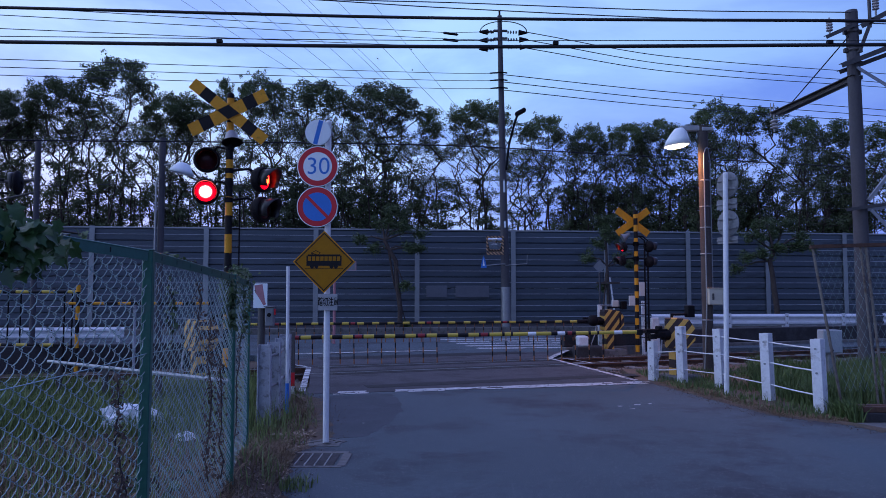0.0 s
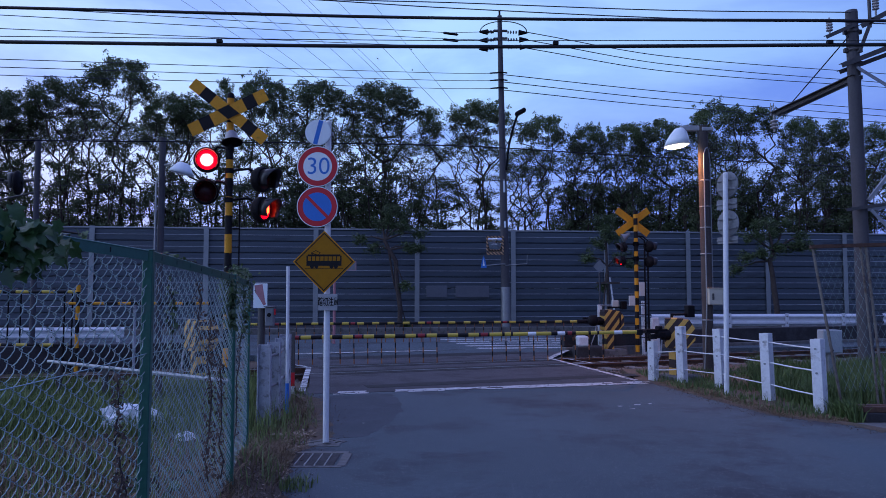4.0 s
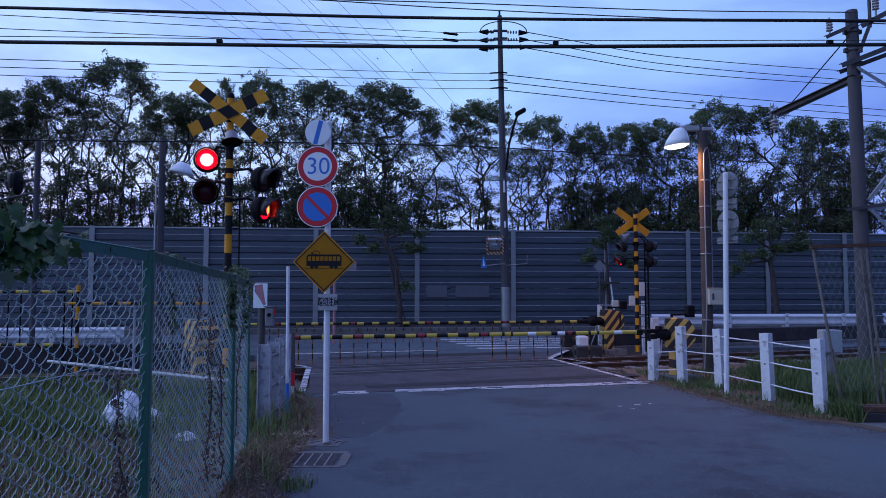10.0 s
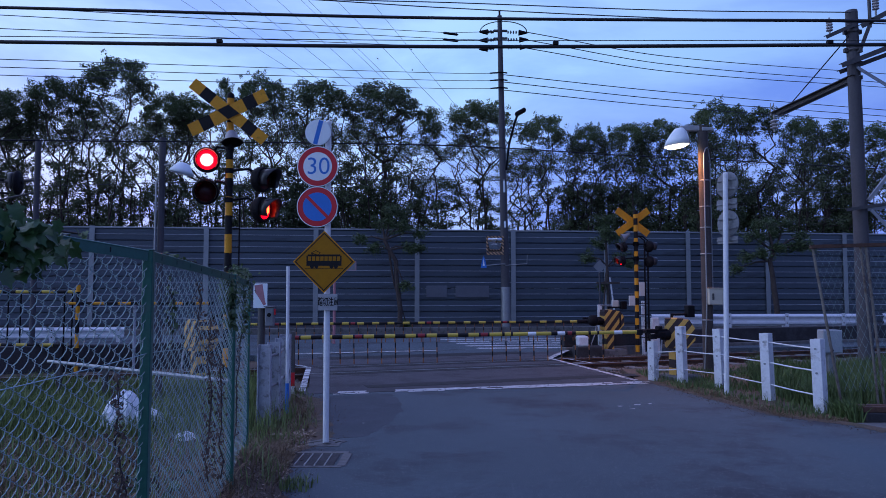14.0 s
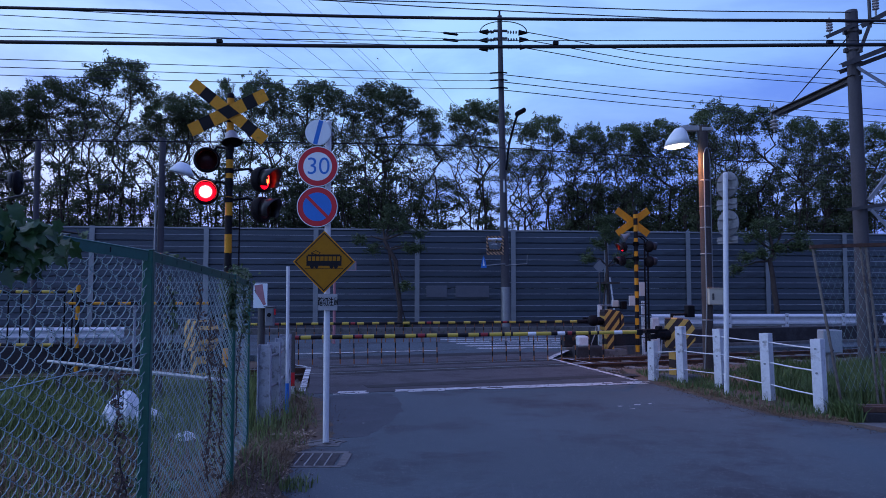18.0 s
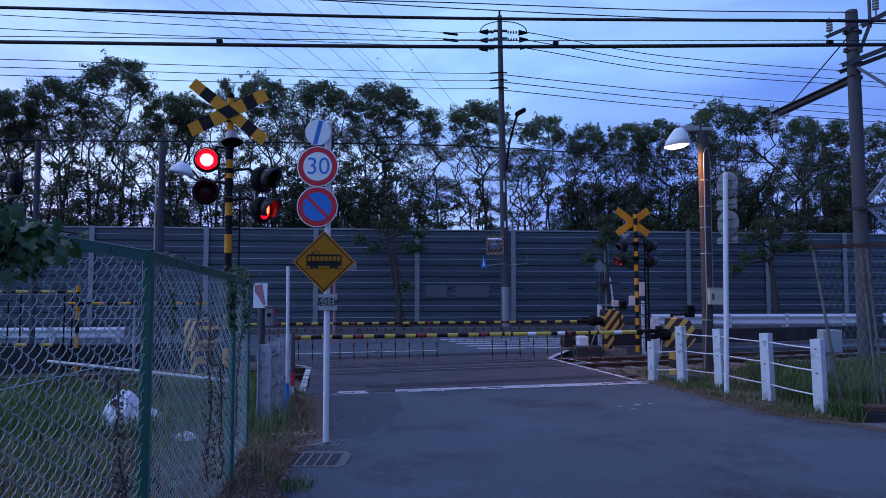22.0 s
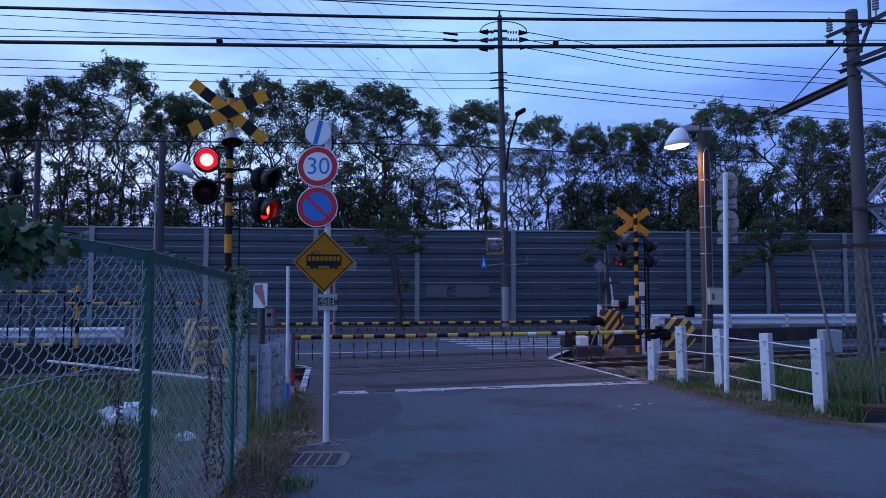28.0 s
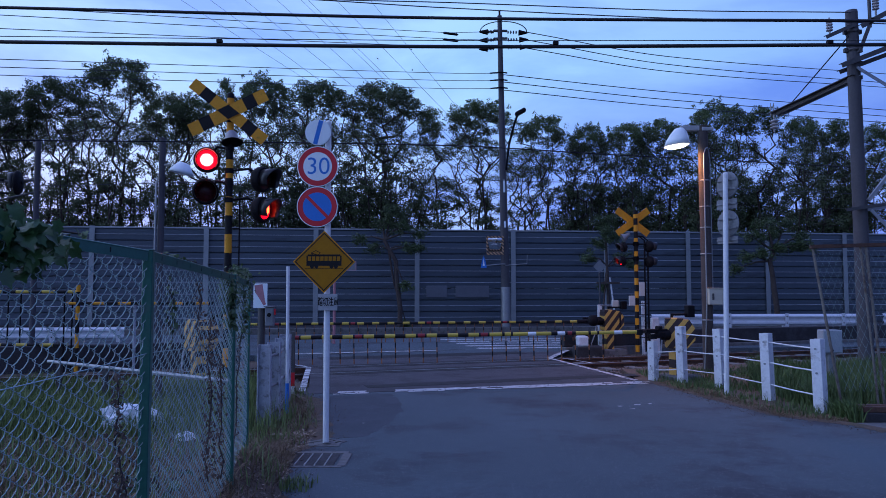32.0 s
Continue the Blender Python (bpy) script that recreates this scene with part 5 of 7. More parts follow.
g.box(-0.06, 0.16, -0.1, 0.1, 4.55, 4.62, 0.01)
part("arm", g, SIGN_GREY, t)
dome = pose(-0.51, 0.04, 4.28, 0, -6, 0) @ Matrix(((0.92, 0, 0.3, 0), (0, 0.92, 0, 0), (0, 0, 1, 0), (0, 0, 0, 1)))
g = M()
g.lathe([(0.06, 0.34), (0.1, 0.33), (0.17, 0.24), (0.23, 0.12), (0.262, 0.0), (0.255, 0.0), (0.225, 0.12), (0.16, 0.23), (0.05, 0.31)], 28, dome)
part("shade", g, SIGN_WHITE, t, "pale domed shade")
g = M()
g.lathe([(0.0, -0.05), (0.10, -0.045), (0.19, -0.025), (0.245, 0.01)], 28, dome)
part("diffuser", g, LAMP_GLASS, t, "glowing warm white lamp glass")
ld = bpy.data.lights.new("street_lamp_light", "AREA")
ld.shape, ld.size, ld.energy, ld.color = "DISK", 0.4, 46.0, (1.0, 0.38, 0.11)
lamp_light = new("street_lamp_light", ld)
lamp_light.matrix_world = pose(4.46, 13.44, 4.19)
g = M()
g.box(-0.04, 0.22, -0.22, -0.1, 1.24, 1.54, 0.012)
b = part("meter_box", g, BOX_CREAM, t, "pale meter box on the pole")
g = M()
g.box(0.012, 0.05, -0.232, -0.22, 1.33, 1.45, 0.004).box(0.022, 0.04, -0.245, -0.232, 1.36, 1.40, 0.003)
part("latch", g, STEEL_DARK, b, "dark latch of the meter box")
g = M()
g.box(-0.05, 0.23, -0.235, -0.095, 1.54, 1.556, 0.004)
part("lid", g, BOX_CREAM, b)
for z in (3.6, 3.1, 2.7, 2.2, 0.95):
    g = M()
    g.lathe([(0.101, z - 0.012), (0.106, z - 0.01), (0.106, z + 0.01), (0.101, z + 0.012)], 18)
    part("band", g, GALV, t)

# ---- street poles ----
up = thing("utility_pole", pose(2.50, 28.0, 0, 0, -0.95, 0), "tall grey concrete utility pole beside the noise barrier", "utility pole")
g = M()
g.tube([(0, 0, -0.3), (0, 0, 12.62)], [0.185, 0.09], 20)
part("pole", g, POLE_DARK, up)
g = M()
g.tube([(0, 0, 0.1), (0, 0, 1.65)], [0.196, 0.189], 20)
part("protective_sleeve", g, GALV, up, "pale sleeve round the foot")
g = M()
g.tube([(0, 0, 12.55), (0, 0, 12.82)], 0.04, 8)
part("pole_top", g, DARK, up)
for z, a in ((12.0, 6), (11.68, 0), (11.34, -6)):
    g = M()
    am = pose(0, 0, z, 0, 0, a)
    g.box(-0.26, 0.3, -0.045, 0.045, -0.04, 0.04, 0.006, am)
    arm_o = part("crossarm", g, STEEL_DARK, up)
    for sx in (-1, 1):
        g = M()
        for k in range(4):
            u = (0.34 + 0.11 * k) if sx > 0 else -(0.27 + 0.06 * k)
            g.lathe([(0.02, -0.03), (0.07, -0.02), (0.07, 0.0), (0.02, 0.03)], 10, am @ pose(u, 0, -0.05, 0, 90, 0))
        part("insulator", g, STEEL_DARK, arm_o, "dark glazed insulator string")
        g = M()
        g.lathe([(0.12, 0.0), (0.06, 0.25), (0.02, 0.36)], 10, am @ pose(0.78 if sx > 0 else -0.50, 0, -0.06, 0, 90 * sx, 0))
        part("clamp_cover", g, DARK, arm_o)
    if z > 11.9:
        g = M()
        g.tube([am @ Vector((0.15 + 0.95 * math.cos(a), -0.2 * math.sin(a), 0.34 * math.sin(a) - 0.02)) for a in [math.pi * k / 14 for k in range(15)]], 0.02, 6)
        part("jumper", g, CABLE, up)
for z in (10.25, 9.95, 9.63):
    g = M()
    g.tube([(-0.45, -0.1, z - 0.02), (0.0, -0.16, z), (0.25, -0.1, z - 0.02)], 0.03, 8)
    part("cable_bracket", g, DARK, up)
g = M()
g.tube([(0.12, -0.12, 6.3), (0.25, -0.14, 7.3), (0.5, -0.16, 8.2), (0.62, -0.17, 8.5)], 0.045, 10)
part("lamp_arm", g, DARK, up)
g = M()
g.box(-0.1, 0.36, -0.15, 0.15, -0.08, 0.08, 0.04, pose(0.62, -0.17, 8.55, 0, -28, 0))
part("lamp_head", g, DARK, up, "unlit dark street lamp head")
for z, h in ((5.4, 0.5), (2.0, 0.0), (4.0, 0.25)):
    if h:
        g = M()
        g.raw([(-0.02, -0.182, z), (0.06, -0.172, z), (0.06, -0.172, z + h), (-0.02, -0.182, z + h)], [(0, 1, 2, 3)])
        part("number_plate", g, SIGN_WHITE, up)
# notice frame and small blue sign on the pole
g = M()
g.box(-0.74, -0.06, -0.33, -0.27, 2.92, 3.02, 0.006).box(-0.74, -0.06, -0.33, -0.27, 3.58, 3.66, 0.006).box(-0.74, -0.68, -0.33, -0.27, 3.02, 3.58, 0.006).box(-0.12, -0.06, -0.33, -0.27, 3.02, 3.58, 0.006)
part("mirror_frame", g, HAZARD_FINE, up, "striped frame of a traffic mirror")
g = M()
v = [(-0.68 + 0.56 * i / 10, -0.315 + 0.10 * ((i / 5 - 1) ** 2 + (j / 5 - 1) ** 2) / 2 - 0.09 * (j / 5 - 1), 3.02 + 0.56 * j / 10) for j in range(11) for i in range(11)]
g.raw(v, [(j * 11 + i, j * 11 + i + 1, j * 11 + i + 12, j * 11 + i + 11) for j in range(10) for i in range(10)], True)
part("mirror_glass", g, MIRROR, up, "convex traffic mirror")
g = M()
g.raw([(-0.98, -0.3, 2.42), (-0.74, -0.3, 2.42), (-0.8, -0.3, 2.72), (-0.86, -0.3, 2.9), (-0.92, -0.3, 2.72)], [(0, 1, 2, 3, 4)])
part("crossing_sign", g, BLUE, up, "small blue and white sign")
g = M()
g.raw([(-0.9, -0.305, 2.5), (-0.82, -0.305, 2.5), (-0.86, -0.305, 2.78)], [(0, 1, 2)])
part("pictogram", g, SIGN_WHITE, up)
g = M()
g.tube([(-0.74, -0.28, 2.5), (-0.2, -0.2, 2.55), (0.0, -0.18, 2.55)], 0.025, 6).tube([(0, -0.18, 2.5), (0.85, -0.2, 2.55), (0.87, -0.2, 2.9)], 0.02, 6)
part("sign_bracket", g, GALV, up)

# mast that carries the overhead line
cp = thing("catenary_mast", pose(7.74, 13.0, 0, 0, -0.5, 0), "grey concrete mast with steel arms for the overhead line", "catenary mast")
g = M()
g.tube([(0, 0, -0.3), (0, 0, 6.72)], [0.138, 0.105], 22)
g.lathe([(0.107, 6.71), (0.1, 6.76), (0.0, 6.78)], 22)
part("pole", g, POLE_DARK, cp)
for z in (6.35, 6.0, 5.75):
    g = M()
    g.lathe([(0.112, z - 0.03), (0.122, z - 0.028), (0.122, z + 0.028), (0.112, z + 0.03)], 20)
    g.box(-0.17, -0.1, -0.03, 0.03, z - 0.04, z + 0.04, 0.005).box(0.1, 0.17, -0.03, 0.03, z - 0.04, z + 0.04, 0.005)
    part("pole_band", g, STEEL_DARK, cp)


def angle_bar(parent, a, b, s=0.06, material=None, name="arm"):
    """An angle section from a to b."""
    a, b = Vector(a), Vector(b)
    L = (b - a).length
    m = Matrix.Translation(a) @ (b - a).to_track_quat("X", "Z").to_matrix().to_4x4()
    g = M()
    g.box(0, L, -s / 2, s / 2, s * 0.85, s, 0, m).box(0, L, -s / 2, -s / 2 + s * 0.15, 0, s * 0.85, 0, m)
    return part(name, g, material or STEEL_DARK, parent)


angle_bar(cp, (-0.08, -0.12, 5.42), (-0.30, 2.75, 5.42), 0.09)
angle_bar(cp, (0.06, -0.12, 5.42), (-0.16, 2.75, 5.40), 0.07, GALV)
angle_bar(cp, (-0.3, -0.13, 5.62), (2.6, -0.13, 6.72), 0.09)
angle_bar(cp, (-0.2, 0.13, 5.58), (2.6, 0.13, 6.6), 0.08, STEEL_DARK)
angle_bar(cp, (-0.05, -0.14, 5.6), (2.2, -0.14, 4.15), 0.06, GALV, "brace")
angle_bar(cp, (0.1, -0.13, 6.36), (1.9, -0.13, 7.3), 0.09)
angle_bar(cp, (-0.55, -0.1, 6.18), (0.0, -0.1, 6.42), 0.07, STEEL_DARK)
angle_bar(cp, (0.05, -0.15, 5.9), (0.32, -0.15, 6.55), 0.05, STEEL_DARK, "brace")
angle_bar(cp, (-0.34, -0.15, 2.95), (2.2, -0.15, 3.28), 0.06)
angle_bar(cp, (-0.05, 0.15, 2.95), (2.2, 0.15, 3.22), 0.06, GALV)
angle_bar(cp, (0.09, -0.16, 3.13), (1.1, -0.16, 4.35), 0.06, GALV, "brace")
angle_bar(cp, (0.08, -0.16, 2.95), (1.2, -0.16, 1.7), 0.06, GALV, "brace")
for x, y, z in ((-0.48, -0.1, 6.33), (0.38, -0.13, 6.72)):
    g = M()
    for k in range(4):
        g.lathe([(0.025, 0), (0.06, 0.012), (0.055, 0.035), (0.025, 0.05)], 14, pose(x, y, z + 0.052 * k))
    g.tube([(x, y, z - 0.1), (x, y, z + 0.26)], 0.018, 8)
    part("insulator", g, INSULATOR, cp)
g = M()
for k in range(3):
    g.lathe([(0.03, 0), (0.09, 0.012), (0.085, 0.035), (0.03, 0.06)], 14, pose(-0.28, 2.62, 5.12 + 0.075 * k))
g.tube([(-0.28, 2.62, 5.05), (-0.28, 2.62, 5.44)], 0.02, 8)
g.tube([(-0.31, 2.7, 5.44), (-0.31, 2.7, 5.72)], 0.012, 6).tube([(-0.24, 2.7, 5.44), (-0.24, 2.7, 5.72)], 0.012, 6)
part("insulator", g, INSULATOR, cp)
g = M()
g.tube([(-0.1, -0.05, 6.25), (-0.24, 2.0, 5.48)], 0.012, 6)
part("stay_rod", g, CABLE, cp)
g = M()
g.tube([(0.28, -0.1, 6.4), (0.28, -0.1, 7.3)], 0.03, 8)
part("upright", g, STEEL_DARK, cp)

# masts beyond the track on the left
for x, y, h, r in ((-11.0, 19.0, 5.6, 0.075), (-7.62, 19.0, 5.65, 0.085)):
    t = thing("line_mast", pose(x, y, 0), "slim grey steel mast beyond the fence", "mast", "line masts")
    g = M()
    g.tube([(0, 0, -0.2), (0, 0, h)], r, 14)
    part("pole", g, POLE_DARK, t)
    if x > -9:
        g = M()
        g.tube([(-0.1, -0.12, 0), (-0.1, -0.12, 4.4), (-0.05, -0.12, 4.55)], 0.03, 8)
        part("conduit", g, GALV, t)
        g = M()
        g.tube([(0, 0, 4.9), (0.3, -0.1, 4.92)], 0.03, 8)
        part("arm", g, GALV, t)
        g = M()
        g.lathe([(0.07, 0.3), (0.16, 0.27), (0.27, 0.11), (0.34, 0.0), (0.33, 0.0), (0.25, 0.1), (0.07, 0.27)], 24, pose(0.56, -0.1, 4.66, 0, 14, 0))
        part("lamp_shade", g, SIGN_WHITE, t, "unlit white lamp shade")
    else:
        g = M()
        g.tube([(-1.2, 0, 4.45), (0.1, 0, 4.5)], 0.04, 8).tube([(-1.2, 0, 3.9), (0.1, 0, 4.2)], 0.03, 8)
        part("arm", g, STEEL_DARK, t)
t = thing("crossing_signal", pose(-8.35, 13.0, 0), "black signal lamp on a pole beyond the yard", "crossing signal")
banded_pole(t, -0.2, 0, 0, 3.9, 0.057, 0.3, 0)
h = part("signal_lamp", HOUSING, None, t, "black signal lamp facing away", pose(0.44, 0, 3.5, 0, 0, -84) @ Matrix.Diagonal((0.8, 0.5, 1.1, 1)))
part("visor", VISOR, None, h)
g = M()
g.tube([(-0.2, 0, 3.6), (0.2, 0, 3.55)], 0.025, 8).tube([(-0.2, 0, 3.35), (0.3, 0, 3.3)], 0.02, 8)
part("bracket", g, DARK, t)

# ---- guardrails along the far road ----
def guardrail(m, length, label):
    t = thing("guardrail", m, label, "guardrail", "white guardrails")
    prof = [(0.0, 0.42), (-0.04, 0.45), (-0.085, 0.48), (-0.085, 0.52), (-0.04, 0.56), (-0.03, 0.60), (-0.04, 0.64), (-0.085, 0.68), (-0.085, 0.72), (-0.04, 0.75), (0.0, 0.78)]
    n = len(prof)
    k, L0 = 0, 0.0
    while L0 < length - 0.1:
        L1 = min(length, L0 + 4.0)
        g = M()
        v = [(u, a + o, b) for o in (0.0, 0.006) for u in (L0, L1) for a, b in prof]
        f = [(i, n + i, n + i + 1, i + 1) for i in range(n - 1)] + [(2 * n + i + 1, 3 * n + i + 1, 3 * n + i, 2 * n + i) for i in range(n - 1)]
        f += [(n - 1, 2 * n - 1, 4 * n - 1, 3 * n - 1), (0, 2 * n, 3 * n, n)]
        g.raw(v, f)
        part("beam", g, GUARD_WHITE, t)
        L0 = L1
    u = 0.6
    while u < length:
        g = M()
        g.box(u - 0.06, u + 0.06, -0.1, -0.088, 0.2, 0.8, 0.004).box(u - 0.06, u + 0.06, 0.012, 0.12, -0.2, 0.76, 0.01)
        q = part("post", g, GUARD_WHITE, t)
        for z in (0.5, 0.7):
            g = M()
            g.tube([(u, -0.1, z), (u, -0.112, z)], 0.018, 8)
            part("bolt", g, DARK, q)
        u += 1.85
    return t


guardrail(pose(6.4, 21.8, 0, 0, 0, 4.5), 7.2, "white steel guardrail across the far road")
guardrail(pose(14.0, 22.6, 0, 0, 0, 4.5), 14, "white steel guardrail across the far road")
guardrail(pose(-23, 19.3, -0.35, 0, 0, 7), 13.7, "white steel guardrail beyond the yard")

# ---- banks beside the road ----
g = M()
g.prism([(-37, -8), (-1.25, -8), (-1.25, 5.2), (-1.33, 5.7), (-1.37, 6.05), (-1.37, 6.7), (-1.30, 7.3), (-1.35, 7.8), (-1.73, 9.6), (-2.06, 10.34), (-2.28, 11.8), (-37.3, 0.1)], -0.3, -0.012)
tagged(part("yard_ground", g, DIRT), "bare earth and litter of the overgrown yard", "ground", kind="structure")
g = M()
g.prism([(3.46, 11.56), (3.58, 10.84), (3.79, 9.64), (4.03, 8.53), (4.5, 8.13), (4.76, 7.63), (9, 6.71), (30, 4.51), (29.1, 22.4), (3.46, 13.77), (3.28, 11.9)], -0.3, -0.012)
tagged(part("verge_ground", g, DIRT), "earth verge between lane and track", "ground", kind="structure")


# ---- overhead cables ----
def span(name, pts, r, label, material=None, group="overhead cables", sag=0.0, n=14):
    """A cable through points, with a light sag in each bay."""
    pts = [Vector(p) for p in pts]
    out, slope = [], []
    for i, p in enumerate(pts):
        a, b = pts[max(i - 1, 0)], pts[min(i + 1, len(pts) - 1)]
        slope.append((b - a) / max(0.01, (b - p).length + (p - a).length))
    for i in range(len(pts) - 1):
        a, b = pts[i], pts[i + 1]
        L = (b - a).length
        for k in range(n):
            t = k / n
            q = a * (2 * t ** 3 - 3 * t * t + 1) + slope[i] * (L * (t ** 3 - 2 * t * t + t)) + b * (3 * t * t - 2 * t ** 3) + slope[i + 1] * (L * (t ** 3 - t * t))
            q.z -= sag * 4 * t * (1 - t)
            out.append(q)
    out.append(pts[-1])
    g = M()
    g.tube(out, r, 6)
    return tagged(part(name, g, material or CABLE), label, "cable", group)


def beyond(a, b, k):
    """The point k lengths of ab past b."""
    return tuple(q + (q - p) * k for p, q in zip(a, b))


A, B, C = (-7.37, 11.5, 6.21), (0, 11.5, 6.03), (7.66, 11.5, 5.98)
span("telephone_cable", [beyond(B, A, 1.5), A, B, C, beyond(B, C, 1.2)], 0.026, "thick black telephone cable over the lane")
A, B, C = (-7.35, 11.5, 5.625), (0, 11.5, 5.545), (7.5, 11.5, 5.58)
heavy = span("telephone_cable", [beyond(B, A, 1.5), A, B, C, beyond(B, C, 1.2)], 0.031, "thick black telephone cable with clamp boxes over the lane")
for x, z in ((-3.71, 5.635), (1.87, 5.60), (6.42, 5.615)):
    g = M()
    g.box(x - 0.045, x + 0.045, 11.46, 11.54, z - 0.03, z + 0.035, 0.006)
    part("clamp_box", g, DARK, heavy, "black clamp box")
A, B, C = (-7.36, 11.5, 5.72), (0, 11.5, 5.65), (7.5, 11.5, 5.655)
span("messenger_wire", [beyond(B, A, 1.5), A, B, C, beyond(B, C, 1.2)], 0.007, "thin steel messenger wire above the telephone cable", WIRE_THIN)
for a, b, c in (((-11.53, 18, 8.9), (0.0, 27, 11.56), (1.50, 28, 11.95)), ((-11.52, 18, 8.67), (0.0, 27, 11.31), (1.50, 28, 11.63)), ((-11.5, 18, 8.31), (0.0, 27, 10.99), (1.50, 28, 11.29)),
                ((-11.49, 18, 7.5), (0.0, 27, 9.95), (2.2, 28, 10.25)), ((-11.48, 18, 7.29), (0.0, 27, 9.66), (2.2, 28, 9.95)), ((-11.48, 18, 7.08), (0.0, 27, 9.34), (2.2, 28, 9.63))):
    span("power_wire", [beyond(b, a, 1.0), a, b, c], 0.011, "thin dark power wire to the utility pole", WIRE_THIN, "power wires")
for z in (11.62, 11.36):
    g = M()
    g.lathe([(0.02, -0.32), (0.05, -0.26), (0.05, 0.26), (0.02, 0.32)], 10, pose(0.30, 27.3, z, 0, 90, 20))
    tagged(part("cable_sleeve", g, DARK), "dark sleeve on the power wire", "cable sleeve", "cable sleeves")
for a, b, c in (((3.40, 28, 11.94), (10.0, 31, 11.96), (22.96, 36, 12.72)), ((3.40, 28, 11.62), (10.0, 31, 11.6), (22.94, 36, 12.25)), ((3.40, 28, 11.28), (10.0, 31, 11.28), (22.93, 36, 12.01)),
                ((2.3, 28, 10.21), (9.97, 31, 10.35), (22.89, 36, 10.82)), ((2.3, 28, 9.91), (9.96, 31, 10.0), (22.87, 36, 10.5)), ((2.3, 28, 9.58), (9.96, 31, 9.68), (22.86, 36, 10.17))):
    span("power_wire", [a, b, c, beyond(b, c, 0.8)], 0.017, "thin dark power wire from the utility pole", WIRE_THIN, "power wires")
span("feeder_wire", [(-14, 13, 7.35), (-1.96, 13, 6.97), (0.06, 13, 6.92), (4.21, 13, 6.77), (7.61, 12.9, 6.69)], 0.010, "thin feeder wire to the catenary mast", WIRE_THIN, "feeder wires")
span("feeder_wire", [(-14, 13, 7.6), (-2.38, 13, 6.97), (0.0, 13, 6.82), (4.21, 13, 6.62), (7.18, 12.9, 6.52), (16, 13, 6.1)], 0.010, "thin feeder wire to the catenary mast", WIRE_THIN, "feeder wires")
span("contact_wire", [(-22.3, 6.7, 3.14), (-7.42, 11.7, 4.02), (0.0, 14.2, 4.45), (3.98, 15.6, 4.52), (8.45, 17, 4.58), (26, 23, 4.8)], 0.013, "black overhead contact wire along the track", CABLE, "overhead line")
span("messenger_wire", [(-40, 25, 5.0), (-16.4, 26, 5.37), (0.0, 27, 5.78), (18.3, 29, 5.46), (40, 31, 5.1)], 0.012, "thin wire along the noise barrier", WIRE_THIN, "overhead line")
for xa, xb, zb in ((-45.6, -23.8, 38.0), (-40.5, -18.9, 36.0), (-34.5, -14.0, 35.5), (-28.9, -8.2, 33.1), (-24.7, -8.2, 36.0), (-23.5, -4.8, 33.6), (-18.6, -0.9, 33.6), (-12.7, 1.6, 34.1)):
    a, b = (xa, 120, 52.0), (xb, 120, zb)
    span("transmission_line", [beyond(b, a, 1.0), a, b, beyond(a, b, 0.9)], 0.03, "distant high voltage line against the sky", WIRE_THIN, "transmission lines")
for x, z in ((-11.3, 41.6), (-11.4, 37.4), (-5.5, 43.2), (-5.3, 39.6)):
    g = M()
    g.lathe([(0.0, 0.28), (0.25, 0.1), (0.25, -0.1), (0.0, -0.28)], 10, pose(x, 120, z) @ Matrix.Diagonal((0.45, 0.45, 0.45, 1)))
    tagged(part("marker_ball", g, DARK), "small dark ball on the high voltage line", "marker", "line markers")

# ---- street trees before the noise barrier ----
def street_tree(x, y, path, pads, seed, label, leaf=0.075, stakes=False, r0=0.09):
    """A trunk along a path, a limb to every pad of foliage; pads: place and radius."""
    rr = random.Random(seed)
    t = thing("street_tree", pose(x, y, 0), label, "tree", "street trees")
    limbs, leaves = M(), M()
    n = len(path)
    limbs.tube([Vector(p) + Vector((rr.gauss(0, 0.02), rr.gauss(0, 0.02), 0)) for p in path], [1.35 * r0 * (1 - 0.32 * k / (n - 1)) for k in range(n)], 9, False)
    for px_, py_, pz_, rad in pads:
        c = Vector((px_, py_, pz_))
        start = Vector(path[-1]) if pz_ > path[-1][2] - 0.2 else Vector(path[-2])
        mid = start.lerp(c, 0.5) + Vector((rr.gauss(0, 0.08), rr.gauss(0, 0.08), 0.12))
        limbs.tube([start, mid, c], [r0 * 0.62, r0 * 0.42, 0.015], 6, False)
        for _ in range(int(16 * rad / 0.4) + 4):
            q = c + Vector((rr.gauss(0, rad * 0.55), rr.gauss(0, rad * 0.55), rr.gauss(0, rad * 0.32)))
            limbs.tube([c, q], [0.008, 0.004], 3, False)
            leaf_cloud(leaves, rr, q, rr.uniform(0.12, 0.26), rr.randint(38, 64), leaf * 0.62)
    part("trunk", limbs, BARK_PALE, t)
    SWAYING.append((part("crown", leaves, LEAF_SMALL, t), seed, 0.4))
    if stakes:
        for dx in (-0.35, 0.3):
            g = M()
            g.tube([(dx, -0.2, -0.2), (dx * 0.2, -0.1, 2.0)], 0.03, 8)
            part("stake", g, WHITE_OLD if dx > 0 else BARK_PALE, t, "weathered tree stake")
        g = M()
        g.box(-0.45, 0.42, -0.16, -0.1, 1.75, 1.83, 0.01)
        part("tie_bar", g, BARK_PALE, t)


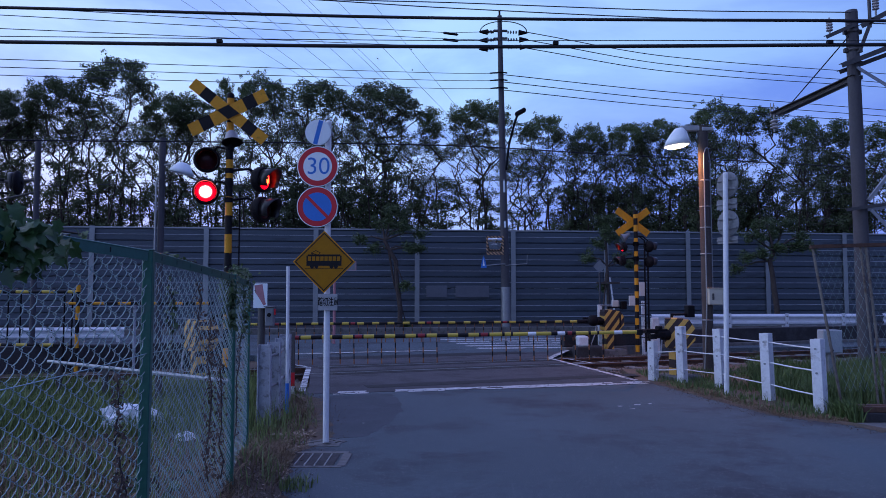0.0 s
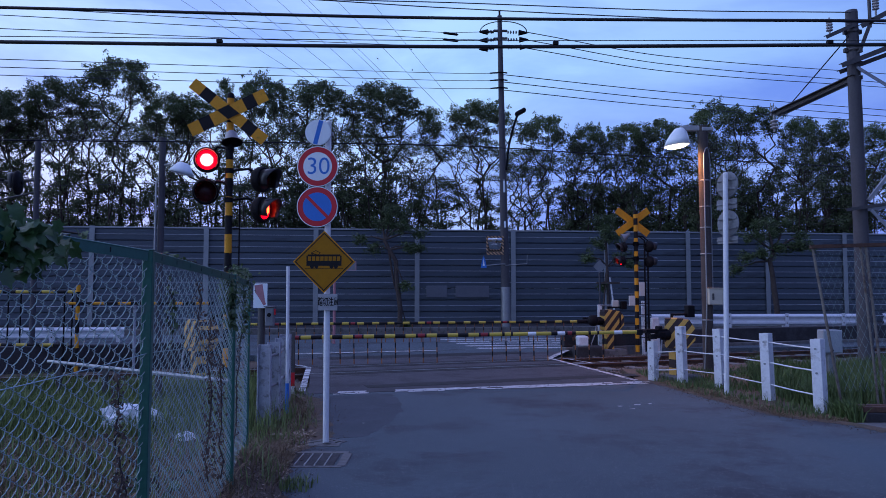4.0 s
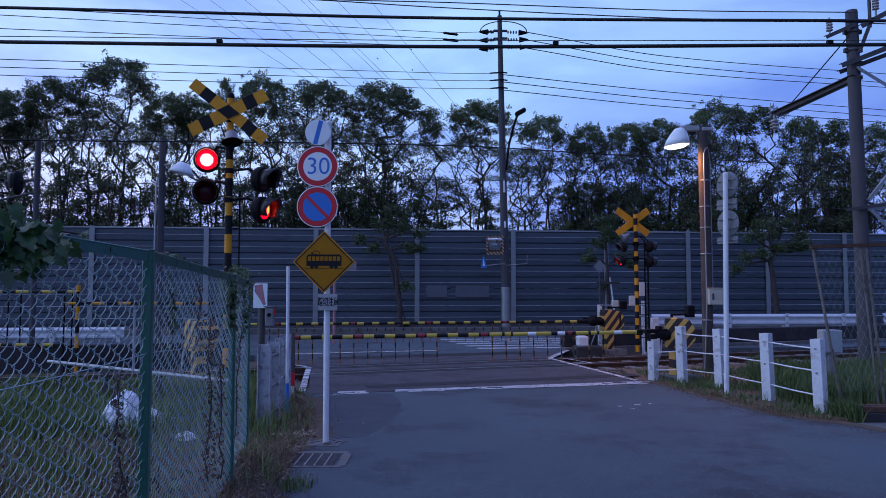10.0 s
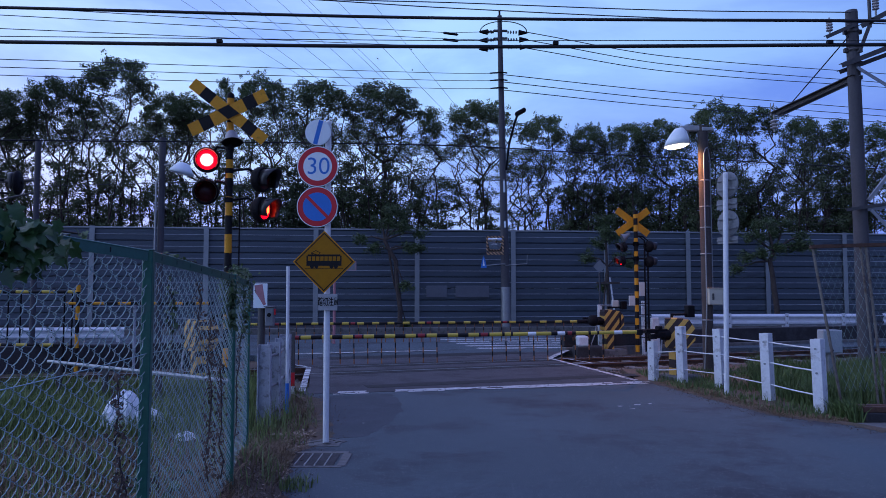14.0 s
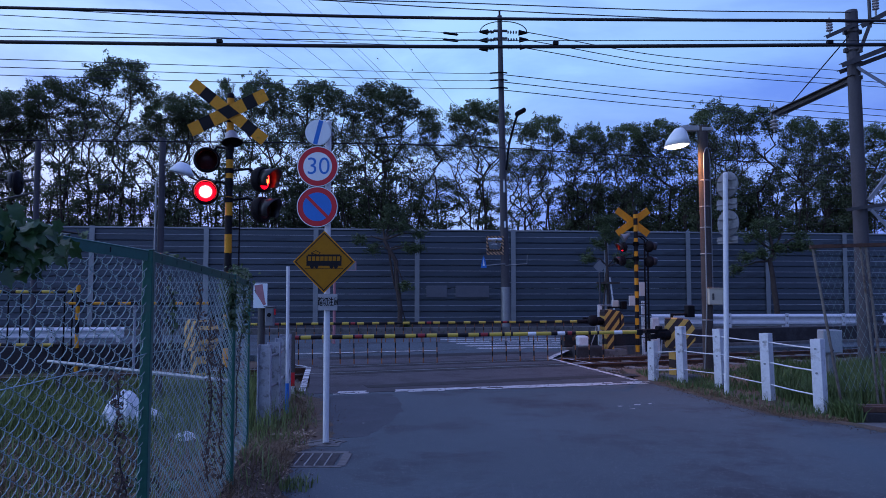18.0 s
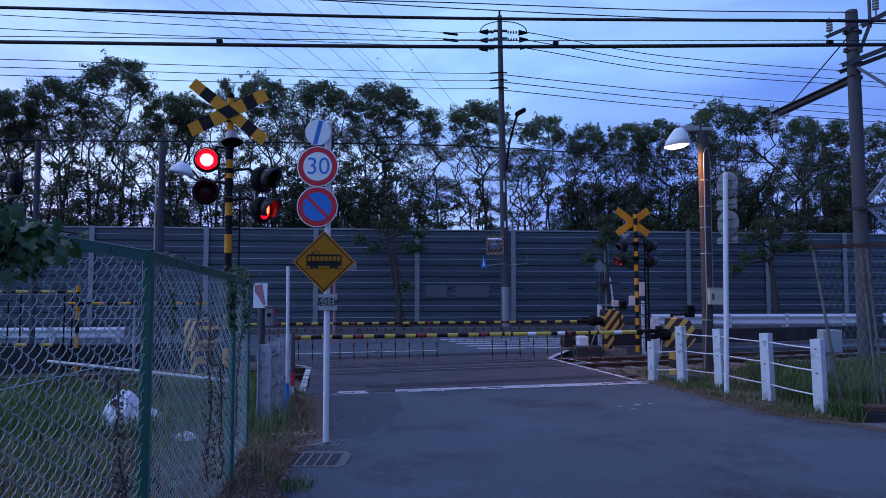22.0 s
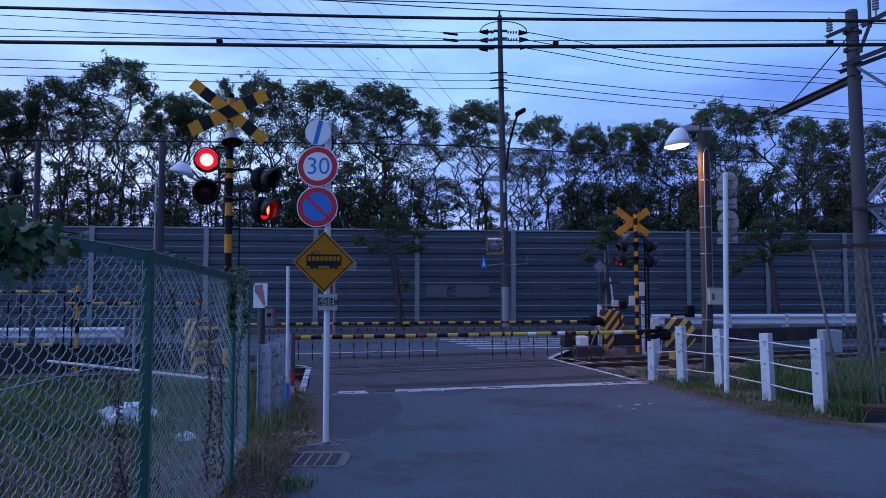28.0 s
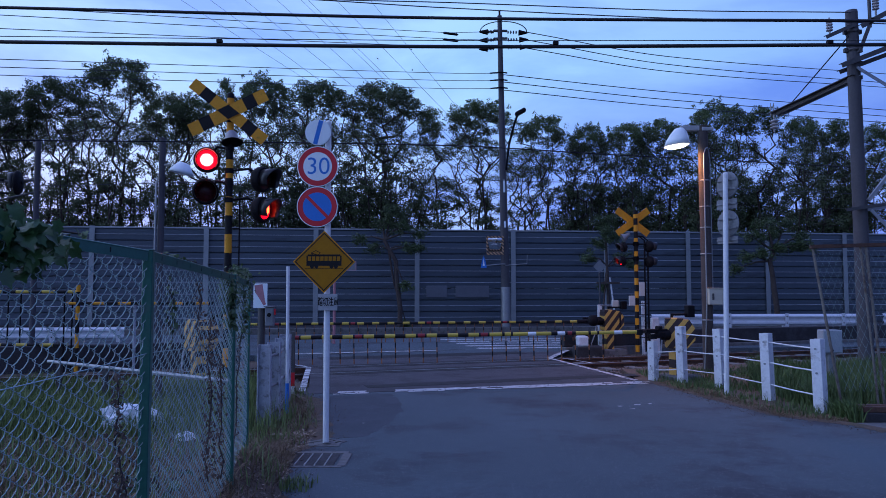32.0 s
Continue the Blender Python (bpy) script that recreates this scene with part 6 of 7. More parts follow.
street_tree(-1.78, 27.6, [(0.1, 0, -0.2), (0.06, 0, 0.8), (0.0, 0, 1.5), (-0.04, 0, 2.1), (-0.06, 0, 2.65), (-0.35, 0, 3.1), (-0.5, 0, 3.5)],
            [(-0.88, 0, 3.16, 0.26), (-1.46, 0.1, 3.53, 0.22), (-0.73, 0.2, 4.2, 0.5), (0.09, 0, 4.0, 0.42), (0.5, -0.1, 3.15, 0.25), (0.78, 0.1, 3.76, 0.24), (0.82, 0, 3.12, 0.2), (0.3, -0.1, 1.68, 0.2), (0.38, 0.1, 0.15, 0.22), (-0.2, 0.1, 4.6, 0.4)],
            71, "gnarled street tree with a sparse crown before the barrier", 0.075, False, 0.078)
street_tree(13.3, 28.6, [(0.2, 0, -0.2), (0.16, 0, 0.8), (0.1, 0, 1.6), (0.02, 0, 2.2), (-0.02, 0, 2.7), (0.12, 0, 3.1)],
            [(-0.96, 0, 2.85, 0.32), (-1.33, 0.1, 2.4, 0.2), (-0.69, 0.1, 3.7, 0.42), (-0.23, 0, 4.3, 0.45), (0.48, 0.1, 4.15, 0.45), (0.94, 0, 3.28, 0.34), (1.37, 0, 3.3, 0.28), (0.34, -0.1, 3.2, 0.3), (-0.4, -0.1, 3.0, 0.25), (1.3, 0.1, 3.75, 0.3), (0.2, 0.2, 3.75, 0.4)],
            72, "gnarled street tree with a spreading crown before the barrier", 0.075, False, 0.09)
street_tree(6.15, 26.4, [(0, 0, -0.2), (0.03, 0, 1.2), (0.0, 0, 2.4), (-0.03, 0, 3.3)],
            [(-0.3, 0, 3.3, 0.34), (0.25, 0.1, 3.5, 0.32), (-0.75, 0, 2.75, 0.34), (-0.05, 0, 4.1, 0.34), (0.6, 0, 2.7, 0.26), (-0.1, 0, 3.75, 0.3), (0.95, 0, 2.5, 0.2), (-0.15, 0, 1.6, 0.14)],
            73, "young sparse street tree tied to stakes", 0.07, True, 0.05)
back2 = thing("road_sign", pose(5.5, 24.8, 0), "grey back of a diamond sign on a dark post", "road sign")
part("sign_plate", diamond(0.225, -0.012, 0.0), SIGN_BACK, back2, "", pose(0, 0, 2.35))
g = M()
g.tube([(0.02, 0.04, -0.2), (0.0, 0.04, 2.62)], 0.035, 10)
part("post", g, POLE_DARK, back2)
back3 = thing("marker_post", pose(-3.1, 20.2, 0), "thin faded red post on the far side", "post")
g = M()
g.tube([(0, 0, -0.1), (0, 0, 1.9)], 0.04, 10)
part("post", g, PINK, back3)
g = M()
g.box(0.3, 0.62, -0.01, 0.0, 2.08, 2.34, 0.004)
q = part("plate", g, SIGN_BACK, back3, "small plate with a pink rim")
g = M()
for x0, x1, z0, z1 in ((0.3, 0.62, 2.08, 2.1), (0.3, 0.62, 2.32, 2.34), (0.3, 0.32, 2.1, 2.32), (0.6, 0.62, 2.1, 2.32)):
    g.box(x0, x1, -0.014, -0.0105, z0, z1)
part("rim", g, PINK, q)
g = M()
g.tube([(0, 0, 1.9), (0, 0.01, 2.2), (0.32, 0.01, 2.2)], 0.02, 8)
part("bracket", g, PINK, back3)


# ---- leaves by the camera ----
def lobed_leaf(g, rnd, p, tip, up, size):
    """A lobed, creased leaf from its stalk end p towards tip."""
    d = (Vector(tip) - Vector(p)).normalized()
    side = d.cross(Vector(up)).normalized()
    nrm = side.cross(d).normalized()
    outline = [(0.02, 0.05), (-0.11, 0.30), (0.12, 0.36), (0.20, 0.34), (0.42, 0.60), (0.50, 0.33), (0.72, 0.36), (0.80, 0.15), (1.08, 0.0)]
    fold, curl = rnd.uniform(0.15, 0.4), rnd.uniform(0.0, 0.35)
    v = []
    for s in (1, -1):
        for a, b in outline:
            j = 1 + rnd.uniform(-0.12, 0.12)
            v.append(Vector(p) + d * (a * size) + side * (s * b * size * 0.85 * j) + nrm * size * (fold * b - curl * a * a))
    n = len(outline)
    mid = [Vector(p) + d * (a * size) - nrm * size * curl * a * a for a in (0.0, 0.3, 0.55, 0.8)]
    o = 2 * n
    v += mid
    tri = [(o, 0, 1), (o, 1, 2), (o, 2, 3), (o, 3, o + 1), (o + 1, 3, 4), (o + 1, 4, 5), (o + 1, 5, o + 2), (o + 2, 5, 6), (o + 2, 6, 7), (o + 2, 7, o + 3), (o + 3, 7, 8)]
    f = list(tri) + [tuple(reversed([q + n if q < n else q for q in t])) for t in tri]
    g.raw(v, f, True)


rnd = random.Random(11)
shrub = thing("shrub", pose(-1.55, 2.1, 0), "leafy green shrub with large lobed leaves hanging over the fence", "shrub")
g = M()
g.tube([(-0.5, -0.2, 0), (-0.42, -0.1, 0.9), (-0.25, 0.0, 1.5), (0.0, 0.12, 1.72)], [0.03, 0.025, 0.018, 0.008], 8)
g.tube([(-0.3, 0, 1.4), (-0.1, 0.2, 1.75), (0.05, 0.3, 1.76), (0.14, 0.4, 1.71)], [0.015, 0.01, 0.007, 0.004], 6)
part("branch", g, BARK, shrub)
for i in range(230):
    t = rnd.random() ** 1.25
    drop = rnd.random()
    c = Vector((-0.04 + 0.25 * t, 0.02 + 0.25 * t, 1.83 - 0.10 * t - drop * (0.37 - 0.26 * t))) + Vector((rnd.gauss(0, 0.04), rnd.gauss(0, 0.05), 0))
    way = Vector((rnd.uniform(-0.3, 0.9), rnd.uniform(-0.6, 0.2), rnd.uniform(-1.2, -0.1)))
    g = M()
    lobed_leaf(g, rnd, c, c + way, Vector((rnd.gauss(0, 0.5), -0.6, 0.9)), rnd.uniform(0.05, 0.11) * (1.1 - 0.35 * t))
    part("leaf", g, LEAF_NEAR, shrub)

# creeper on the fence
def creeper(name, label, spots, size, material, seed):
    rr = random.Random(seed)
    t = thing(name, pose(0, 0, 0), label, "creeper", "creepers on the fence")
    lv = M()
    for (x0, y0, z0), (x1, y1, z1), n, w in spots:
        pts = [Vector((x0, y0, z0)).lerp(Vector((x1, y1, z1)), k / 7) + Vector((rr.gauss(0, 0.012), rr.gauss(0, 0.02), 0)) for k in range(8)]
        part("stem", M().tube(pts, 0.004, 5), BARK_PALE, t)
        for _ in range(n):
            c = Vector((x0, y0, z0)).lerp(Vector((x1, y1, z1)), rr.random()) + Vector((rr.gauss(0, w * 0.5), rr.gauss(0, w), rr.gauss(0, w * 0.5)))
            lobed_leaf(lv, rr, c, c + Vector((rr.gauss(0, 1), rr.gauss(0, 1), rr.uniform(-1.5, 0.2))), Vector((rr.gauss(0, 0.5), -0.6, 1)), size * rr.uniform(0.6, 1.2))
    part("foliage", lv, material, t)


creeper("creeper", "green creeper grown over the end of the fence", [((-1.42, 4.75, 1.65), (-1.66, 6.0, 1.63), 150, 0.04), ((-1.58, 5.55, 1.58), (-1.55, 5.4, 1.15), 420, 0.07), ((-1.355, 4.50, 1.57), (-1.36, 4.52, 1.27), 270, 0.035), ((-1.38, 4.55, 1.60), (-1.45, 4.9, 1.4), 90, 0.05)], 0.034, LEAF_VINE, 5)
creeper("creeper", "thin creeper climbing in the netting", [((-1.275, 3.3, 1.57), (-1.28, 3.35, 1.15), 40, 0.02), ((-1.27, 3.2, 1.67), (-1.31, 3.7, 1.65), 20, 0.02), ((-1.44, 2.2, 1.71), (-1.33, 2.6, 1.71), 30, 0.02)], 0.03, LEAF_VINE, 6)
creeper("dead_creeper", "withered brown creeper hanging on the fence", [((-1.31, 4.0, 1.35), (-1.30, 3.95, 0.45), 320, 0.035), ((-1.33, 4.25, 1.1), (-1.32, 4.2, 0.4), 200, 0.035), ((-1.40, 4.9, 1.2), (-1.38, 4.75, 0.5), 60, 0.02), ((-1.25, 2.8, 0.85), (-1.29, 2.6, 0.2), 130, 0.03), ((-1.285, 2.80, 1.18), (-1.272, 2.85, 0.62), 150, 0.022), ((-1.305, 3.75, 1.55), (-1.30, 3.8, 1.2), 90, 0.03)], 0.019, CREEPER_DEAD, 7)

def weed(x, y, z, high, n, seed):
    """Broad-leaved weed: stems fanning from one root, with leaves up their length."""
    rr = random.Random(seed)
    t = thing("weed", pose(x, y, z), "broad-leaved green weed at the foot of the fence", "weed", "weeds at the fence")
    lv = M()
    for k in range(n):
        a = 2 * math.pi * k / n + rr.uniform(-0.4, 0.4)
        top = Vector((math.cos(a) * high * 0.55, math.sin(a) * high * 0.55, high * rr.uniform(0.6, 1.0)))
        part("stem", M().tube([(0, 0, -0.08), tuple(top * 0.5 + Vector((0, 0, high * 0.1))), tuple(top)], 0.004, 5), BARK_PALE, t)
        for i in range(9):
            c = top * rr.uniform(0.35, 1.05)
            lobed_leaf(lv, rr, c, c + Vector((math.cos(a) + rr.gauss(0, 0.7), math.sin(a) + rr.gauss(0, 0.7), rr.uniform(-0.5, 0.4))), Vector((0, -0.2, 1)), rr.uniform(0.035, 0.06))
    part("foliage", lv, LEAF_VINE, t)


weed(-1.72, 4.35, 0.15, 0.34, 7, 3)
weed(-1.95, 4.9, 0.05, 0.30, 6, 4)
weed(-2.05, 3.35, 0.0, 0.30, 6, 8)

# soil heaped along the fence, falling to the lane and to the yard
def bank_axis(y):
    return -1.30 - 0.06 * max(0, y - 3) - 0.05 * max(0, y - 4.6) - 0.04 * max(0, y - 6)


def bank_z(x, y):
    """Height of the soil heaped along the fence."""
    w = x - bank_axis(y)
    prof = max(0.0, 1 - abs(w) / (0.75 if w < 0 else 0.3)) ** 0.8
    return -0.03 + 0.36 * math.exp(-((y - 4.8) / 1.3) ** 2) * prof + 0.05 * noise.noise(Vector((y * 3, w * 5, 2))) * prof


g = M()
v, f = [], []
nu, nw = 60, 22
for i in range(nu + 1):
    y = 2.2 + 5.4 * i / nu
    for j in range(nw + 1):
        x = bank_axis(y) - 0.75 + 1.1 * j / nw
        v.append((x, y, bank_z(x, y) + 0.012 * noise.noise(Vector((x * 25, y * 25, 7)))))
for i in range(nu):
    for j in range(nw):
        a = i * (nw + 1) + j
        f.append((a, a + 1, a + nw + 2, a + nw + 1))
g.raw(v, f, True)
tagged(part("soil_bank", g, DIRT), "bank of soil and dead weeds heaped along the fence", "bank", kind="structure")


def ragged_strip(name, label, line, into, out, material, seed, top=0.010):
    """Soil washed over an edge: a low mound along a line with a broken inner rim; into: reach to the right of the line, out: to its left."""
    pts = [Vector((*p, 0)) for p in line]
    v, f, cols = [], [], 8
    total = sum((b - a).length for a, b in zip(pts, pts[1:]))
    n = int(total / 0.04)
    for i in range(n + 1):
        d = total * i / n
        for a, b in zip(pts, pts[1:]):
            if d <= (b - a).length + 1e-6:
                break
            d -= (b - a).length
        e = (b - a).normalized()
        c, nr = a + e * d, Vector((e.y, -e.x, 0))
        reach = into * (0.55 + 0.9 * noise.noise(Vector((c.x * 2.2, c.y * 2.2, seed))) + 0.5 * noise.noise(Vector((c.x * 9, c.y * 9, seed + 3))))
        for j in range(cols + 1):
            t = j / cols
            q = c + nr * (-out + (out + max(0.004, reach)) * t)
            z = -0.004 + (top + 0.006) * math.sin(math.pi * (0.5 + 0.5 * t)) + 0.006 * noise.noise(Vector((q.x * 20, q.y * 20, seed + 5))) * (1 - t)
            v.append((q.x, q.y, max(z, 0.004) if t > 0.6 else z))
    for i in range(n):
        for j in range(cols):
            a = i * (cols + 1) + j
            f.append((a, a + 1, a + cols + 2, a + cols + 1))
    g = M()
    g.raw(v, f, True)
    return tagged(part(name, g, material), label, "ground", kind="structure")


LEFT_EDGE = [(-1.24, 5.2), (-1.32, 5.7), (-1.36, 6.05), (-1.36, 6.7), (-1.29, 7.3), (-1.34, 7.8), (-1.72, 9.6), (-2.05, 10.35)]
RIGHT_EDGE = [(4.75, 7.62), (4.49, 8.12), (4.02, 8.53), (3.78, 9.64), (3.57, 10.84), (3.45, 11.55)]
ragged_strip("washed_soil", "dark soil washed over the edge of the lane", LEFT_EDGE, 0.16, 0.12, DIRT, 3)
ragged_strip("washed_soil", "dark soil washed over the edge of the lane", RIGHT_EDGE[::-1], 0.10, 0.12, DIRT, 9)
rr = random.Random(77)
g = M()
for line, side in ((LEFT_EDGE, 1), (RIGHT_EDGE, -1)):
    for a, b in zip(line, line[1:]):
        a, b = Vector((*a, 0)), Vector((*b, 0))
        e = (b - a).normalized()
        nr = Vector((e.y, -e.x, 0)) * side
        for _ in range(int((b - a).length * 150)):
            q = a.lerp(b, rr.random()) + nr * (abs(rr.gauss(0, 0.16)) - 0.05)
            r = rr.uniform(0.003, 0.008)
            mm = Matrix.Translation((q.x, q.y, 0.006)) @ Euler((rr.random() * 3, rr.random() * 3, rr.random() * 3)).to_matrix().to_4x4() @ Matrix.Diagonal((r * 1.3, r, r * 0.8, 1))
            g.raw([(1, 0, 0), (-1, 0, 0), (0, 1, 0), (0, -1, 0), (0, 0, 1), (0, 0, -1)],
                  [(0, 2, 4), (2, 1, 4), (1, 3, 4), (3, 0, 4), (2, 0, 5), (1, 2, 5), (3, 1, 5), (0, 3, 5)], False, 0, mm)
tagged(part("grit", g, BALLAST), "loose grit along the edges of the lane", "grit", kind="stuff")


# ---- grass and litter ----
def inside(x, y, poly):
    c = False
    for i in range(len(poly)):
        (x0, y0), (x1, y1) = poly[i], poly[i - 1]
        if (y0 > y) != (y1 > y) and x < (x1 - x0) * (y - y0) / (y1 - y0) + x0:
            c = not c
    return c


def grass(name, label, poly, count, h0, h1, material, seed, wide=0.006, clump=0.0, lean=0.35, z=-0.012, ground=None):
    """Curved blades over an outline, thicker where the noise is high."""
    rr = random.Random(seed)
    xs, ys = [p[0] for p in poly], [p[1] for p in poly]
    v, f, made, tries = [], [], 0, 0
    while made < count and tries < count * 12:
        tries += 1
        x, y = rr.uniform(min(xs), max(xs)), rr.uniform(min(ys), max(ys))
        if not inside(x, y, poly):
            continue
        dens = noise.noise(Vector((x * 1.3, y * 1.3, seed))) * 0.5 + 0.5
        if clump and rr.random() > (dens ** (1 + 3 * clump)) * 1.6:
            continue
        h = rr.uniform(h0, h1) * (0.55 + 0.8 * dens)
        a = rr.uniform(0, 2 * math.pi)
        l = rr.gauss(0, lean) * h
        w = wide * rr.uniform(0.6, 1.4)
        ca, sa = math.cos(a), math.sin(a)
        b = rr.uniform(0, 2 * math.pi)
        cb, sb = math.cos(b) * w, math.sin(b) * w
        o = len(v)
        z = ground(x, y) if ground else z
        v += [(x - cb, y - sb, z), (x + cb, y + sb, z), (x + ca * l * 0.35 + cb * 0.8, y + sa * l * 0.35 + sb * 0.8, z + h * 0.6),
              (x + ca * l * 0.35 - cb * 0.8, y + sa * l * 0.35 - sb * 0.8, z + h * 0.6), (x + ca * l, y + sa * l, z + h)]
        f += [(o, o + 1, o + 2, o + 3), (o + 3, o + 2, o + 4)]
        made += 1
    g = M()
    g.v, g.f, g.s, g.k = v, f, [False] * len(f), [0] * len(f)
    return tagged(part(name, g, material), label, "grass", kind="stuff")


yard = [(-1.45, 2.6), (-1.75, 5.3), (-2.05, 7.4), (-2.5, 9.5), (-2.7, 11.3), (-9, 9.3), (-8.5, 5), (-3, 2.6)]
yard_far = [(-2.0, 7.5), (-2.5, 9.5), (-2.7, 11.4), (-9.5, 9.2), (-8.8, 7.3), (-5, 7.0)]
grass("grass", "tall green grass of the yard", yard_far, 24000, 0.12, 0.34, GRASS, 1, 0.007, 0.25)
grass("grass", "scattered green grass tufts near the fence", yard, 7500, 0.08, 0.28, GRASS, 2, 0.006, 0.6)
grass("dry_grass", "dry brown grass and stalks in the yard", yard, 12000, 0.03, 0.16, GRASS_DRY, 3, 0.005, 0.3, 1.2)
verge_l = [(-1.52, 3.5), (-1.72, 5.6), (-1.95, 7.2), (-2.2, 8.0), (-2.35, 10.8), (-2.1, 10.7), (-1.75, 9.6), (-1.36, 7.8), (-1.33, 7.0), (-1.42, 6.6), (-1.45, 5.2), (-1.35, 3.5)]
grass("dry_grass", "dry trampled grass of the narrow verge", verge_l, 6000, 0.015, 0.07, GRASS_DRY, 4, 0.004, 0.2, 1.3)
grass("grass", "green grass tufts in the narrow verge", verge_l, 520, 0.05, 0.18, GRASS, 5, 0.004, 0.7, 0.5)
tuft = [(-1.25, 5.35), (-1.02, 5.35), (-0.98, 5.62), (-1.2, 5.7)]
grass("grass", "small grass tuft at the edge of the asphalt", tuft, 130, 0.04, 0.12, GRASS, 6, 0.004, 0.0, 0.7, 0.0)
tuft2 = [(-2.0, 7.5), (-1.75, 7.5), (-1.7, 8.3), (-2.0, 8.3)]
grass("grass", "grass tuft round the guard posts", tuft2, 110, 0.1, 0.36, GRASS, 7, 0.005, 0.0, 0.4)
verge_r = [(3.5, 11.7), (3.6, 10.9), (3.82, 9.7), (4.08, 8.6), (4.55, 8.2), (4.82, 8.55), (6.0, 8.6), (9.5, 9.5), (10.5, 15.2), (3.6, 13.3)]
grass("grass", "green verge grass round the guard fence", verge_r, 15000, 0.03, 0.12, GRASS_SHADED, 8, 0.006, 0.2)
tall_r = [(4.72, 9.3), (5.1, 9.0), (6.2, 9.2), (9.8, 10.3), (10.3, 14.5), (5.6, 13.0), (4.8, 11.2), (4.75, 9.6)]
grass("grass", "tall dense grass, shaded green, behind the last guard post", tall_r, 18000, 0.14, 0.38, GRASS_SHADED, 9, 0.007, 0.15)
edge_r = [(3.5, 11.6), (3.58, 10.84), (3.8, 9.64), (4.03, 8.55), (4.5, 8.17), (4.75, 8.3), (4.3, 8.9), (4.1, 9.9), (3.9, 11.2), (3.75, 11.9)]
grass("dry_grass", "dry grass along the asphalt edge", edge_r, 8000, 0.01, 0.06, GRASS_DRY, 10, 0.004, 0.1, 1.4)
tuft3 = [(4.68, 8.22), (4.84, 8.2), (4.9, 8.75), (4.72, 8.8)]
grass("grass", "dense grass tuft at the last guard post", tuft3, 420, 0.1, 0.28, GRASS_SHADED, 12, 0.006, 0.0, 0.4)

near_yard = [(-1.5, 2.6), (-1.6, 4.5), (-2.1, 6.5), (-5.5, 6.8), (-4.5, 4.5), (-3, 2.6)]
grass("dry_grass", "flattened pale straw in the yard", near_yard, 15000, 0.02, 0.10, GRASS_DRY, 19, 0.004, 0.1, 1.6)
rr = random.Random(51)
g = M()
for _ in range(7000):
    x, y = rr.uniform(-5.6, -1.3), rr.uniform(3.2, 7.6)
    s_ = rr.uniform(0.012, 0.035)
    mm = pose(x, y, rr.uniform(0.0, 0.03), rr.uniform(-35, 35), rr.uniform(-35, 35), rr.uniform(0, 360))
    g.raw([(-s_, 0, 0), (0, -s_ * 0.5, 0.004), (s_, 0, 0), (0, s_ * 0.5, 0.004)], [(0, 1, 2, 3)], False, 0, mm)
tagged(part("leaf_litter", g, LITTER), "dead pale leaves scattered over the yard", "leaf litter", kind="stuff")
bank = [(-1.95, 3.0), (-1.5, 3.0), (-1.28, 3.3), (-1.2, 4.2), (-1.2, 5.0), (-1.3, 6.0), (-1.35, 6.6), (-1.7, 7.2), (-2.2, 7.2), (-2.0, 5.0)]
grass("dry_grass", "dead grass stalks on the soil bank", bank, 11000, 0.02, 0.10, GRASS_DRY, 15, 0.003, 0.2, 1.4, 0, bank_z)
grass("grass", "sparse green weeds on the soil bank", bank, 500, 0.05, 0.20, GRASS, 18, 0.004, 0.6, 0.5, 0, bank_z)
rr = random.Random(53)
g = M()
for _ in range(3000):
    y = rr.uniform(3.2, 7.2)
    x = bank_axis(y) + rr.uniform(-0.5, 0.3)
    s_ = rr.uniform(0.008, 0.026)
    mm = pose(x, y, bank_z(x, y) + 0.008, rr.uniform(-40, 40), rr.uniform(-40, 40), rr.uniform(0, 360))
    g.raw([(-s_, 0, 0), (0, -s_ * 0.5, 0.004), (s_, 0, 0), (0, s_ * 0.5, 0.004)], [(0, 1, 2, 3)], False, 0, mm)
tagged(part("leaf_litter", g, LITTER), "dead brown leaves on the soil bank", "leaf litter", kind="stuff")

# ---- plastic bag and litter in the yard ----
def crumpled(g, w, d, h, seed, m=None, lean=0.0):
    """A puffed, creased sheet of film: a dome with folds."""
    nu, nv = 26, 10
    v, f = [], []
    for j in range(nv + 1):
        for i in range(nu):
            a = 2 * math.pi * i / nu
            e = j / nv
            crease = 1 + 0.36 * noise.noise(Vector((math.cos(a) * 2.4, math.sin(a) * 2.4, e * 2 + seed))) + 0.2 * math.sin(a * 7 + seed + 3 * e)
            crease += 0.16 * noise.noise(Vector((math.cos(a) * 7, math.sin(a) * 7, e * 6 + seed)))
            r = (1 - e ** 1.4) * crease
            z = h * math.sin(e * math.pi / 2) * (1 + 0.08 * noise.noise(Vector((math.cos(a), math.sin(a), seed + 5 * e)))) + 0.05 * h * noise.noise(Vector((math.cos(a) * 6, math.sin(a) * 6, seed + 9 * e)))
            v.append((w * r * math.cos(a) + lean * e, d * r * math.sin(a), z))
    for j in range(nv):
        for i in range(nu):
            k = (i + 1) % nu
            f.append((j * nu + i, j * nu + k, (j + 1) * nu + k, (j + 1) * nu + i))
    g.raw(v, f, False, 0, m)
    return g


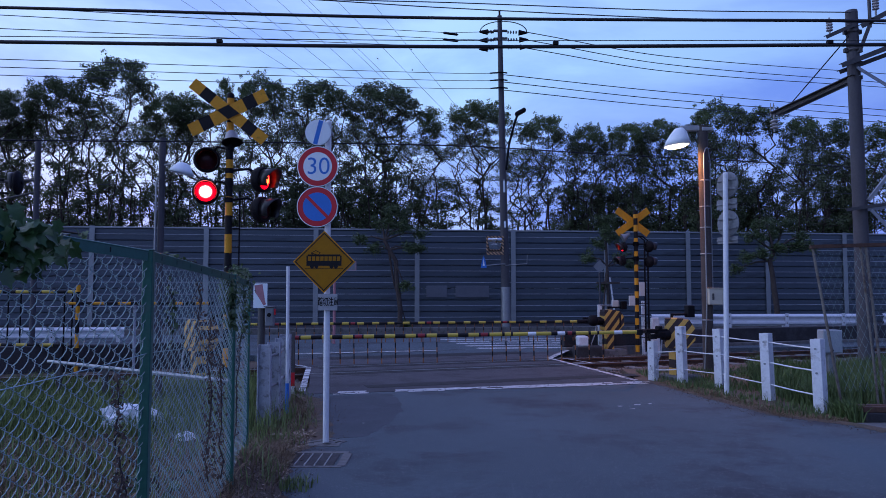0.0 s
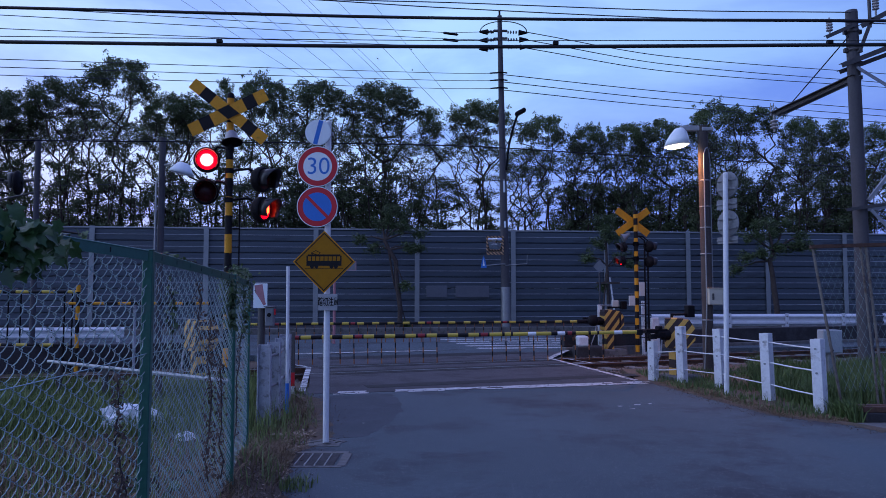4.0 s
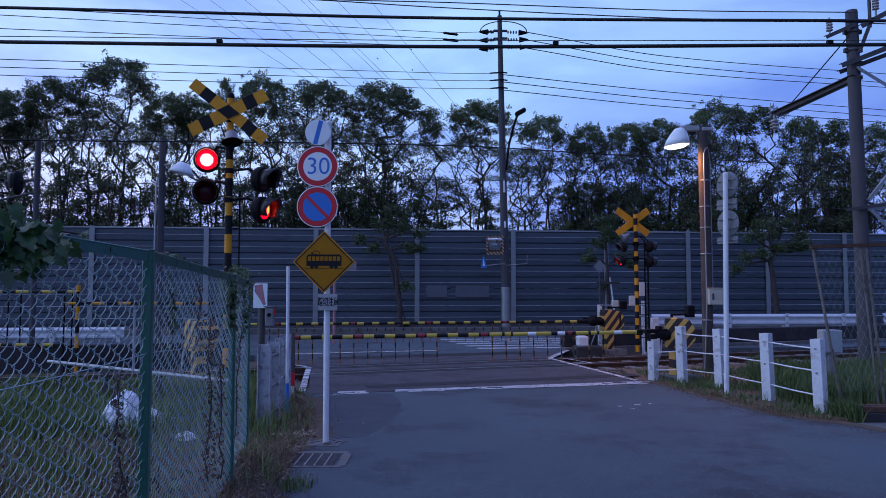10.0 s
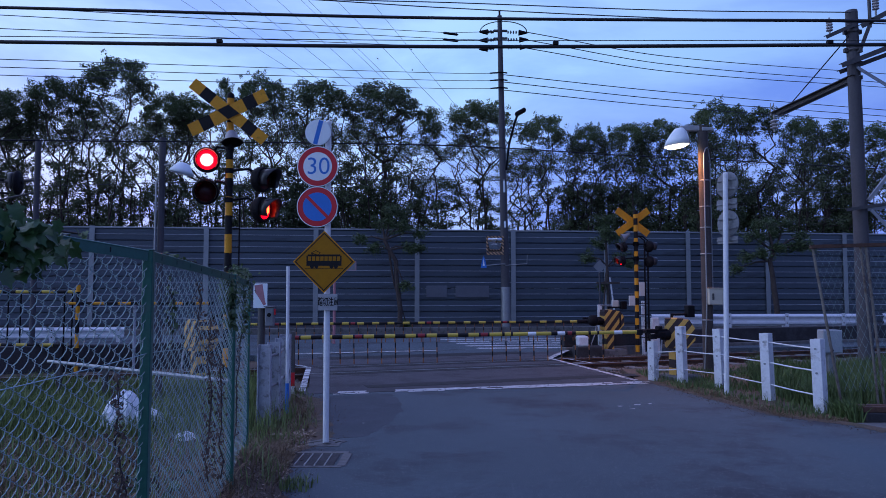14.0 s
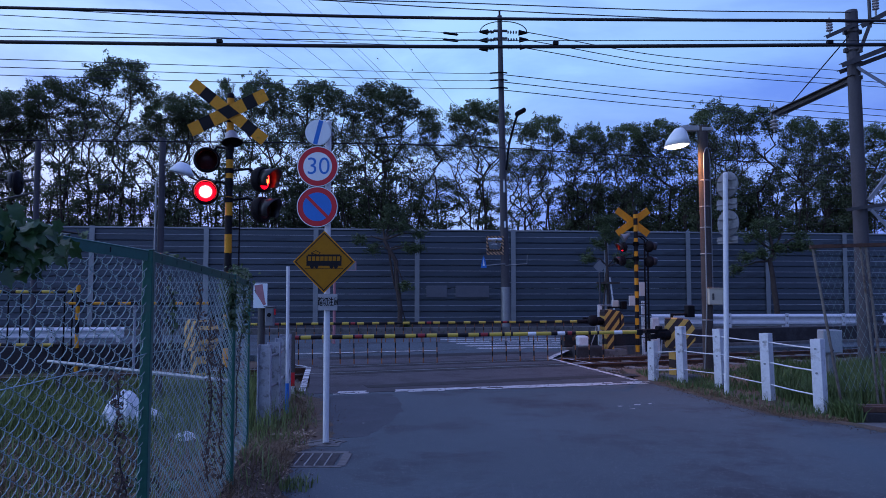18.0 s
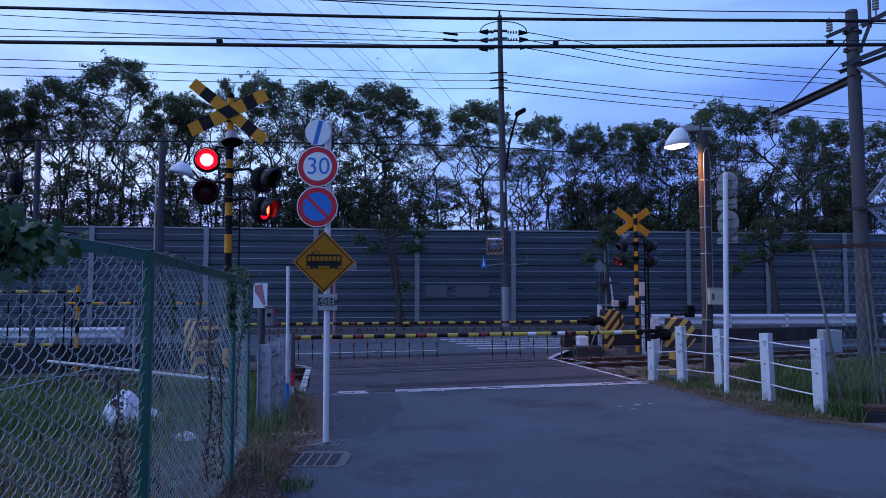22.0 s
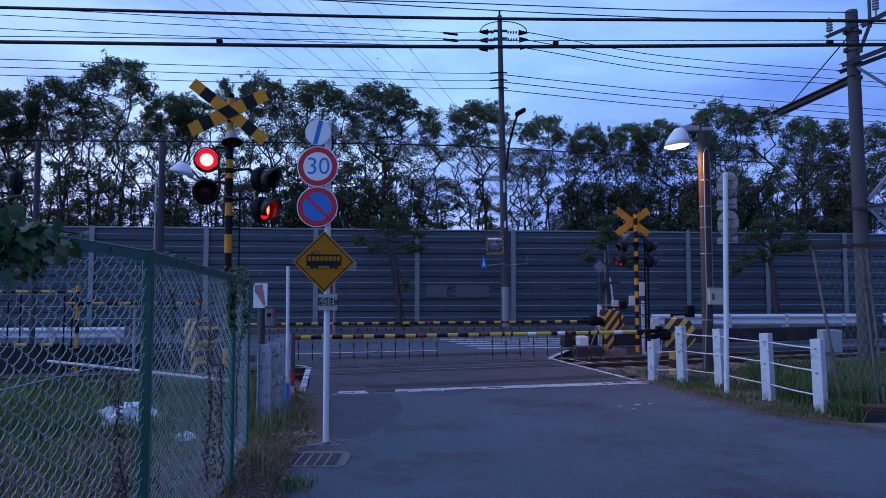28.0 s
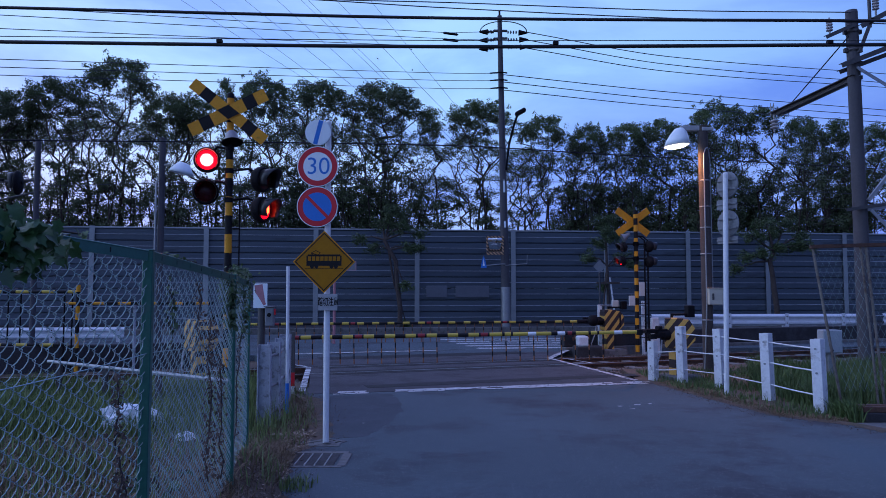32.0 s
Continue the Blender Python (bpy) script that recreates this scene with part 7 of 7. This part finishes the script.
bag = thing("plastic_bag", pose(-3.35, 7.72, 0), "crumpled white plastic bag stirring in the grass", "plastic bag")
part("skirt", crumpled(M(), 0.29, 0.2, 0.27, 3, pose(0.06, 0.02, 0)), PLASTIC, bag)
BAG_TOP = part("puffed_top", crumpled(M(), 0.25, 0.17, 0.40, 8, None, 0.02), PLASTIC, bag, "", pose(-0.08, -0.02, 0.02))
g = M()
g.tube([(-3.08, 7.72, 0.12), (-2.80, 7.70, 0.11)], 0.028, 8)
tagged(part("pipe_piece", g, CONCRETE), "short pale pipe lying in the grass", "pipe")
tagged(part("litter", crumpled(M(), 0.10, 0.08, 0.08, 12, pose(-2.57, 7.15, 0.02)), PLASTIC), "scrap of white plastic litter in the grass", "litter")
tagged(part("litter", crumpled(M(), 0.05, 0.04, 0.03, 14, pose(-1.55, 5.3, 0.0)), PLASTIC), "tiny scrap of white litter", "litter")

# ---- rails and frames in the yard ----
t = thing("pipe_rail", pose(0, 0, 0), "grey pipe rail on short posts along the track", "pipe rail")
g = M()
g.tube([(-2.35, 7.9, 0.5), (-3.9, 8.95, 0.5), (-5.6, 10.1, 0.5)], 0.024, 10)
part("pipe", g, GALV, t)
for k in range(4):
    x, y = -2.5 - 0.95 * k, 8.0 + 0.645 * k
    g = M()
    g.box(x - 0.03, x + 0.03, y - 0.03, y + 0.03, -0.2, 0.49, 0.004)
    part("post", g, STEEL_DARK, t)
t = thing("yellow_barrier", pose(0, 0, 0), "yellow and black pipe barrier beyond the track", "barrier")
for z, x0, x1 in ((1.48, -9.6, -7.34), (0.42, -9.6, -7.5), (1.25, -7.55, -4.6)):
    u, k = x0, 0
    while u < x1:
        e = min(x1, u + 0.26)
        g = M()
        g.tube([(u, 14.2, z), (e, 14.2, z)], 0.033 if z != 1.25 else 0.03, 10)
        part("band", g, (ARM_YELLOW if z != 1.25 else YELLOW) if k % 2 == 0 else BLACK, t)
        u, k = e, k + 1
banded_pole(t, -7.32, 14.2, -0.2, 1.62, 0.04, 0.28, 0)
for x in (-9.3, -8.75, -8.5, -7.62, -7.46, -6.2):
    g = M()
    g.tube([(x, 14.26, -0.2), (x, 14.26, 1.5 if x < -7.4 else 1.3)], 0.016 if x < -7.4 else 0.03, 8)
    part("upright", g, DARK if x < -7.4 else GREY_WHITE, t)

# ---- leaning fence panel on the right ----
t = thing("leaning_fence", pose(0, 0, 0), "old leaning chain link fence panel at the lane side", "fence")
for (x0, z0), (x1, z1), r in (((4.72, 2.04), (5.05, 0.0), 0.017), ((5.33, 2.06), (5.50, 0.02), 0.014), ((5.40, 2.06), (5.58, 0.02), 0.017), ((6.4, 2.09), (6.6, 0.0), 0.022)):
    g = M()
    g.tube([(x1, 9.0, z1 - 0.1), (x0, 9.0, z0)], r, 12)
    part("post", g, POST_DULL, t, "rust-stained brown post")
g = M()
g.box(-0.03, 2.6, -0.03, 0.03, -0.012, 0.03, 0.004, pose(4.72, 9.0, 2.05, 0, -1.6, 0)).box(-0.03, 2.6, -0.03, 0.01, 0.03, 0.036, 0, pose(4.72, 9.0, 2.05, 0, -1.6, 0))
part("top_rail", g, RUST, t, "rusty dark steel rail")
g = M()
for k in range(42):
    for s in (1, -1):
        pts = []
        for j in range(25):
            e = j / 24
            z = 2.03 - 1.8 * e
            x = 4.74 + 0.085 * k + s * 0.85 * e + 0.15 * e - (0 if s > 0 else -0.0)
            lo, hi = 4.74 + 0.31 * e, 6.5 + 0.2 * e
            if lo < x < hi:
                pts.append((x, 9.0 + 0.003 * s, z))
        if len(pts) > 1:
            g.tube(pts, 0.0013, 4, False)
    for s in (-1,):
        pts = []
        for j in range(25):
            e = j / 24
            x = 4.74 - 0.085 * (k % 11 + 1) + 0.85 * e + 0.15 * e
            lo = 4.74 + 0.31 * e
            if lo < x and k < 11:
                pts.append((x, 9.003, 2.03 - 1.8 * e))
        if len(pts) > 1:
            g.tube(pts, 0.0013, 4, False)
part("wire_netting", g, WIRE_MESH, t)
t = thing("steel_sill", pose(0, 0, 0), "rusty steel beams on a dark concrete sill", "sill")
g = M()
g.box(4.86, 8.5, 8.2, 8.5, -0.3, 0.10, 0.015)
part("sill", g, WALL_DARK, t)
for y in (8.25, 8.38):
    g = M()
    g.box(4.84, 8.6, y - 0.035, y + 0.035, 0.10, 0.17, 0.008)
    part("beam", g, RUST, t)
t = thing("cabinet", pose(6.26, 11.5, 0), "pale grey steel equipment cabinet in the grass", "cabinet")
g = M()
g.box(-0.155, 0.155, -0.1, 0.1, 0.50, 0.87, 0.012)
body = part("body", g, CABINET_BLUE, t)
g = M()
g.box(-0.14, 0.14, -0.106, -0.1, 0.515, 0.855, 0.002)
part("door", g, CABINET_BLUE, body)
g = M()
g.box(-0.06, 0.06, -0.05, 0.05, -0.2, 0.5, 0.004)
part("leg", g, GALV, t)
g = M()
g.box(-0.05, 0.0, -0.112, -0.106, 0.53, 0.56)
part("name_plate", g, BLACK, t)


def motions():
    """All that moves: the beat of the lamps, trees in the light wind, the plastic bag."""
    beat, origin = 0.604, 22.5
    for ball, phase in FLASH:
        # a half turn in a tenth of a second, kept clear of the whole seconds
        k = math.floor(-origin / beat)
        face = lambda n: 0 if n % 2 == phase else 180
        rows = [(0.0, pose(0, 0, 0, 0, 0, face(k)))]
        k += 1
        while origin + k * beat < 31.85:
            t = origin + k * beat
            start = t - 0.05
            whole = round(t)
            if start < whole < start + 0.1:
                start = whole - 0.1 if whole > t else float(whole)
            first = frame(start)
            for step in range(4):
                rows.append(((first + step - 1) / FPS, pose(0, 0, 0, 0, 0, face(k - 1) + 60 * step)))
            k += 1
        rows.append((32.0, rows[-1][1]))
        walk(ball, rows)
    for crown, i, amp in SWAYING:
        rows = []
        for s in range(0, 33, 2):
            a = amp * math.sin(0.9 * s + 1.7 * i)
            b = 0.6 * amp * math.sin(0.53 * s + 0.8 * i + 1)
            rows.append((float(s), pose(0, 0, 0, a, b, 0)))
        walk(crown, rows)

    puff = [(0, 1), (0.6, 0.5), (1, 0), (1.5, 0.1), (2, 0.55), (2.6, 0.9), (3, 1), (6, 1), (7, 0.75), (7.5, 0.4), (8, 0), (9, 0.1), (11, 0.05), (13, 0.0), (15, 0.05), (18, 0.02), (20, 0.05), (22, 0.0),
            (23.5, 0.1), (24.3, 0.5), (25, 0.85), (26, 0.95), (28, 0.9), (30, 1), (32, 1)]
    walk(BAG_TOP, [(float(t), pose(-0.09 - 0.10 * a, -0.02, 0.02, 0, 62 * a, 0)) for t, a in puff])


motions()
